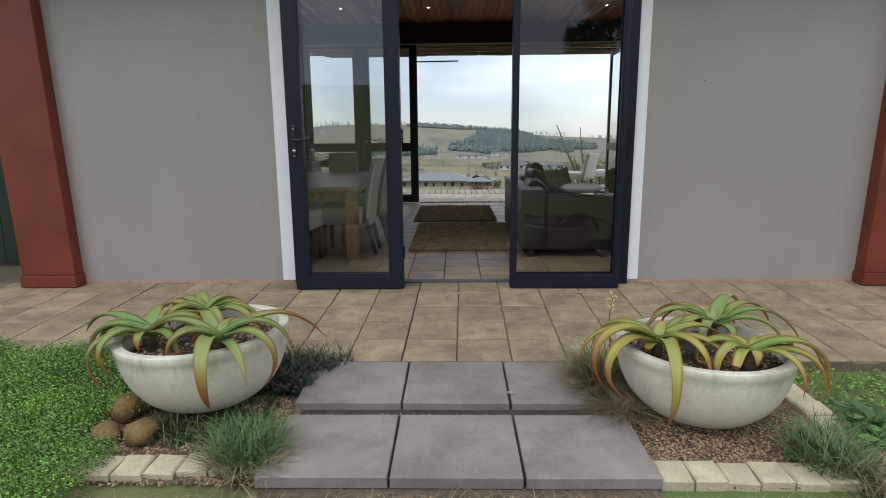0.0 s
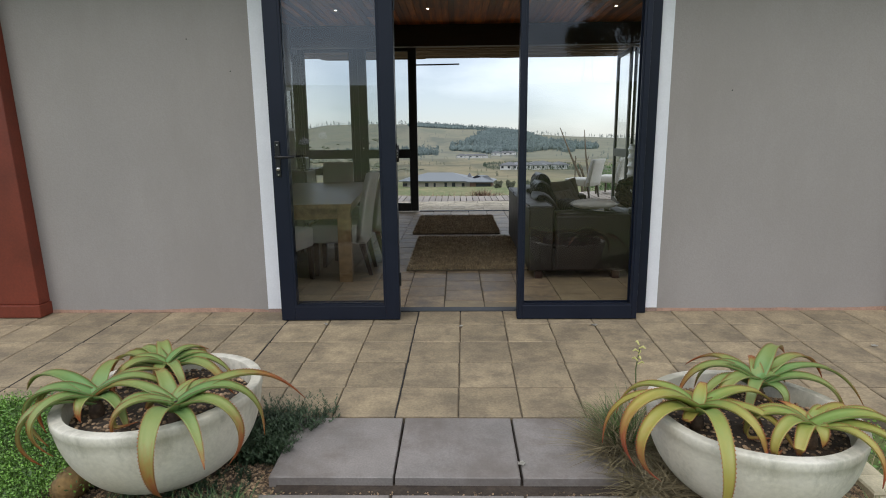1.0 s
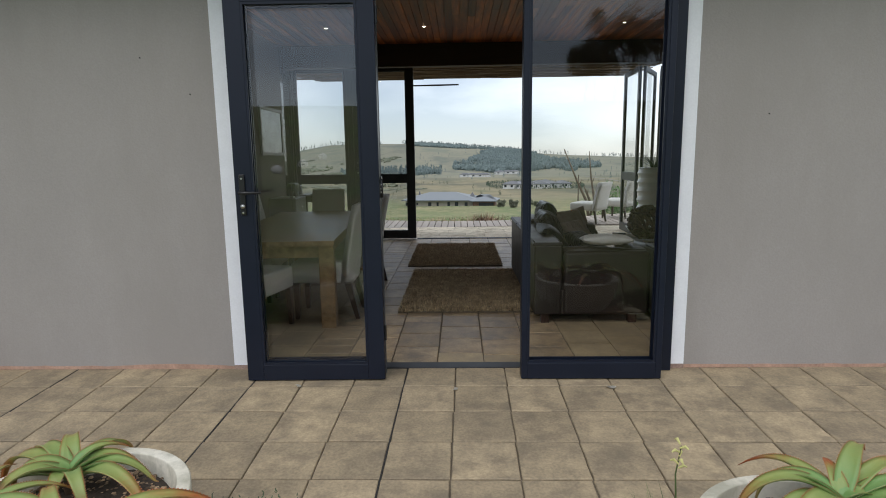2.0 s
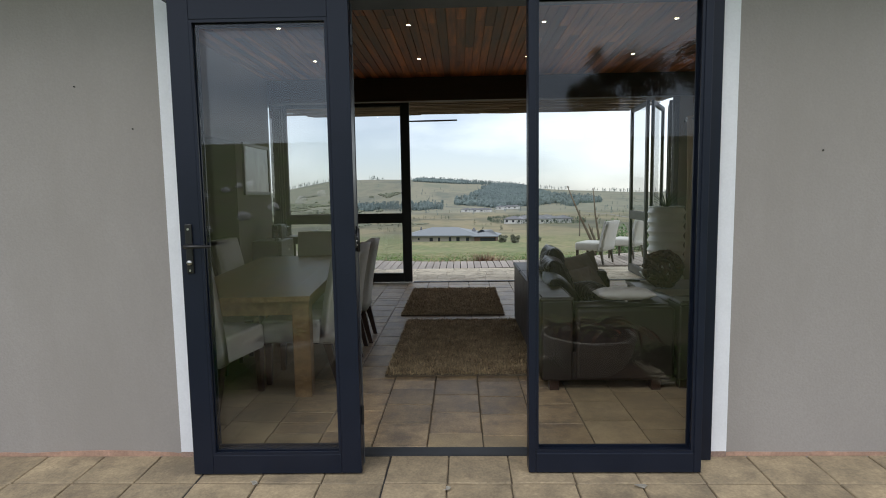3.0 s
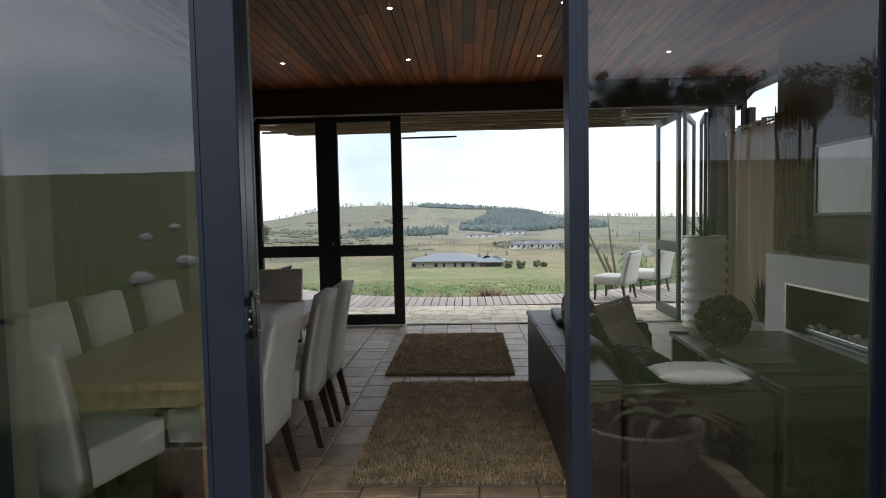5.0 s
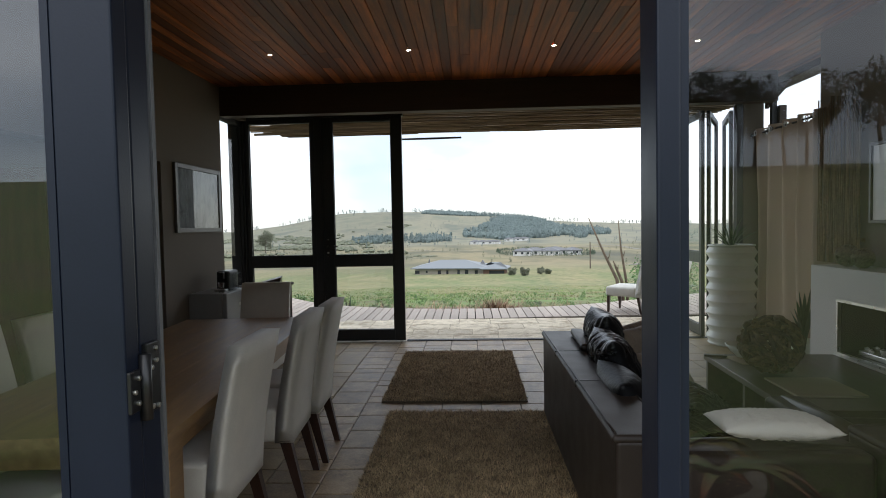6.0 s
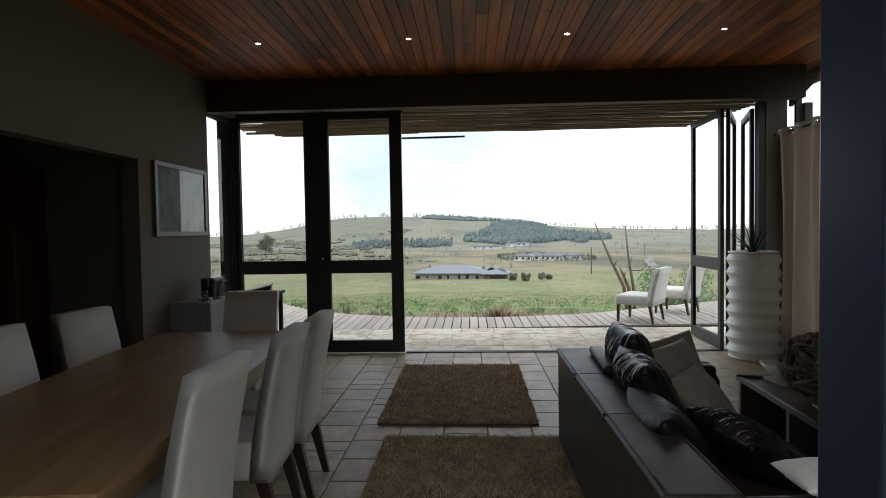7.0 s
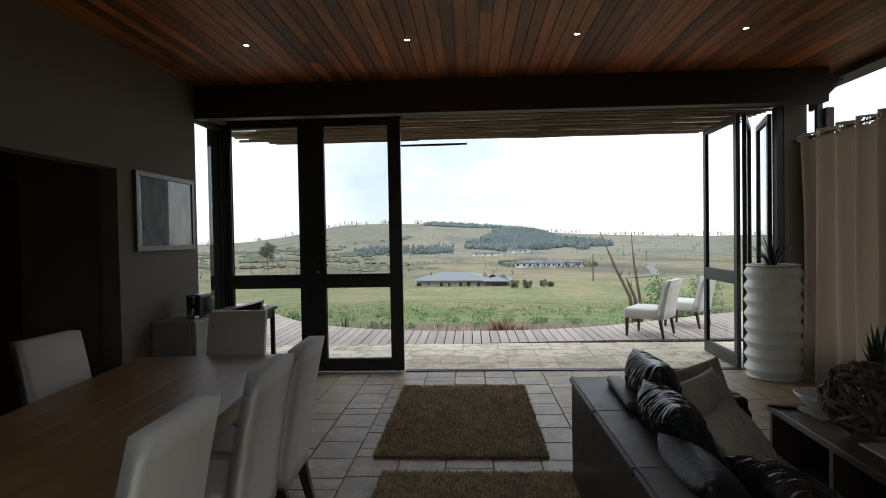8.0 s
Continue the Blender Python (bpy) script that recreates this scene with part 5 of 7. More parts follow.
def planter(m, label):
    t = thing("planter_bowl", label, "planter", m, group="planter bowls")
    bm = bmesh.new()
    R, H = BOWL_R, BOWL_H
    prof = [(0.0, 0.0), (0.12, 0.0)]
    for k in range(1, 17):
        z = (H - 0.045) * (k / 16) ** 1.6
        prof.append((bowl_radius(z), z))
    prof += [(R + 0.0015, H - 0.04), (R + 0.003, H - 0.006), (R - 0.0, H - 0.001), (R - 0.002, H), (R - 0.038, H + 0.001), (R - 0.041, H), (R - 0.043, H - 0.004), (R - 0.046, H - 0.06), (R - 0.075, H - 0.12)]
    lathe(bm, prof, 80)
    for v in bm.verts:
        v.co += Vector((v.co.x, v.co.y, 0)) * 0.006 * noise.noise(v.co * 6)
    part("bowl", bm, M_CONCRETE, t, smooth=True)
    bm = bmesh.new()
    rings = [(0.0, H - 0.045), (0.15, H - 0.05), (0.28, H - 0.06), (R - 0.05, H - 0.075)]
    lathe(bm, rings[::-1], 40)
    for v in bm.verts:
        v.co.z += 0.012 * noise.noise(v.co * 14)
    soil = part("soil", bm, M_SOIL, t, "dark gritty soil", smooth=True)
    rg = random.Random(17)
    bm = bmesh.new()
    for i in range(700):
        a, r = rg.uniform(0, 6.283), (R - 0.06) * rg.random() ** 0.5
        s = rg.uniform(0.004, 0.011)
        vs = bmesh.ops.create_icosphere(bm, subdivisions=1, radius=s)["verts"]
        for v in vs:
            v.co = Vector((v.co.x + r * math.cos(a), v.co.y + r * math.sin(a), v.co.z * 0.7 + H - 0.05 - 0.02 * (r / R) ** 2))
    tagged(part("grit", bm, M_GRAVEL, soil), kind="stuff")
    return t


def drape(p):
    """Keeps a leaf's centre line above the soil and rim and outside the wall of the bowl."""
    r = math.hypot(p.x, p.y)
    if r < BOWL_R - 0.06:
        p.z = max(p.z, BOWL_H - 0.035)
    elif r < BOWL_R + 0.012:
        p.z = max(p.z, BOWL_H + 0.016)
    else:
        least = bowl_radius(p.z) + 0.02
        if p.z < BOWL_H and r < least:
            p.x, p.y = p.x * least / r, p.y * least / r
        p.z = max(p.z, 0.03)
    return p


def leaf_path(base, heading, length, rise, fall, curl, n=26):
    """Centre line of an arching leaf that lies over the rim of the bowl."""
    pts, p, ang, head, over = [], base.copy(), rise, heading, False
    for i in range(n + 1):
        pts.append(p.copy())
        f = i / n
        q = p + Vector((math.cos(head) * math.cos(ang), math.sin(head) * math.cos(ang), math.sin(ang))) * length / n
        if math.hypot(p.x, p.y) > BOWL_R + 0.01:
            over = True
        if over and math.hypot(q.x, q.y) < bowl_radius(q.z) + 0.02 and q.z < BOWL_H + 0.02:
            k = (bowl_radius(q.z) + 0.02) / max(0.05, math.hypot(q.x, q.y))
            q.x, q.y = q.x * k, q.y * k
        p = drape(q)
        ang -= fall / n * (0.35 + 1.35 * math.sin(math.pi * min(1, f * 1.1)))
        head += curl / n * f
    for _ in range(3):
        pts = [pts[0]] + [pts[i] * 0.5 + (pts[i - 1] + pts[i + 1]) * 0.25 for i in range(1, n)] + [pts[-1]]
    return pts


def aloe_leaf(base, heading, length, width, rise, fall, curl):
    """A long channelled leaf that rises from the heart, arches over and hangs; its map runs from foot to tip."""
    n, uvs, rows = 26, {}, []
    pts = leaf_path(base, heading, length, rise, fall, curl)
    for _ in range(8):
        r, z = math.hypot(pts[-1].x, pts[-1].y), pts[-1].z
        if not (BOWL_R - 0.08 < r < BOWL_R + 0.08 and BOWL_H - 0.05 < z < BOWL_H + 0.05):
            break
        length *= 0.9
        pts = leaf_path(base, heading, length, rise, fall, curl)
    bm = bmesh.new()
    uvl = bm.loops.layers.uv.new("UVMap")
    for i, c in enumerate(pts):
        f = i / n
        d = (pts[min(n, i + 1)] - pts[max(0, i - 1)]).normalized()
        side = Vector((-math.sin(heading), math.cos(heading), 0))
        side = (side - d * side.dot(d)).normalized()
        up = d.cross(side)
        half = width / 2 * (0.8 + 0.25 * f / 0.2 if f < 0.2 else 1.05 * (1 - ((f - 0.2) / 0.8) ** 1.35)) + 0.0012
        thick = 0.015 * (1 - f) + 0.002
        row = []
        for k, (s, lift) in enumerate(((-1.0, 0.34), (-0.55, 0.09), (0.0, 0.0), (0.55, 0.09), (1.0, 0.34))):
            v = bm.verts.new(c + side * s * half + up * lift * half)
            uvs[v] = (f, k / 4)
            row.append(v)
        for k, (s, drop) in enumerate(((0.6, 0.5), (0.0, 1.0), (-0.6, 0.5))):
            v = bm.verts.new(c + side * s * half - up * thick * drop)
            uvs[v] = (f, 0.5 + 0.3 * s)
            row.append(v)
        rows.append(row)
    for a, b in zip(rows, rows[1:]):
        for k in range(8):
            bm.faces.new((a[k], b[k], b[(k + 1) % 8], a[(k + 1) % 8]))
    bm.faces.new(rows[0])
    bm.faces.new(rows[-1][::-1])
    # small red teeth along both margins
    for i in range(1, n - 2):
        for k, j in ((0, 1), (4, 3)):
            for g in (0.0, 0.5):
                a = rows[i][k].co.lerp(rows[i + 1][k].co, g)
                b = rows[i][k].co.lerp(rows[i + 1][k].co, g + 0.25)
                tip = a.lerp(b, 0.7) + (rows[i][k].co - rows[i][j].co).normalized() * 0.004
                vs = [bm.verts.new(w) for w in (a, b, tip)]
                for w in vs:
                    uvs[w] = (min(1, i / n + 0.3), 0.0)
                bm.faces.new(vs)
    for f in bm.faces:
        for lo in f.loops:
            lo[uvl].uv = uvs[lo.vert]
    for v in bm.verts:
        v.co -= Vector((base.x, base.y, BOWL_H - 0.05))
    return bm


def aloe(bowl, x, y, label, leaves, material, seed):
    """leaves: rows of (heading in degrees, length, rise, fall)."""
    rg = random.Random(seed)
    t = thing("aloe", label, "aloe plant", bowl @ Matrix.Translation((x, y, BOWL_H - 0.05)), group="aloes in the bowls")
    for k, (head_deg, length, rise, fall) in enumerate(leaves):
        a = radians(head_deg)
        base = Vector((x + 0.014 * math.cos(a), y + 0.014 * math.sin(a), BOWL_H + rg.uniform(0.0, 0.045)))
        bm = aloe_leaf(base, a, length * (1.07 if rise < 60 else 0.6), rg.uniform(0.05, 0.07) * (0.75 + 0.5 * length), radians(rise * 0.78), radians(fall * 1.05), rg.uniform(-0.9, 0.9))
        part("leaf", bm, material, t, smooth=True)
    bm = bmesh.new()
    tube(bm, [(0, 0, -0.03), (0, 0, 0.02), (0, 0, 0.09)], [0.026, 0.03, 0.016], 12)
    part("stem", bm, M_TWIG, t, smooth=True)
    return t


# the bowls lean a little
P1 = pose(-1.285, 2.57, -0.1, 0.5, -2.0, 0) @ Matrix.Diagonal((1.03, 1.03, 0.95, 1))
P2 = pose(1.175, 2.465, -0.12, 0.0, 0.5, 0) @ Matrix.Diagonal((1.0, 1.0, 0.9, 1))
planter(P1, "weathered white concrete bowl planter leaning in gravel")
planter(P2, "white concrete bowl planter on brown gravel")
aloe(P1, 0.16, -0.21, "green aloe with arching leaves in the concrete bowl",
     ((-82, 0.60, 48, 150), (-14, 0.52, 44, 140), (12, 0.48, 46, 110), (30, 0.56, 48, 80), (168, 0.56, 44, 70), (192, 0.42, 48, 150), (214, 0.40, 46, 140), (150, 0.26, 15, 70), (85, 0.3, 68, 50), (128, 0.40, 55, 70), (-45, 0.34, 20, 70), (60, 0.42, 50, 90)), M_ALOE, 1)
aloe(P1, -0.21, -0.12, "green aloe with browning tips over the bowl's rim",
     ((196, 0.46, 45, 140), (216, 0.48, 42, 135), (178, 0.40, 45, 120), (236, 0.42, 48, 140), (268, 0.34, 62, 130), (12, 0.38, 48, 90), (48, 0.34, 52, 70), (142, 0.42, 42, 85), (100, 0.34, 55, 60), (330, 0.34, 35, 100), (205, 0.34, 66, 80), (160, 0.5, 35, 60)), M_ALOE, 2)
aloe(P1, -0.07, 0.19, "small pale green aloe behind the larger ones",
     ((5, 0.48, 46, 85), (24, 0.44, 48, 80), (-18, 0.52, 44, 95), (165, 0.46, 46, 95), (188, 0.46, 50, 120), (205, 0.40, 50, 130), (120, 0.34, 55, 80), (75, 0.34, 50, 90), (-50, 0.36, 55, 120), (-85, 0.32, 60, 130), (230, 0.36, 55, 120), (145, 0.42, 40, 90), (45, 0.36, 60, 70)), M_ALOE, 3)
aloe(P2, -0.24, -0.06, "yellow-green aloe with red edges hanging over the rim",
     ((-97, 0.75, 50, 150), (176, 0.52, 52, 110), (196, 0.60, 50, 140), (212, 0.60, 48, 150), (228, 0.46, 52, 150), (-58, 0.44, 46, 105), (-34, 0.48, 38, 95), (8, 0.42, 50, 80), (60, 0.34, 60, 60), (118, 0.4, 50, 85), (105, 0.40, 62, 130), (150, 0.42, 48, 100), (-12, 0.3, 35, 80)), M_ALOE_Y, 4)
aloe(P2, 0.13, 0.2, "green aloe in the middle of the concrete bowl",
     ((176, 0.54, 56, 110), (160, 0.44, 58, 110), (198, 0.48, 52, 110), (212, 0.44, 50, 125), (25, 0.52, 54, 85), (2, 0.54, 48, 85), (-24, 0.5, 52, 115), (-62, 0.42, 60, 140), (238, 0.42, 46, 120), (80, 0.36, 64, 60), (50, 0.44, 54, 70), (-8, 0.4, 62, 90), (125, 0.38, 58, 80)), M_ALOE, 5)
aloe(P2, 0.12, -0.2, "yellow-green aloe with red tips near the bowl's rim",
     ((-10, 0.50, 46, 110), (10, 0.52, 46, 95), (-28, 0.46, 42, 110), (208, 0.40, 52, 150), (172, 0.44, 52, 160), (188, 0.38, 62, 130), (228, 0.34, 42, 140), (-92, 0.28, 66, 130), (100, 0.30, 66, 50), (45, 0.42, 48, 80), (140, 0.30, 50, 100), (-55, 0.36, 46, 110), (28, 0.44, 38, 80)), M_ALOE_Y, 6)
flower = thing("flower_stalk", "thin stalk with pale yellow flowers behind the bowl", "flower", GARDEN @ Matrix.Translation((0.78, 3.07, -0.06)))
bm = bmesh.new()
tube(bm, [(0, 0, 0), (0.01, 0, 0.2), (0.0, 0.01, 0.38), (0.01, 0, 0.5)], [0.004, 0.0035, 0.003, 0.002], 6)
part("stalk", bm, M_BLADE, flower)
M_PETAL = mat("pale_yellow_petal", (0.62, 0.58, 0.22), 0.6, 0.2, 9, 60, 0)
for i in range(7):
    bm = bmesh.new()
    a, z = i * 2.4, 0.41 + i * 0.016
    tube(bm, [(0.005, 0, z), (0.005 + 0.018 * math.cos(a), 0.018 * math.sin(a), z + 0.012), (0.005 + 0.03 * math.cos(a), 0.03 * math.sin(a), z + 0.004)], [0.003, 0.006, 0.003], 6)
    part("petal", bm, M_PETAL, flower)

# boulders beside the bowl
for x, y, r, s in ((-1.68, 2.42, 0.075, 1), (-1.52, 2.43, 0.085, 2.3), (-1.70, 2.64, 0.10, 4.2)):
    bm = bmesh.new()
    rock(bm, r * 0.88, s, 0.85)
    solo("boulder", bm, M_STONE, "rounded ochre boulder in the planting bed", "boulder", GARDEN @ Matrix.Translation((x, y, -0.06 + r * 0.72)), group="ochre boulders", smooth=True)

# gravel bed: fine stones over soil
rng = random.Random(40)
bed = thing("gravel_bed", "brown gravel bed round the planters", "gravel", GARDEN, kind="structure")
bm = bmesh.new()
for x0, x1 in ((-1.86, -0.85), (0.72, 1.68)):
    box(bm, x0, 2.12, -0.12, x1, 3.2, -0.052)
box(bm, -0.86, 1.75, -0.12, 0.74, 2.12, -0.055)
part("bed_soil", bm, M_BEDSOIL, bed)
bm = bmesh.new()
box(bm, -0.85, 2.122, -0.12, 0.72, 3.2, -0.04)
part("path_soil", bm, M_SOIL, bed, "dark soil between the slabs")
gv2, gf2 = [], []
unit = [(1, 0, 0), (-0.5, 0.87, 0), (-0.5, -0.87, 0), (0, 0, 0.8), (0.2, 0.1, -0.6)]
tri = [(0, 1, 3), (1, 2, 3), (2, 0, 3), (1, 0, 4), (2, 1, 4), (0, 2, 4)]
for k in range(24000):
    if k % 2:
        x, y = rng.uniform(0.72, 1.68), rng.uniform(2.1, 3.19)
    else:
        x, y = rng.uniform(-1.86, -0.84), rng.uniform(2.1, 3.19)
        if rng.random() < 0.35 and x < -1.1:
            continue
    s, a = rng.uniform(0.004, 0.0105), rng.uniform(0, 6.283)
    i = len(gv2)
    for ux, uy, uz in unit:
        gv2.append((x + s * (ux * math.cos(a) - uy * math.sin(a)), y + s * (ux * math.sin(a) + uy * math.cos(a)), -0.05 + s * uz * rng.uniform(0.6, 1.1)))
    gf2 += [tuple(i + q for q in f) for f in tri]
tagged(part("gravel", raw("gravel", gv2, gf2, M_GRAVEL), None, bed), kind="stuff")
gv2, gf2 = [], []
for k in range(420):
    x, y = (rng.uniform(-0.84, 0.72), rng.uniform(2.585, 2.64)) if k % 2 else (rng.uniform(-0.9, 0.8), rng.uniform(1.8, 2.02))
    s, a = rng.uniform(0.002, 0.007), rng.uniform(0, 6.283)
    i = len(gv2)
    for ux, uy, uz in unit:
        gv2.append((x + s * (ux * math.cos(a) - uy * math.sin(a)), y + s * (ux * math.sin(a) + uy * math.cos(a)), -0.03 + s * uz))
    gf2 += [tuple(i + q for q in f) for f in tri]
tagged(part("leaf_litter", raw("leaf_litter", gv2, gf2, M_GRAVEL), None, bed), kind="stuff")

# planting: low groundcover lawn, tufts, dry straw
def stuff(name, label, v, f, material, category="plants"):
    return tagged(new(name, raw(name, v, f, material)), label, category, kind="stuff")


def planted(name, label, v, f, material, category="plants"):
    """Greenery set out in the axes of the arrival garden."""
    ob = stuff(name, label, v, f, material, category)
    ob.matrix_world = GARDEN
    return ob


rng = random.Random(50)
cl = []
for _ in range(4200):
    x, y = rng.uniform(-3.6, -1.35), rng.uniform(1.7, 3.5)
    edge = -1.62 - 0.35 * max(0, 2.75 - y) * 0.2 + 0.1 * noise.noise((0, y * 3, 1))
    if y < 2.15:
        edge = -1.62
    if x > edge + 0.05 or (x > -1.8 and 2.3 < y < 2.6) or (y > 3.28 + 0.12 * noise.noise((x * 2, 0, 9)) + 0.12 * max(0, -2.0 - x)):
        continue
    h = 0.04 + 0.05 * (1 + noise.noise((x * 2.3, y * 2.3, 0)))
    cl.append((x, y, -0.06 + h, rng.uniform(0.05, 0.09)))
v, f = leaf_cloud(rng, cl, 0.0068, 60)
planted("groundcover", "dense green groundcover over the lawn edge", v, f, M_HERB, "groundcover")
cl = [(rng.uniform(1.76, 3.6), rng.uniform(1.6, 3.15), -0.045, rng.uniform(0.04, 0.07)) for _ in range(620)]
v, f = leaf_cloud(rng, cl, 0.012, 16)
planted("groundcover", "patchy green weeds on bare soil", v, f, M_HERB, "groundcover")
spots = [(rng.uniform(1.75, 3.8), rng.uniform(1.4, 3.17), -0.06) for _ in range(2600)]
v, f = blades(rng, spots, (0.03, 0.08), (0.002, 0.005), (0.6, 1.4))
planted("dry_grass", "short dry grass on the bare soil", v, f, M_DRYBLADE, "grass")
v, f = [], []
spots = [(rng.uniform(-1.6, 1.6), rng.uniform(1.75, 2.03), -0.055) for _ in range(2600)]
v, f = blades(rng, spots, (0.03, 0.09), (0.002, 0.004), (1.0, 1.8), 1.0)
planted("dry_grass", "dry straw litter along the slab edge", v, f, M_DRYBLADE, "grass")


def tuft(label, x, y, r, count, height, material, seed, lean=(0.3, 1.2), width=(0.005, 0.009)):
    rg = random.Random(seed)
    spots = []
    for _ in range(count):
        a, q = rg.uniform(0, 6.283), r * rg.random() ** 0.7
        spots.append((x + q * math.cos(a), y + q * math.sin(a), -0.06))
    v, f = blades(rg, spots, height, width, lean, 0.7, 4)
    ob = planted("grass_tuft", label, v, f, material, "grass")
    return ob


def sprigs(label, spots, height, material, seed, needle=0.013):
    """Low woody sprigs set with short needles."""
    rg = random.Random(seed)
    v, f = [], []
    for x, y in spots:
        a, h, l = rg.uniform(0, 6.283), rg.uniform(*height), rg.uniform(0.2, 1.0)
        for k in range(26):
            q = (k + 1) / 26
            c = Vector((x + math.cos(a) * l * h * q * q, y + math.sin(a) * l * h * q * q, -0.06 + h * q))
            b = rg.uniform(0, 6.283)
            d = Vector((math.cos(b) * 0.8, math.sin(b) * 0.8, 0.6)) * needle * (1.2 - 0.6 * q)
            s = Vector((-math.sin(b), math.cos(b), 0)) * 0.003
            i = len(v)
            v += [c - s, c + s, c + d + s * 0.5, c + d - s * 0.5]
            f.append((i, i + 1, i + 2, i + 3))
    planted("dark_herb", label, v, f, material, "herb")


tuft("blue-green grass tuft in the gravel", -0.99, 2.29, 0.15, 900, (0.12, 0.24), M_TUFT, 1)
tuft("dry seeding grass over the edging", -0.95, 2.2, 0.12, 240, (0.1, 0.2), M_DRYBLADE, 2, (0.7, 1.6))
tuft("blue-green grass tuft beside the bowl", 1.50, 2.26, 0.15, 700, (0.12, 0.24), M_TUFT, 3)
tuft("dry grass at the edge of the bed", 1.6, 2.15, 0.13, 260, (0.1, 0.2), M_DRYBLADE, 4, (0.7, 1.6))
tuft("dry grass spilling over the slab corner", 0.70, 2.92, 0.10, 1000, (0.12, 0.28), M_DRYBLADE, 5, (0.5, 1.5), (0.006, 0.011))
tuft("dry grass lying along the gravel beside the slabs", 0.76, 2.66, 0.09, 600, (0.1, 0.2), M_DRYBLADE, 15, (0.8, 1.8), (0.006, 0.010))
tuft("green grass behind the bowl", 0.72, 2.98, 0.09, 420, (0.18, 0.32), M_BLADE, 6, (0.3, 1.0), (0.006, 0.010))
tuft("thin grass under the bowl", -1.40, 2.46, 0.12, 140, (0.06, 0.13), M_TUFT, 7)
spots = []
while len(spots) < 520:
    x, y = rng.uniform(-1.12, -0.68), rng.uniform(2.84, 3.24)
    if x < -0.86 + 0.17 * max(0, (y - 2.98) / 0.22):
        spots.append((x, y))
sprigs("dark creeping herb at the slab corner", spots, (0.05, 0.15), M_ROSEMARY, 8, 0.02)
sprigs("dark creeping herb under the bowl", [(rng.uniform(-1.5, -0.98), rng.uniform(2.38, 2.8)) for _ in range(200)], (0.04, 0.09), M_ROSEMARY, 9)
v, f = leaf_cloud(rng, [(1.84 + rng.uniform(-0.12, 0.12), 2.42 + rng.uniform(-0.15, 0.15), 0.0 + rng.uniform(0, 0.07), 0.07) for _ in range(18)], 0.035, 16)
planted("broadleaf_weed", "broad-leaved green weed beside the edging", v, f, M_BUSH, "weed")

# ---- terrace: deck, chairs, pole canopy ----
def deck_edge(x):
    d = x - 0.2
    return 13.64 + 0.075 * d * d + 0.0033 * d ** 4 if x < 2.6 else 14.18 + 0.55 * (x - 2.6)


deck = thing("deck", "weathered timber deck with a curved edge", "deck", kind="structure")
rng = random.Random(60)
x = -6.0
while x < 6.4:
    w = 0.138
    y1 = min(deck_edge(x), 18)
    y2 = min(deck_edge(x + w), 18)
    bm = bmesh.new()
    dz = rng.uniform(-0.003, 0.002)
    a, b = 12.545 + 0.07 * x, 12.545 + 0.07 * (x + w)
    prism(bm, [(0.007, a, -0.03), (w - 0.007, b, -0.03), (w - 0.007, y2, -0.03), (0.007, y1, -0.03)], [(0.008, a, dz), (w - 0.008, b, dz), (w - 0.008, y2, dz), (0.008, y1, dz)])
    b = part("deck_board", bm, M_DECK, deck)
    b.location.x = x
    x += w
bm = bmesh.new()
for y in (13.0, 13.5):
    box(bm, -6, y - 0.03, -0.2, 6.4, y + 0.03, -0.031)
part("joist", bm, M_DARKJOINT, deck)


def slipper_chair(m, label):
    """An armless upholstered chair that faces +y, on dark legs."""
    c = thing("slipper_chair", label, "chair", m, group="terrace chairs")
    upholstered(part("seat", boxes((-0.27, -0.24, 0.27, 0.27, 0.3, 0.43), r=0.04), M_LINEN, c))
    bm = bmesh.new()
    rows = []
    for i in range(7):
        q = i / 6
        z, off = 0.27 + 0.58 * q, -0.12 * q ** 1.4
        w = 0.27 - 0.01 * q
        rows.append([bm.verts.new(p) for p in ((-w, -0.33 + off, z), (w, -0.33 + off, z), (w, -0.225 + off, z), (-w, -0.225 + off, z))])
    for a, b in zip(rows, rows[1:]):
        for k in range(4):
            bm.faces.new((a[k], a[(k + 1) % 4], b[(k + 1) % 4], b[k]))
    bm.faces.new(rows[0][::-1])
    bm.faces.new(rows[-1])
    bmesh.ops.bevel(bm, geom=[e for e in bm.edges if e.calc_face_angle(0) > 1.0], offset=0.025, segments=3, affect="EDGES", profile=0.5)
    upholstered(part("backrest", bm, M_LINEN, c))
    for x, y, dy in ((-0.23, 0.25, 0.01), (0.23, 0.25, 0.01), (-0.23, -0.27, -0.05), (0.23, -0.27, -0.05)):
        bm = bmesh.new()
        prism(bm, [(x - 0.015, y + dy - 0.015, 0), (x + 0.015, y + dy - 0.015, 0), (x + 0.015, y + dy + 0.015, 0), (x - 0.015, y + dy + 0.015, 0)],
              [(x - 0.024, y - 0.024, 0.272), (x + 0.024, y - 0.024, 0.272), (x + 0.024, y + 0.024, 0.272), (x - 0.024, y + 0.024, 0.272)])
        part("leg", bm, M_DARKWOOD, c, "dark wooden tapered leg")
    return c


slipper_chair(pose(2.78, 13.155, 0.001, 0, 0, 55.5) @ Matrix.Diagonal((1.17, 0.94, 1.0, 1)), "cream upholstered slipper chair with dark legs on the deck")
slipper_chair(pose(3.65, 14.0, 0.001, 0, 0, 52) @ Matrix.Diagonal((1.17, 0.94, 1.0, 1)), "second cream slipper chair further along the deck")

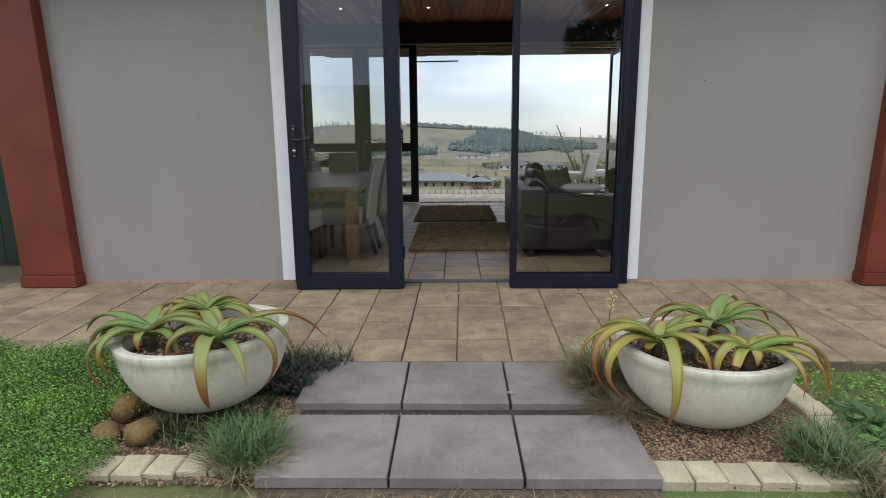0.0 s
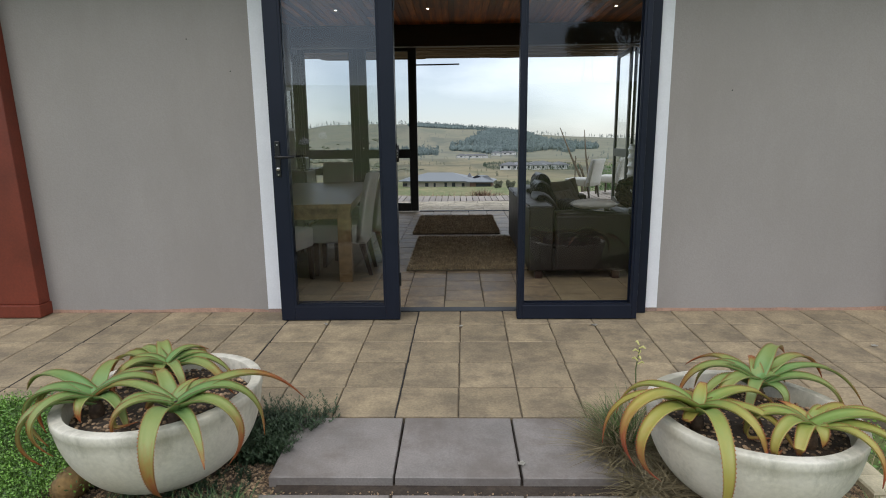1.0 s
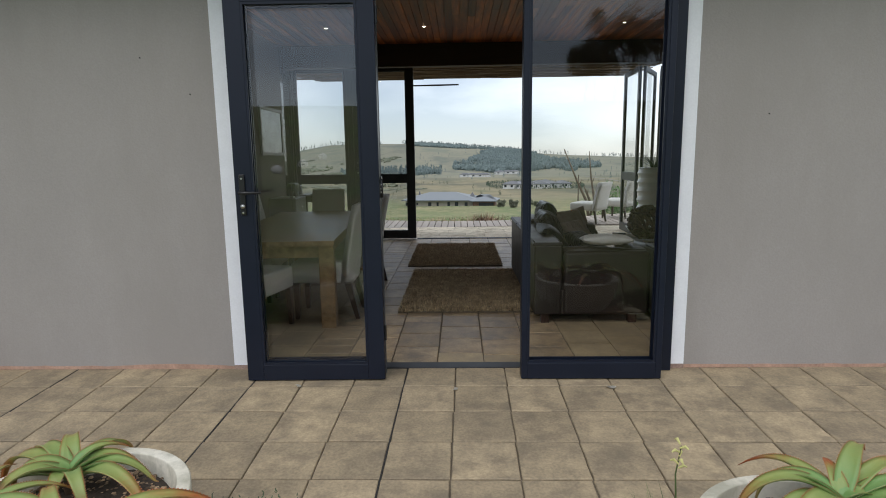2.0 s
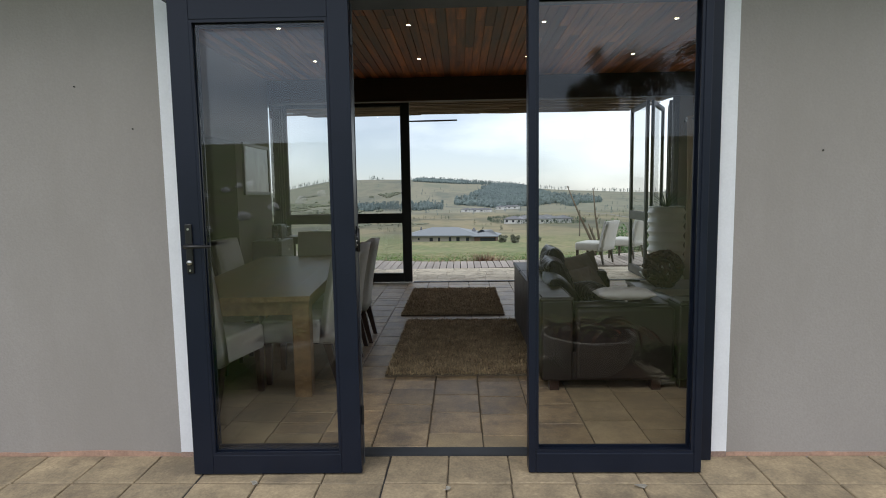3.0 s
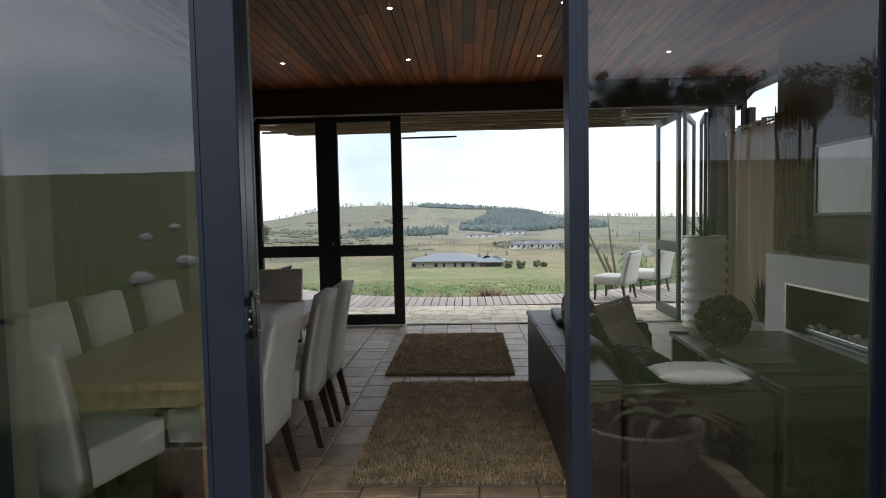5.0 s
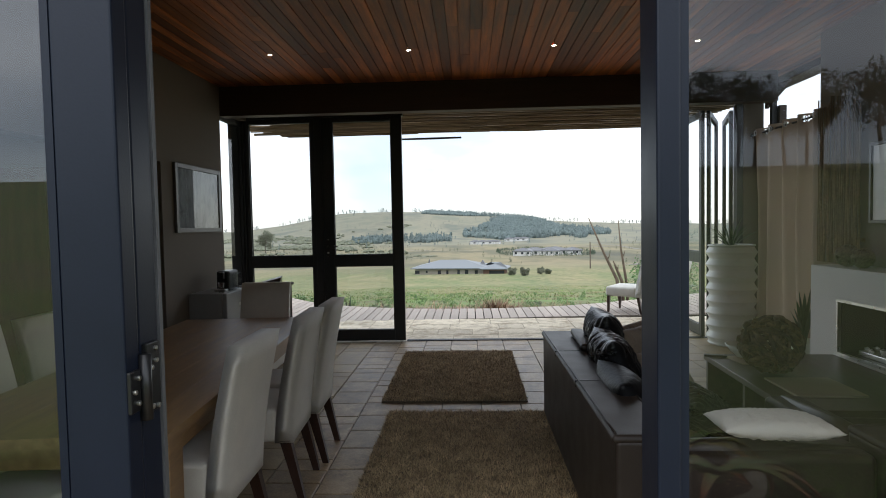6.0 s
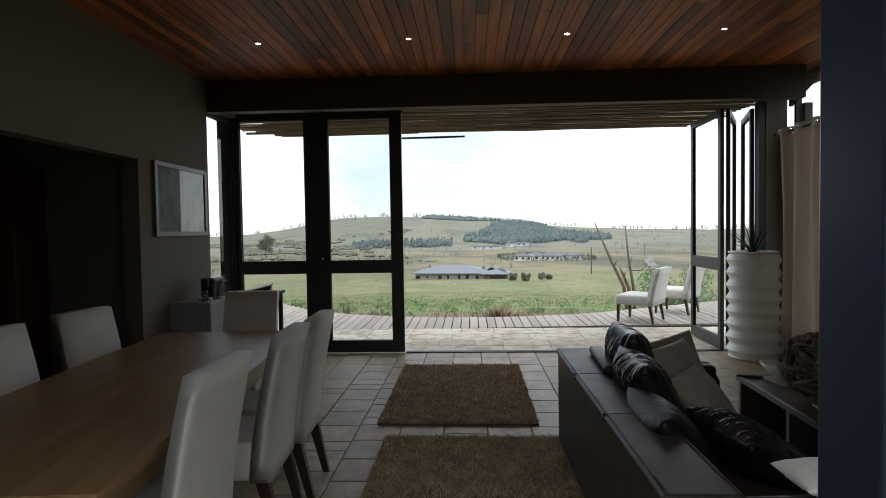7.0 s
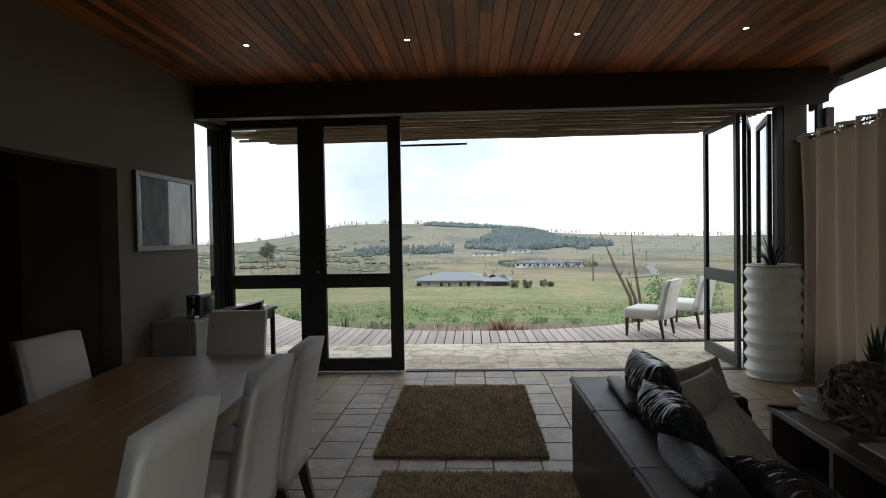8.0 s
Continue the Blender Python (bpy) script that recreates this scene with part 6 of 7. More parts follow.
canopy = thing("pole_canopy", "ragged canopy of brown split poles over the terrace", "canopy")
part("ledger", boxes((-0.68, 10.85, 3.02, 3.5, 10.88, 3.15), r=0.003), M_BEAM, canopy, "dark ledger board along the wall")
rng = random.Random(70)
for k in range(62):
    y = 10.9 + k * 0.0205
    if y > 12.16:
        break
    x0 = -2.95 + rng.uniform(-0.15, 0.35)
    x1 = 3.1 + (12.16 - y) * 0.55 + rng.uniform(-0.2, 0.12)
    xm = 0.1 + rng.uniform(-1.2, 1.2)
    for a, b in ((x0, xm), (xm - 0.05, x1)):
        bm = bmesh.new()
        z = 3.0 + rng.uniform(-0.012, 0.02) - 0.11 * (k / 62)
        n = 5
        tube(bm, [(a + (b - a) * i / n, y + rng.uniform(-0.007, 0.007), z + rng.uniform(-0.006, 0.006)) for i in range(n + 1)], [rng.uniform(0.009, 0.016) for _ in range(n + 1)], 6)
        part("pole", bm, M_BAMBOO, canopy, smooth=True)
for x, w in ((-2.3, 0.05), (0.25, 0.05), (2.6, 0.05)):
    bm = bmesh.new()
    tube(bm, [(x, 10.86, 3.05), (x, 12.2, 2.95)], 0.03, 10)
    part("bearer", bm, M_BEAM, canopy, smooth=True)
bm = bmesh.new()
tube(bm, [(-0.72, 10.93, 2.622), (-0.3, 10.94, 2.625), (0.05, 10.95, 2.63)], [0.012, 0.014, 0.012], 8)
part("loose_pole", bm, M_BEAM, canopy, "loose dark pole along the edge", smooth=True)

rng = random.Random(80)
for pts, r in ((((3.95, 18.0, -0.9), (3.82, 18.0, 0.05), (3.50, 18.0, 0.72), (3.13, 18.0, 1.6)), 0.05), (((4.12, 18.05, -0.9), (4.06, 18.05, 0.05), (3.93, 18.0, 0.78), (3.86, 18.0, 1.53)), 0.042), (((4.0, 18.02, -0.9), (3.95, 18.02, 0.0), (3.80, 18.0, 0.35), (3.73, 18.0, 0.52)), 0.05)):
    t = thing("dead_trunk", "bare leaning dead trunk beyond the deck", "dead tree")
    bm = bmesh.new()
    tube(bm, pts, [r, r * 0.85, r * 0.6, r * 0.25], 9)
    part("trunk", bm, M_DEADWOOD, t, smooth=True)
    for k in range(2):
        p = Vector(pts[1]).lerp(Vector(pts[2]), 0.35 + 0.4 * k)
        bm = bmesh.new()
        d = Vector((rng.uniform(-0.08, 0.08), rng.uniform(-0.05, 0.05), rng.uniform(0.06, 0.14)))
        tube(bm, [p, p + d * 0.6, p + d + Vector((0, 0, 0.05))], [r * 0.4, r * 0.3, r * 0.12], 6)
        part("stub", bm, M_DEADWOOD, t, smooth=True)


def bush(label, x, y, z, r, count, material, seed, leaf=0.03):
    rg = random.Random(seed)
    t = thing("bush", label, "bush", Matrix.Translation((x, y, z)))
    bm = bmesh.new()
    for k in range(6):
        a = rg.uniform(0, 6.283)
        tube(bm, [(0, 0, 0), (0.3 * r * math.cos(a), 0.3 * r * math.sin(a), r * 0.6), (0.7 * r * math.cos(a), 0.7 * r * math.sin(a), r * 1.3)], [0.02 * r, 0.015 * r, 0.006 * r], 5)
    part("stems", bm, M_BARK, t)
    v, f = leaf_cloud(rg, [(rg.uniform(-r, r) * 0.7, rg.uniform(-r, r) * 0.7, rg.uniform(0.3, 1.5) * r, 0.4 * r) for _ in range(14)], leaf, count // 14)
    part("foliage", raw("foliage", v, f, material), None, t)
    return t


bush("leafy green bush beyond the deck chairs", 4.55, 16.4, -0.75, 0.85, 3600, M_BUSH, 1, 0.04)
bush("low bush at the deck edge", -4.4, 18.4, -1.0, 0.4, 900, M_BUSH, 2, 0.035)
bush("small bush on the lawn", -2.1, 17.4, -0.9, 0.3, 600, M_SCRUB, 3, 0.03)
bush("small bush on the lawn", 2.7, 26.0, -2.0, 0.26, 300, M_SCRUB, 4, 0.05)
spiky("garden_agave", "spiky agave on the lawn behind the glazed panel", Matrix.Translation((-2.6, 16.2, -0.75)), 18, (0.5, 0.8), (0.03, 0.05), 12, 0.6)
rng = random.Random(90)
# a stump of dry flax leaves, and low dry litter along the deck's edge
for cx, cy, cnt, hh, sd in ((0.60, 14.15, 240, 0.62, 0.12), (0.9, 14.1, 120, 0.5, 0.2), (0.15, 14.0, 140, 0.46, 0.25), (-0.9, 14.1, 120, 0.48, 0.16), (1.7, 14.3, 70, 0.44, 0.2)):
    spots = [(cx + rng.gauss(0, sd), cy + rng.gauss(0, 0.08), -0.42) for _ in range(cnt)]
    v, f = blades(rng, spots, (hh * 0.7, hh), (0.025, 0.06), (0.2, 1.1), 0.3, 2)
    stuff("dry_tuft", "dry red-brown leaf tuft at the deck edge", v, f, M_DRYTUFT, "plants")
spots = []
for _ in range(5200):
    x = rng.uniform(-4, 4.5)
    if noise.noise((x * 1.1, 4.0, 2.0)) + 0.3 * noise.noise((x * 5, 1.0, 2.0)) < rng.uniform(-0.35, 0.25):
        continue
    y = deck_edge(x) + 0.03 + abs(rng.gauss(0, 0.7))
    spots.append((x, y, land(x, y) + 0.02))
v, f = blades(rng, spots, (0.25, 0.62), (0.012, 0.035), (0.4, 1.4), 0.7, 3)
stuff("dry_tuft", "brown dead stalks on bare soil below the deck", v, f, M_DRYTUFT, "plants")
near_green, near_dry = [], []
for _ in range(110000):
    y = 13.7 + 60 * rng.random() ** 2.2
    x = rng.uniform(-0.75, 0.75) * (y - 1)
    if y < deck_edge(max(-6, min(6, x))) + 0.3 + 1.5 * rng.random():
        continue
    q = noise.noise((x / 3.5, y / 5.0, 8)) + 0.35 * noise.noise((x / 0.9, y / 1.2, 3))
    bare = noise.noise((x / 3.0, y / 1.8, 21)) + 0.4 * noise.noise((x / 0.7, y / 0.6, 9))
    if y < 32 and bare > -0.3 + (y - 17.5) * 0.036 or rng.random() < 0.9 - (y - 17.5) * 0.1:
        continue
    (near_green if q > -0.12 else near_dry).append((x, y, land(x, y) - 0.02))
for label, spots, material in (("rough green grass below the deck", near_green, M_LAWN), ("straw-coloured grass below the deck", near_dry, M_DRYLAWN)):
    v, f = [], []
    for x, y, z in spots:
        k = min(3.0, max(1.0, (y - 4) / 12))
        i, a, h, w = len(v), rng.uniform(0, 6.283), rng.uniform(0.02, 0.085) * k ** 0.4 * max(0.35, 1 + 1.2 * noise.noise((x, y, 31))), rng.uniform(0.006, 0.013) * k
        l = rng.uniform(0.5, 2.2) * h
        v += [(x - w * math.sin(a), y + w * math.cos(a), z), (x + w * math.sin(a), y - w * math.cos(a), z), (x + l * math.cos(a), y + l * math.sin(a), z + h)]
        f.append((i, i + 1, i + 2))
    stuff("lawn_grass", label, v, f, material, "grass")
cl = []
for _ in range(190):
    y = rng.uniform(20, 42)
    x = rng.uniform(-0.7, 0.7) * (y - 2)
    cl.append((x, y, land(x, y) + 0.08, rng.uniform(0.12, 0.34)))
v, f = leaf_cloud(rng, cl, 0.04, 70)
stuff("broadleaf_weed", "green weeds scattered through the rough grass", v, f, M_BUSH, "weed")


# ---- far houses, trees, poles ----
def house(name, label, m, w, d, h, roof_h, wall_m, roof_m, windows, group="", over=0.6):
    """A long low house with a hipped roof, its front to -y; windows: (x, width, sill, height)."""
    t = thing(name, label, "house", m, group=group)
    part("wall", boxes((-w / 2, -d / 2, -1.5, w / 2, d / 2, h)), wall_m, t)
    bm = bmesh.new()
    ring = [(-w / 2 - over, -d / 2 - over), (w / 2 + over, -d / 2 - over), (w / 2 + over, d / 2 + over), (-w / 2 - over, d / 2 + over)]
    k = d / 2
    a = [bm.verts.new((x, y, h)) for x, y in ring]
    a2 = [bm.verts.new((x, y, h + 0.2)) for x, y in ring]
    r1, r2 = bm.verts.new((-w / 2 + k, 0, h + roof_h)), bm.verts.new((w / 2 - k, 0, h + roof_h))
    bm.faces.new(a[::-1])
    for i in range(4):
        bm.faces.new((a[i], a[(i + 1) % 4], a2[(i + 1) % 4], a2[i]))
    bm.faces.new((a2[0], a2[1], r2, r1))
    bm.faces.new((a2[1], a2[2], r2))
    bm.faces.new((a2[2], a2[3], r1, r2))
    bm.faces.new((a2[3], a2[0], r1))
    part("roof", bm, roof_m, t)
    for x, ww, sill, wh in windows:
        win = part("window", boxes((x - ww / 2, -d / 2 - 0.05, sill, x + ww / 2, -d / 2 - 0.01, sill + wh)), wall_m, t)
        part("pane", boxes((x - ww / 2 + 0.08, -d / 2 - 0.07, sill + 0.08, x + ww / 2 - 0.08, -d / 2 - 0.051, sill + wh - 0.08)), M_WINDOW, win)
    return t


hz = land(-0.6, 150)
h1 = house("house", "long pale house with a blue-grey metal roof in the valley", pose(-4.2, 150, hz - 0.2, 0, 0, -7), 17.5, 11, 1.8, 1.9, M_HOUSEWALL, M_METALROOF, [(-8.2, 1.3, 0.5, 0.9), (-5.8, 0.6, 0.7, 0.7), (-2.6, 1.0, 0.4, 1.1), (-0.6, 0.7, 0.3, 1.2), (2.2, 0.8, -0.1, 1.7), (4.2, 1.0, -0.1, 1.7), (6.6, 0.9, 0.3, 1.2), (8.6, 0.7, 0.3, 1.2)], over=1.0)
for x, y, s in ((-6.6, 2.2, 0.3), (7.6, 0.6, 0.62)):
    bm = bmesh.new()
    prism(bm, [(x - s, y - s, 2.6), (x + s, y - s, 2.6), (x + s, y + s, 2.6), (x - s, y + s, 2.6)], [(x - 0.1, y - 0.1, 3.5 if s > 0.6 else 3.7), (x + 0.1, y - 0.1, 3.5 if s > 0.6 else 3.7), (x + 0.1, y + 0.1, 3.5 if s > 0.6 else 3.7), (x - 0.1, y + 0.1, 3.5 if s > 0.6 else 3.7)])
    part("roof_cowl", bm, M_DARKROOF, h1)
house("house", "brown garage wing with a metal roof beside the house", pose(6.5, 146.0, hz - 0.2, 0, 0, -7), 5.4, 8.0, 1.7, 1.5, M_GARAGE, M_METALROOF, [(0.6, 3.8, -0.2, 1.7)], over=0.8)
rng = random.Random(100)
for i, (dx, dy, w, d) in enumerate(((-18, -4, 15, 8), (-4, 2, 13, 9), (9, -6, 12, 8), (22, 4, 14, 8), (2, 20, 16, 8), (34, 0, 10, 7), (-12, 16, 12, 8), (18, 20, 13, 8), (28, 26, 12, 8), (40, 14, 10, 7))):
    x, y = 44 + dx * 0.62, 362 + dy * 2.0
    house("house", "distant white house with a charcoal roof", pose(x, y, land(x, y) + 0.5, 0, 0, rng.uniform(-25, 25)), w * 0.72, d, 2.2, 1.7, M_FARWALL, M_DARKROOF, [(-w / 4 + w / 4 * j + rng.uniform(-0.4, 0.4), rng.uniform(1.0, 1.8), 0.4, 1.5) for j in range(3)], "far hamlet")
for x, y in ((8, 752), (17, 743), (26, 748), (34, 758), (58, 835), (70, 842), (80, 848)):
    house("house", "tiny far-off white house on the valley floor", pose(x, y, land(x, y) + 0.5, 0, 0, rng.uniform(-30, 30)), 13, 8, 3, 2, M_FARWALL, M_DARKROOF, [(0, 3, 0.8, 1.5)], "far houses")
for x, y, hgt in ((34.4, 168, 7.6), (140, 470, 9)):
    pl = thing("utility_pole", "dark wooden utility pole on the slope", "pole", Matrix.Translation((x, y, land(x, y))), group="utility poles")
    bm = bmesh.new()
    tube(bm, [(0, 0, -0.5), (0, 0, hgt)], [0.2, 0.14], 8)
    part("post", bm, M_BARK, pl)


def gum_tree(label, x, y, h, seed, leaf=0.3, n=1500, material=None):
    """A tapered trunk, forking limbs and a loose uneven crown."""
    rg = random.Random(seed)
    t = thing("tree", label, "tree", Matrix.Translation((x, y, land(x, y))), group="trees")
    bm = bmesh.new()
    tube(bm, [(0, 0, -0.5), (0.05 * h * rg.uniform(-1, 1), 0, h * 0.35), (0.06 * h * rg.uniform(-1, 1), 0, h * 0.75)], [h * 0.022, h * 0.016, h * 0.008], 8)
    clumps = []
    for k in range(11):
        a, z0 = rg.uniform(0, 6.283), h * rg.uniform(0.32, 0.7)
        l = h * rg.uniform(0.12, 0.3)
        e = Vector((math.cos(a) * l, math.sin(a) * l, z0 + l * rg.uniform(0.5, 1.3)))
        tube(bm, [(0, 0, z0), e * 0.5 + Vector((0, 0, z0 * 0.5)), e], [h * 0.008, h * 0.005, h * 0.002], 5)
        clumps += [(e.x + rg.gauss(0, 0.05) * h, e.y + rg.gauss(0, 0.05) * h, min(h, e.z + rg.gauss(0.02, 0.06) * h), h * rg.uniform(0.07, 0.16)) for _ in range(4)]
    part("trunk", bm, M_BARK, t)
    v, f = leaf_cloud(rg, clumps, leaf, n // len(clumps))
    part("crown", raw("crown", v, f, material or M_GUM), None, t)


gum_tree("lone slender tree on the far slope", -172, 480, 22, 1, 0.5, 2600, M_SCRUB)
bush("shrub beside the valley house", 9.6, 131, land(9.6, 131), 0.95, 1200, M_SCRUB, 11, 0.2)
bush("rounded shrub beside the valley house", 12.0, 127, land(12.0, 127), 1.0, 1200, M_SCRUB, 12, 0.2)
bush("low shrub in the meadow", 16.2, 134, land(16.2, 134), 0.9, 900, M_SCRUB, 13, 0.22)
bush("low shrub in the meadow", 18.0, 135, land(18, 135), 0.7, 900, M_SCRUB, 14, 0.22)
for k, (x, y, top) in enumerate(((18.4, -78.7, 17.6), (20.0, -78.3, 18.0), (22.4, -77.8, 20.6), (24.4, -77.2, 20.8), (28.0, -76.1, 20.5), (33.4, -74.1, 20.4), (36.0, -73.1, 20.8), (37.8, -72.2, 20.2), (41.0, -70.7, 19.0), (43.0, -69.6, 18.4), (44.5, -69.0, 19.4), (50, -66, 20), (57, -63, 19))):
    gum_tree("tall gum tree on the rise behind the arrival side", x, y, top - land(x, y), 20 + k, 0.2, 2600)


def far_woods(name, label, spots, material, seed, fine=1.0):
    """Many far trees in one mesh: each a tapering column of small ragged tufts."""
    rg = random.Random(seed)
    v, f = [], []
    for x, y, h in spots:
        z = land(x, y)
        w = h * rg.uniform(0.14, 0.26)
        n = int(26 * fine)
        for k in range(n):
            q = rg.random() ** 0.8
            rr = w * (1.15 - 0.85 * q) * rg.random() ** 0.5
            a = rg.uniform(0, 6.283)
            c = Vector((x + rr * math.cos(a), y + rr * math.sin(a), z + h * (0.06 + 0.94 * q)))
            u = Vector((rg.gauss(0, 1), rg.gauss(0, 0.5), rg.gauss(0, 0.6))).normalized()
            p = u.orthogonal().normalized()
            s = h * rg.uniform(0.05, 0.13)
            i = len(v)
            v += [c - u * s, c - p * s * 0.6, c + u * s, c + p * s * 0.6]
            f.append((i, i + 1, i + 2, i + 3))
    stuff(name, label, v, f, material, "woods")


def canopy_of_woods(name, label, a0, a1, r0, r1, height, cut_at, material, seed, cell=6.5, inside=None):
    """Closed tree tops seen from afar: a bumpy roof of foliage over the ground, with gaps, between two bearings and two distances."""
    v, f = [], []
    r = r0
    while r < r1:
        n = int((a1 - a0) * r / cell)
        for i in range(n):
            a = a0 + (a1 - a0) * i / n
            q = noise.noise((a * 13, r / 130, seed)) + 0.5 * noise.noise((a * 60, r / 40, seed))
            edge = min(1.0, 5 * min((a - a0) / (a1 - a0), (a1 - a) / (a1 - a0), (r - r0) / (r1 - r0), (r1 - r) / (r1 - r0)))
            if inside:
                edge = min(1.0, inside(a, r))
            if rng.random() > (q - cut_at - 0.45 * (1 - edge)) * 2.4:
                continue
            x, y = math.sin(a) * r + rng.uniform(-2, 2), 4 + math.cos(a) * r + rng.uniform(-2, 2)
            z, h, w = land(x, y), height * rng.uniform(0.6, 1.25), cell * rng.uniform(0.6, 1.0)
            k, turn = len(v), rng.uniform(0, 1)
            for lift, share in ((0.0, 0.8), (0.45, 1.0), (0.8, 0.62)):
                for s in range(5):
                    b = 6.283 * (s + turn) / 5
                    d = share * w * rng.uniform(0.75, 1.2)
                    v.append((x + d * math.cos(b), y + d * math.sin(b), z + h * lift * rng.uniform(0.85, 1.15)))
            v.append((x, y, z + h))
            for t in range(2):
                for s in range(5):
                    f.append((k + 5 * t + s, k + 5 * t + (s + 1) % 5, k + 5 * t + 5 + (s + 1) % 5, k + 5 * t + 5 + s))
            for s in range(5):
                f.append((k + 10 + s, k + 10 + (s + 1) % 5, k + 15))
        r += cell * 1.3
    stuff(name, label, v, f, material, "woods")


def valley_wood(a, r):
    """How deep a place lies inside the wide wood across the valley; negative outside."""
    lo = np.interp(a, (-0.01, 0.03, 0.06, 0.12, 0.16, 0.215, 0.24), (1080, 1000, 890, 870, 980, 1060, 1150))
    hi = np.interp(a, (-0.01, 0.03, 0.06, 0.12, 0.16, 0.215, 0.24), (1100, 1330, 1620, 1640, 1380, 1270, 1150))
    return float(min(r - lo, hi - r)) / 60 + 1.3 * noise.noise((a * 30, r / 90, 2))


rng = random.Random(108)
canopy_of_woods("far_woods", "closed haze-paled blue-green woods across the valley", -0.01, 0.24, 850, 1650, 9, -0.55, M_FOREST, 2, 4.6, valley_wood)
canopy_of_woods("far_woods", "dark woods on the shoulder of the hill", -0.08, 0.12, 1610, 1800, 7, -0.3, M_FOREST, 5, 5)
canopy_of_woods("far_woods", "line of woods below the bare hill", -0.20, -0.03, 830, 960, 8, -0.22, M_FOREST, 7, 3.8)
canopy_of_woods("scrub", "olive scrub on the far side of the valley", -0.7, -0.1, 420, 1300, 2.6, -0.02, M_SCRUB, 9, 4.2)
canopy_of_woods("scrub", "dark reeds along the valley floor", -0.3, 0.02, 330, 480, 0.8, 0.05, M_SCRUB, 12, 3)
rng = random.Random(110)
spots = []
for _ in range(19000):
    a = rng.uniform(-0.55, 0.75)
    r = rng.uniform(600, 1780)
    dens = 0.0
    if -0.01 < a < 0.24 and valley_wood(a, r) > 0.2:
        dens = 1.5
    if -0.19 < a < -0.03 and 830 < r < 960:
        dens = 0.95
    if -0.07 < a < 0.11 and r > 1640 - 900 * max(0, a):
        dens = 1.4
    dens *= 0.35 + 1.1 * max(0, 0.32 + noise.noise((a * 12, r / 150, 0)))
    if rng.random() < max(dens, 0.018):
        spots.append((math.sin(a) * r, 4 + math.cos(a) * r, rng.uniform(6, 13) if dens > 0.3 else rng.uniform(3, 7)))
far_woods("far_woods", "haze-paled blue-green gum and pine woods across the valley", spots, M_FOREST, 1)
spots = []
for _ in range(800):
    a, r = rng.uniform(-0.75, 0.8), rng.uniform(1650, 1900)
    if noise.noise((a * 22, 0, 3)) > -0.1:
        spots.append((math.sin(a) * r, 4 + math.cos(a) * r, rng.uniform(5, 13)))
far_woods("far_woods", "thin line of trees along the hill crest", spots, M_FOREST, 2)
spots = []
for _ in range(2600):
    a, r = rng.uniform(-0.8, 0.8), 180 + 520 * rng.random() ** 0.7
    if (a < -0.1 and noise.noise((a * 14, r / 70, 5)) > -0.12 and r > 230) or noise.noise((a * 9, r / 90, 5)) > 0.42:
        spots.append((math.sin(a) * r, 4 + math.cos(a) * r, rng.uniform(1.0, 3.6)))
far_woods("scrub", "scattered scrub on the dry veld", spots, M_SCRUB, 3, 0.8)
spots = []
for i in range(420):
    q = i / 420 * 2 * math.pi
    x, y = 53 + 32 * math.cos(q) + rng.uniform(-1, 1), 428 + 100 * math.sin(q) + rng.uniform(-1, 1)
    spots.append((x, y, rng.uniform(1.2, 2.6)))
for i in range(60):
    spots.append((50 + rng.uniform(-24, 26), 400 + rng.uniform(-50, 90), rng.uniform(1.5, 3.2)))
far_woods("hedge", "dark hedge round the far hamlet", spots, M_GUM, 4)


def ribbon(name, label, pts, width, material, lift=0.25):
    """A track draped over the ground along plan points."""
    v, f = [], []
    p = [Vector((*q, 0)) for q in pts]
    fine = []
    for i in range(len(p) - 1):
        a, b, c, d = p[max(0, i - 1)], p[i], p[i + 1], p[min(len(p) - 1, i + 2)]
        for s in range(12):
            t = s / 12
            fine.append(0.5 * ((2 * b) + (c - a) * t + (2 * a - 5 * b + 4 * c - d) * t * t + (3 * b - a - 3 * c + d) * t ** 3))
    for i, q in enumerate(fine):
        e = (fine[min(i + 1, len(fine) - 1)] - fine[max(i - 1, 0)]).normalized()
        s = Vector((-e.y, e.x, 0)) * width / 2
        for w in (q - s, q + s):
            v.append((w.x, w.y, land(w.x, w.y) + lift))
        if i:
            f.append((2 * i - 2, 2 * i, 2 * i + 1, 2 * i - 1))
    tagged(new(name, raw(name, v, f, material)), label, "road", kind="structure")


M_TRACK = mat("pale_gravel_track", (0.19, 0.18, 0.155), 0.9, 0.2, 0.1, 1, 0.0)
ribbon("road_1", "grey gravel road curving over the slope", [(56, 205), (78, 252), (99, 327), (126, 410), (141, 487), (150, 600), (148, 690)], 4.2, M_TRACK)
ribbon("road_2", "pale gravel road along the valley floor", [(-60, 560), (-20, 520), (20, 500), (70, 520), (140, 560)], 6, M_TRACK, 0.5)

# whitewashed stones along the drive behind the arrival side
for k, (x, y) in enumerate(((-6.9, -7.0), (-6.95, -9.4), (-6.96, -12.8), (-6.75, -15.7), (-6.3, -18.4), (-11.5, -16), (-11.9, -19.2), (-11.5, -20.8), (-12, -24.7), (-12.9, -29.3), (-13.4, -33.4), (-6.1, -22), (-12.9, -31.5))):
    bm = bmesh.new()
    rock(bm, 0.24, k * 1.7, 0.75, (0, 0, 0), 2)
    solo("white_stone", bm, M_WHITESTONE, "whitewashed stone marking the edge of the drive", "stone", Matrix.Translation((x, y, land(x, y) + 0.13)), group="white drive stones")


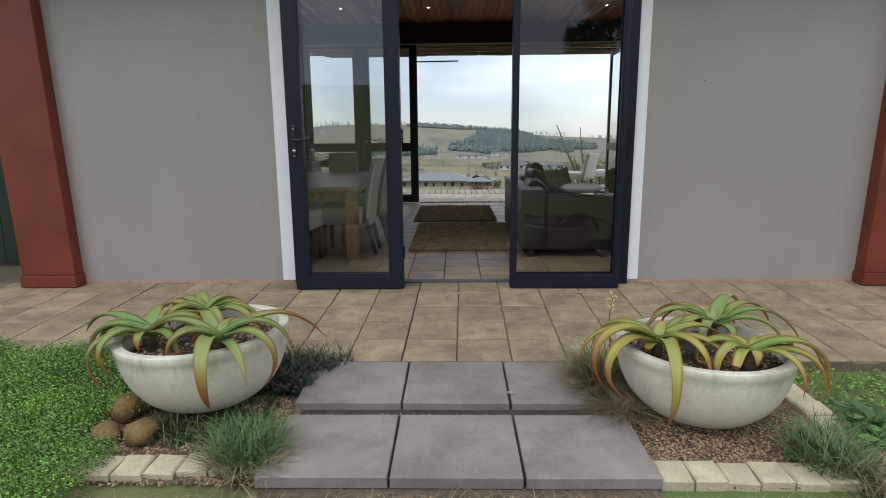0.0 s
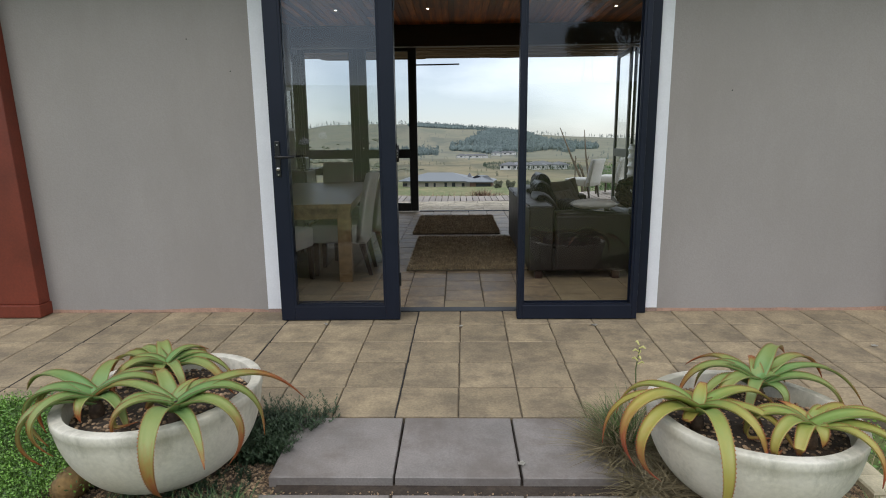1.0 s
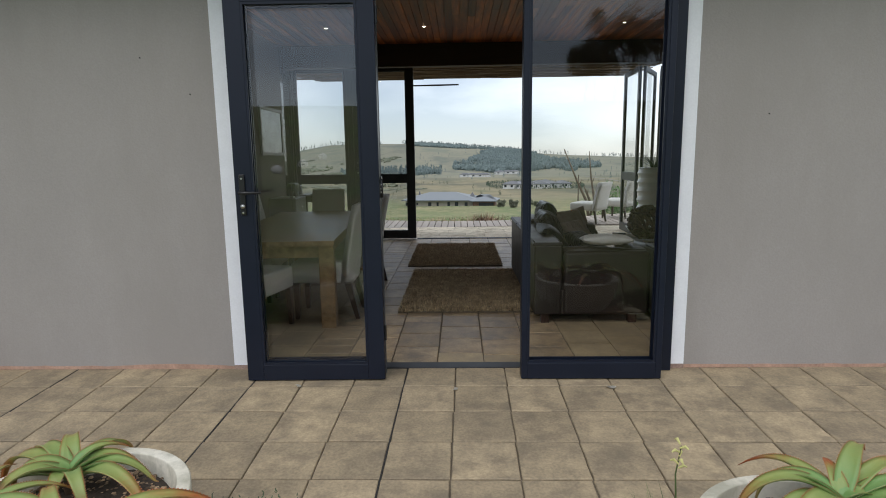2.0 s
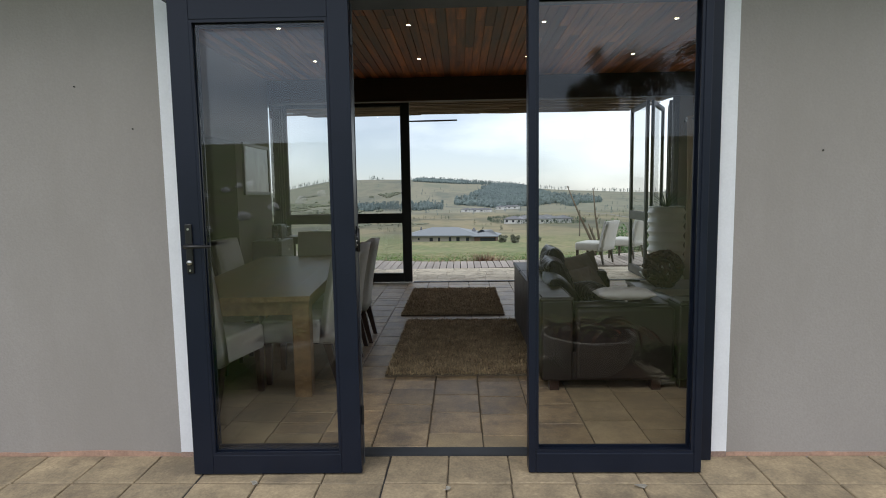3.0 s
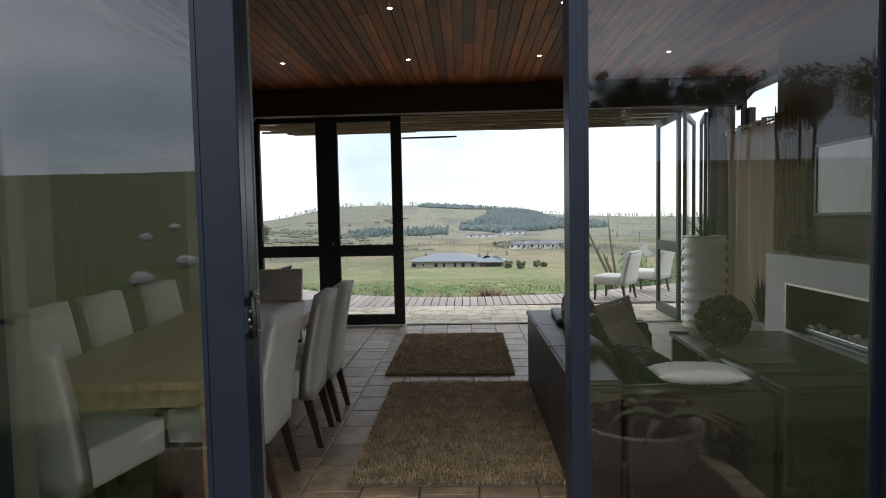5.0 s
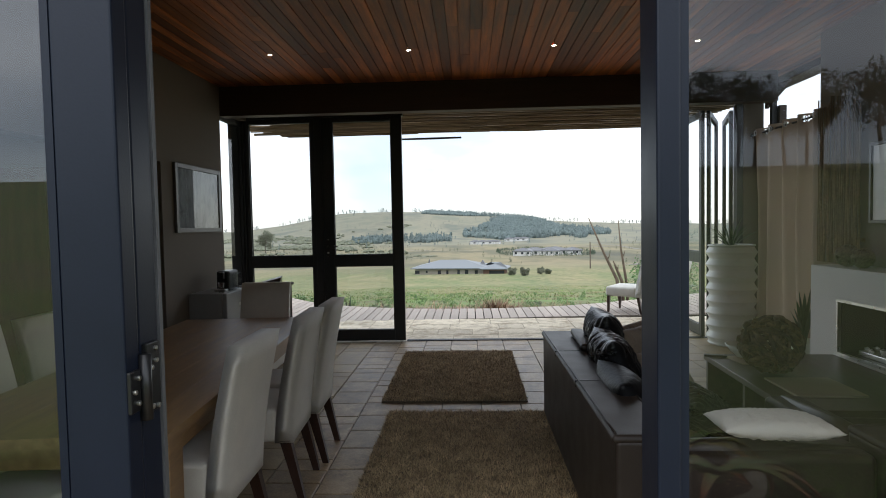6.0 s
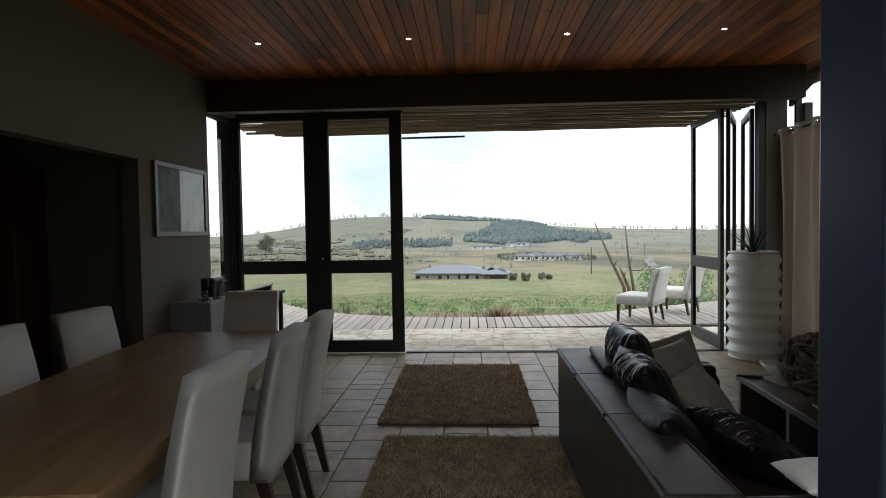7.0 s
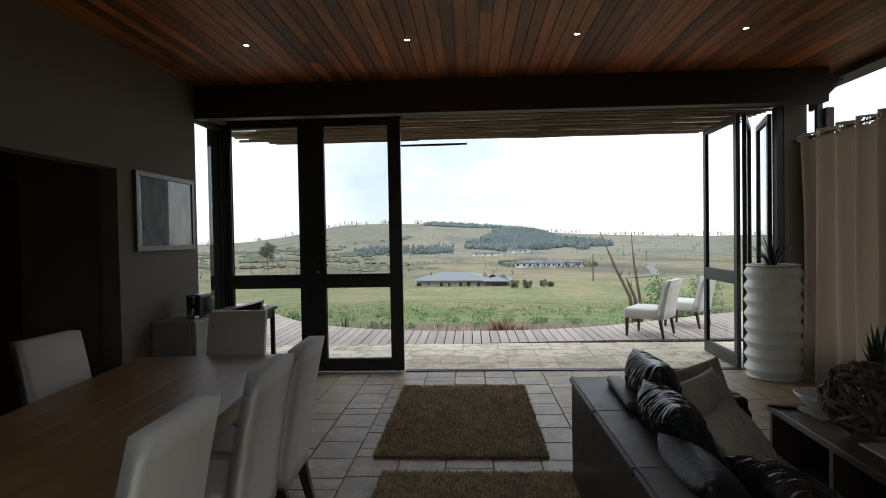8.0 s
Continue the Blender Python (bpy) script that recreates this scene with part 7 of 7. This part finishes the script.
# ---- pieces of the ground and floors ----
def slab_mesh(name, w, l, t, r, material, rough=0.0, seed=0):
    """A stone with worn, slightly wavering edges, centred, its top at z = 0."""
    bm = bmesh.new()
    top, low, base = [], [], []
    n = 3
    pts = []
    for a, b in (((-1, -1), (1, -1)), ((1, -1), (1, 1)), ((1, 1), (-1, 1)), ((-1, 1), (-1, -1))):
        for i in range(n):
            q = i / n
            pts.append(((a[0] + (b[0] - a[0]) * q) * w / 2, (a[1] + (b[1] - a[1]) * q) * l / 2))
    for i, (x, y) in enumerate(pts):
        dx, dy = rough * noise.noise((x * 9, y * 9, seed)), rough * noise.noise((x * 9, y * 9, seed + 20))
        k = 1 - r * 2 / max(w, l)
        top.append(bm.verts.new((x * k + dx, y * k + dy, 0)))
        low.append(bm.verts.new((x + dx, y + dy, -r)))
        base.append(bm.verts.new((x + dx, y + dy, -t)))
    m = len(pts)
    bm.faces.new(top)
    for i in range(m):
        j = (i + 1) % m
        bm.faces.new((low[i], low[j], top[j], top[i]))
        bm.faces.new((base[i], base[j], low[j], low[i]))
    me = mesh_of(bm, name)
    me.materials.append(material)
    return me


rng = random.Random(120)
path = thing("path", "two rows of grey concrete stepping slabs", "path", GARDEN, kind="structure")
slab_kinds = [slab_mesh("slab", 0.535, 0.492, 0.05, 0.004, M_SLAB, 0.002, i) for i in range(3)]
for y in (2.942, 2.335):
    for i in range(3):
        s = part("slab", slab_kinds[i], None, path)
        s.location = (-0.615 + 0.547 * i, y, 0.0)
        s.rotation_euler.z = radians(rng.uniform(-0.3, 0.3))
edging = thing("edging", "cream cobble edging round the planting beds", "edging", GARDEN, kind="structure")
cob = [slab_mesh("cobble", 0.125, 0.14, 0.07, 0.008, M_CREAM, 0.006, 30 + i) for i in range(4)]
spots = [(-1.70 + 0.132 * i, 2.215 - 0.02 * math.sin(i), 0) for i in range(7)] + [(0.82 + 0.132 * i, 2.17, 0) for i in range(6)] + [(1.70, 2.15 + 0.135 * i, 90) for i in range(7)]
for x, y, a in spots:
    c = part("cobble", cob[rng.randrange(4)], None, edging)
    c.location, c.rotation_euler.z = (x, y, -0.02 + rng.uniform(-0.006, 0.006)), radians(a + rng.uniform(-3, 3))

PW, PL = 0.3265, 0.3295
kinds = [slab_mesh("paver", PW - 0.007, PL - 0.010, 0.02, 0.004, M_PAVER, 0.004, 50 + i) for i in range(6)]
X0 = -0.338
rest = []
for j in range(5):
    y = 2.985 + PL * (j + 0.5)
    if y > WY + 0.1:
        break
    fall = -0.041 * (WY - y)
    for i in range(-18, 19):
        x = X0 + PW * (i + 0.5) + 0.015 * (y - 2.99)
        if abs(x) < 3.9:
            p = part("paver", kinds[rng.randrange(6)], None, floor)
            p.location = (x, y, fall + rng.uniform(-0.002, 0.001))
            p.rotation_euler = (radians(2.35), 0, radians(rng.uniform(-0.5, 0.5)))
        else:
            rest.append((x, y, fall))
bm = bmesh.new()
for x, y, z in rest:
    box(bm, x - PW / 2 + 0.004, y - PL / 2 + 0.004, z - 0.03, x + PW / 2 - 0.004, y + PL / 2 - 0.004, z)
tagged(part("paver_field", bm, M_PAVER, floor), kind="stuff")
for x in (X0, X0 - 3 * PW, X0 - 7 * PW):
    bm = bmesh.new()
    ring = [(x - 0.004, 2.99), (x + 0.004, 2.99), (x + 0.028, WY), (x + 0.02, WY)]
    prism(bm, [(a, b, -0.012 - 0.041 * (WY - b)) for a, b in ring], [(a, b, -0.002 - 0.041 * (WY - b)) for a, b in ring])
    part("expansion_joint", bm, M_DARKJOINT, floor)
bm = bmesh.new()
prism(bm, [(-6.5, 2.99, -0.4), (7, 2.99, -0.4), (7, WY - 0.02, -0.4), (-6.5, WY - 0.02, -0.4)], [(-6.5, 2.99, -0.078), (7, 2.99, -0.078), (7, WY - 0.02, -0.012), (-6.5, WY - 0.02, -0.012)])
part("paving_bed", bm, M_GROUT, floor)

# room tiles: columns along y, each shifted, with a few half lengths
tiles = [slab_mesh("floor_tile", 0.316, 0.322, 0.018, 0.003, M_TILE, 0.003, 80 + i) for i in range(5)]
halves = [slab_mesh("floor_tile", 0.318, 0.160, 0.018, 0.003, M_TILE, 0.003, 90 + i) for i in range(3)]
cells = []
x = XL + 0.165
while x < XR:
    y = WY + 0.11 + rng.uniform(0, 0.3)
    cells.append((x, (WY + 0.105 + y) / 2, y - WY - 0.105)) if y - WY - 0.105 > 0.05 else None
    while y < 12.5:
        short = rng.random() < 0.22
        l = 0.167 if short else 0.334
        if y + l > 12.4:
            l = 12.508 - y
        cells.append((x, y + l / 2, l))
        y += l + 1e-6
    x += 0.325
terrace_from = 10.87
near = [c for c in cells if -1.2 < c[0] < 0.95 and c[1] < terrace_from and c[2] in (0.167, 0.334)]
near = near[:300]
chosen = set(near)
for x, y, l in near:
    p = part("floor_tile", (halves if l < 0.2 else tiles)[rng.randrange(3 if l < 0.2 else 5)], None, floor)
    p.location = (x, y, rng.uniform(-0.0015, 0.001))
    p.rotation_euler.z = radians(rng.choice((0, 180)) + rng.uniform(-0.4, 0.4))
bm = bmesh.new()
for c in cells:
    if c not in chosen:
        x, y, l = c
        if y + l / 2 > terrace_from and y - l / 2 < terrace_from:
            l, y = terrace_from - (y - l / 2), (terrace_from + y - l / 2) / 2
        if y + l / 2 > terrace_from + 0.01 or l < 0.03:
            continue
        z = rng.uniform(-0.0015, 0.001)
        box(bm, x - 0.159, y - l / 2 + 0.004, -0.018, x + 0.159, y + l / 2 - 0.004, z)
M_TILEFIELD = mat("sandstone_floor_tile_field", (0.40, 0.305, 0.175), 0.5, 0.35, 6, 90, 0.2, tint=(0.275, 0.205, 0.115), island=0.18, stain=((0.20, 0.155, 0.105), 4.0, 0.48, 0.66, 0.5, (1, 1, 1)))
tagged(part("tile_field", bm, M_TILEFIELD, floor), kind="stuff")
# terrace: larger pale stone in rows of mixed lengths
M_TERRACE = mat("pale_terrace_stone", (0.74, 0.66, 0.51), 0.75, 0.35, 6, 70, 0.35, tint=(0.60, 0.52, 0.38), rand=0.2, stain=((0.29, 0.22, 0.135), 5.5, 0.48, 0.62, 0.75, (1, 1, 1)))
M_PALEGROUT = mat("pale_grout", (0.40, 0.34, 0.25), 0.9, 0.25, 8, 90, 0.3)
part("terrace_grout", boxes((-3.6, terrace_from, -0.0118, 4.8, 12.48, -0.006)), M_PALEGROUT, floor)
y = terrace_from + 0.002
for depth in (0.36, 0.40, 0.42, 0.47):
    x = -3.0 - rng.uniform(0, 0.4)
    while x < 4.4:
        w = rng.choice((0.36, 0.48, 0.6, 0.72))
        me = slab_mesh("terrace_stone", w - 0.008, depth - 0.008, 0.018, 0.003, M_TERRACE, 0.004, x + y)
        p = part("terrace_stone", me, None, floor)
        p.location = (x + w / 2, y + depth / 2, rng.uniform(-0.002, 0.001))
        x += w
    y += depth
bm = bmesh.new()
box(bm, -5.6, 6.75, -0.02, XL - 0.002, 8.9, -0.001)
part("passage_floor", bm, M_TILEFIELD, floor)
# torn scraps lying on the pavers
M_SCRAP = mat("pale_paper_scrap", (0.6, 0.57, 0.5), 0.8, 0.2, 9, 60, 0.1)
for k, (x, y) in enumerate(((-0.98, 4.29), (0.01, 4.23), (0.97, 4.26), (2.7, 3.88), (0.26, 2.57))):
    bm = bmesh.new()
    pts = [Vector((0.02 * math.cos(a) * rng.uniform(0.5, 1.8), 0.02 * math.sin(a) * rng.uniform(0.5, 1.3), 0.004)) for a in (6.283 * q / 7 for q in range(7))]
    vs = [bm.verts.new(p + Vector((0, 0, rng.uniform(0, 0.012)))) for p in pts]
    c = bm.verts.new((0, 0, 0.006))
    for i in range(7):
        bm.faces.new((c, vs[i], vs[(i + 1) % 7]))
    bmesh.ops.solidify(bm, geom=bm.faces[:], thickness=0.0015)
    solo("dry_leaf", bm, M_SCRAP, "pale dry curled leaf lying on the pavers", "leaf", Matrix.Translation((x, y, 0.002 - 0.041 * (WY - y))), group="dry leaves")
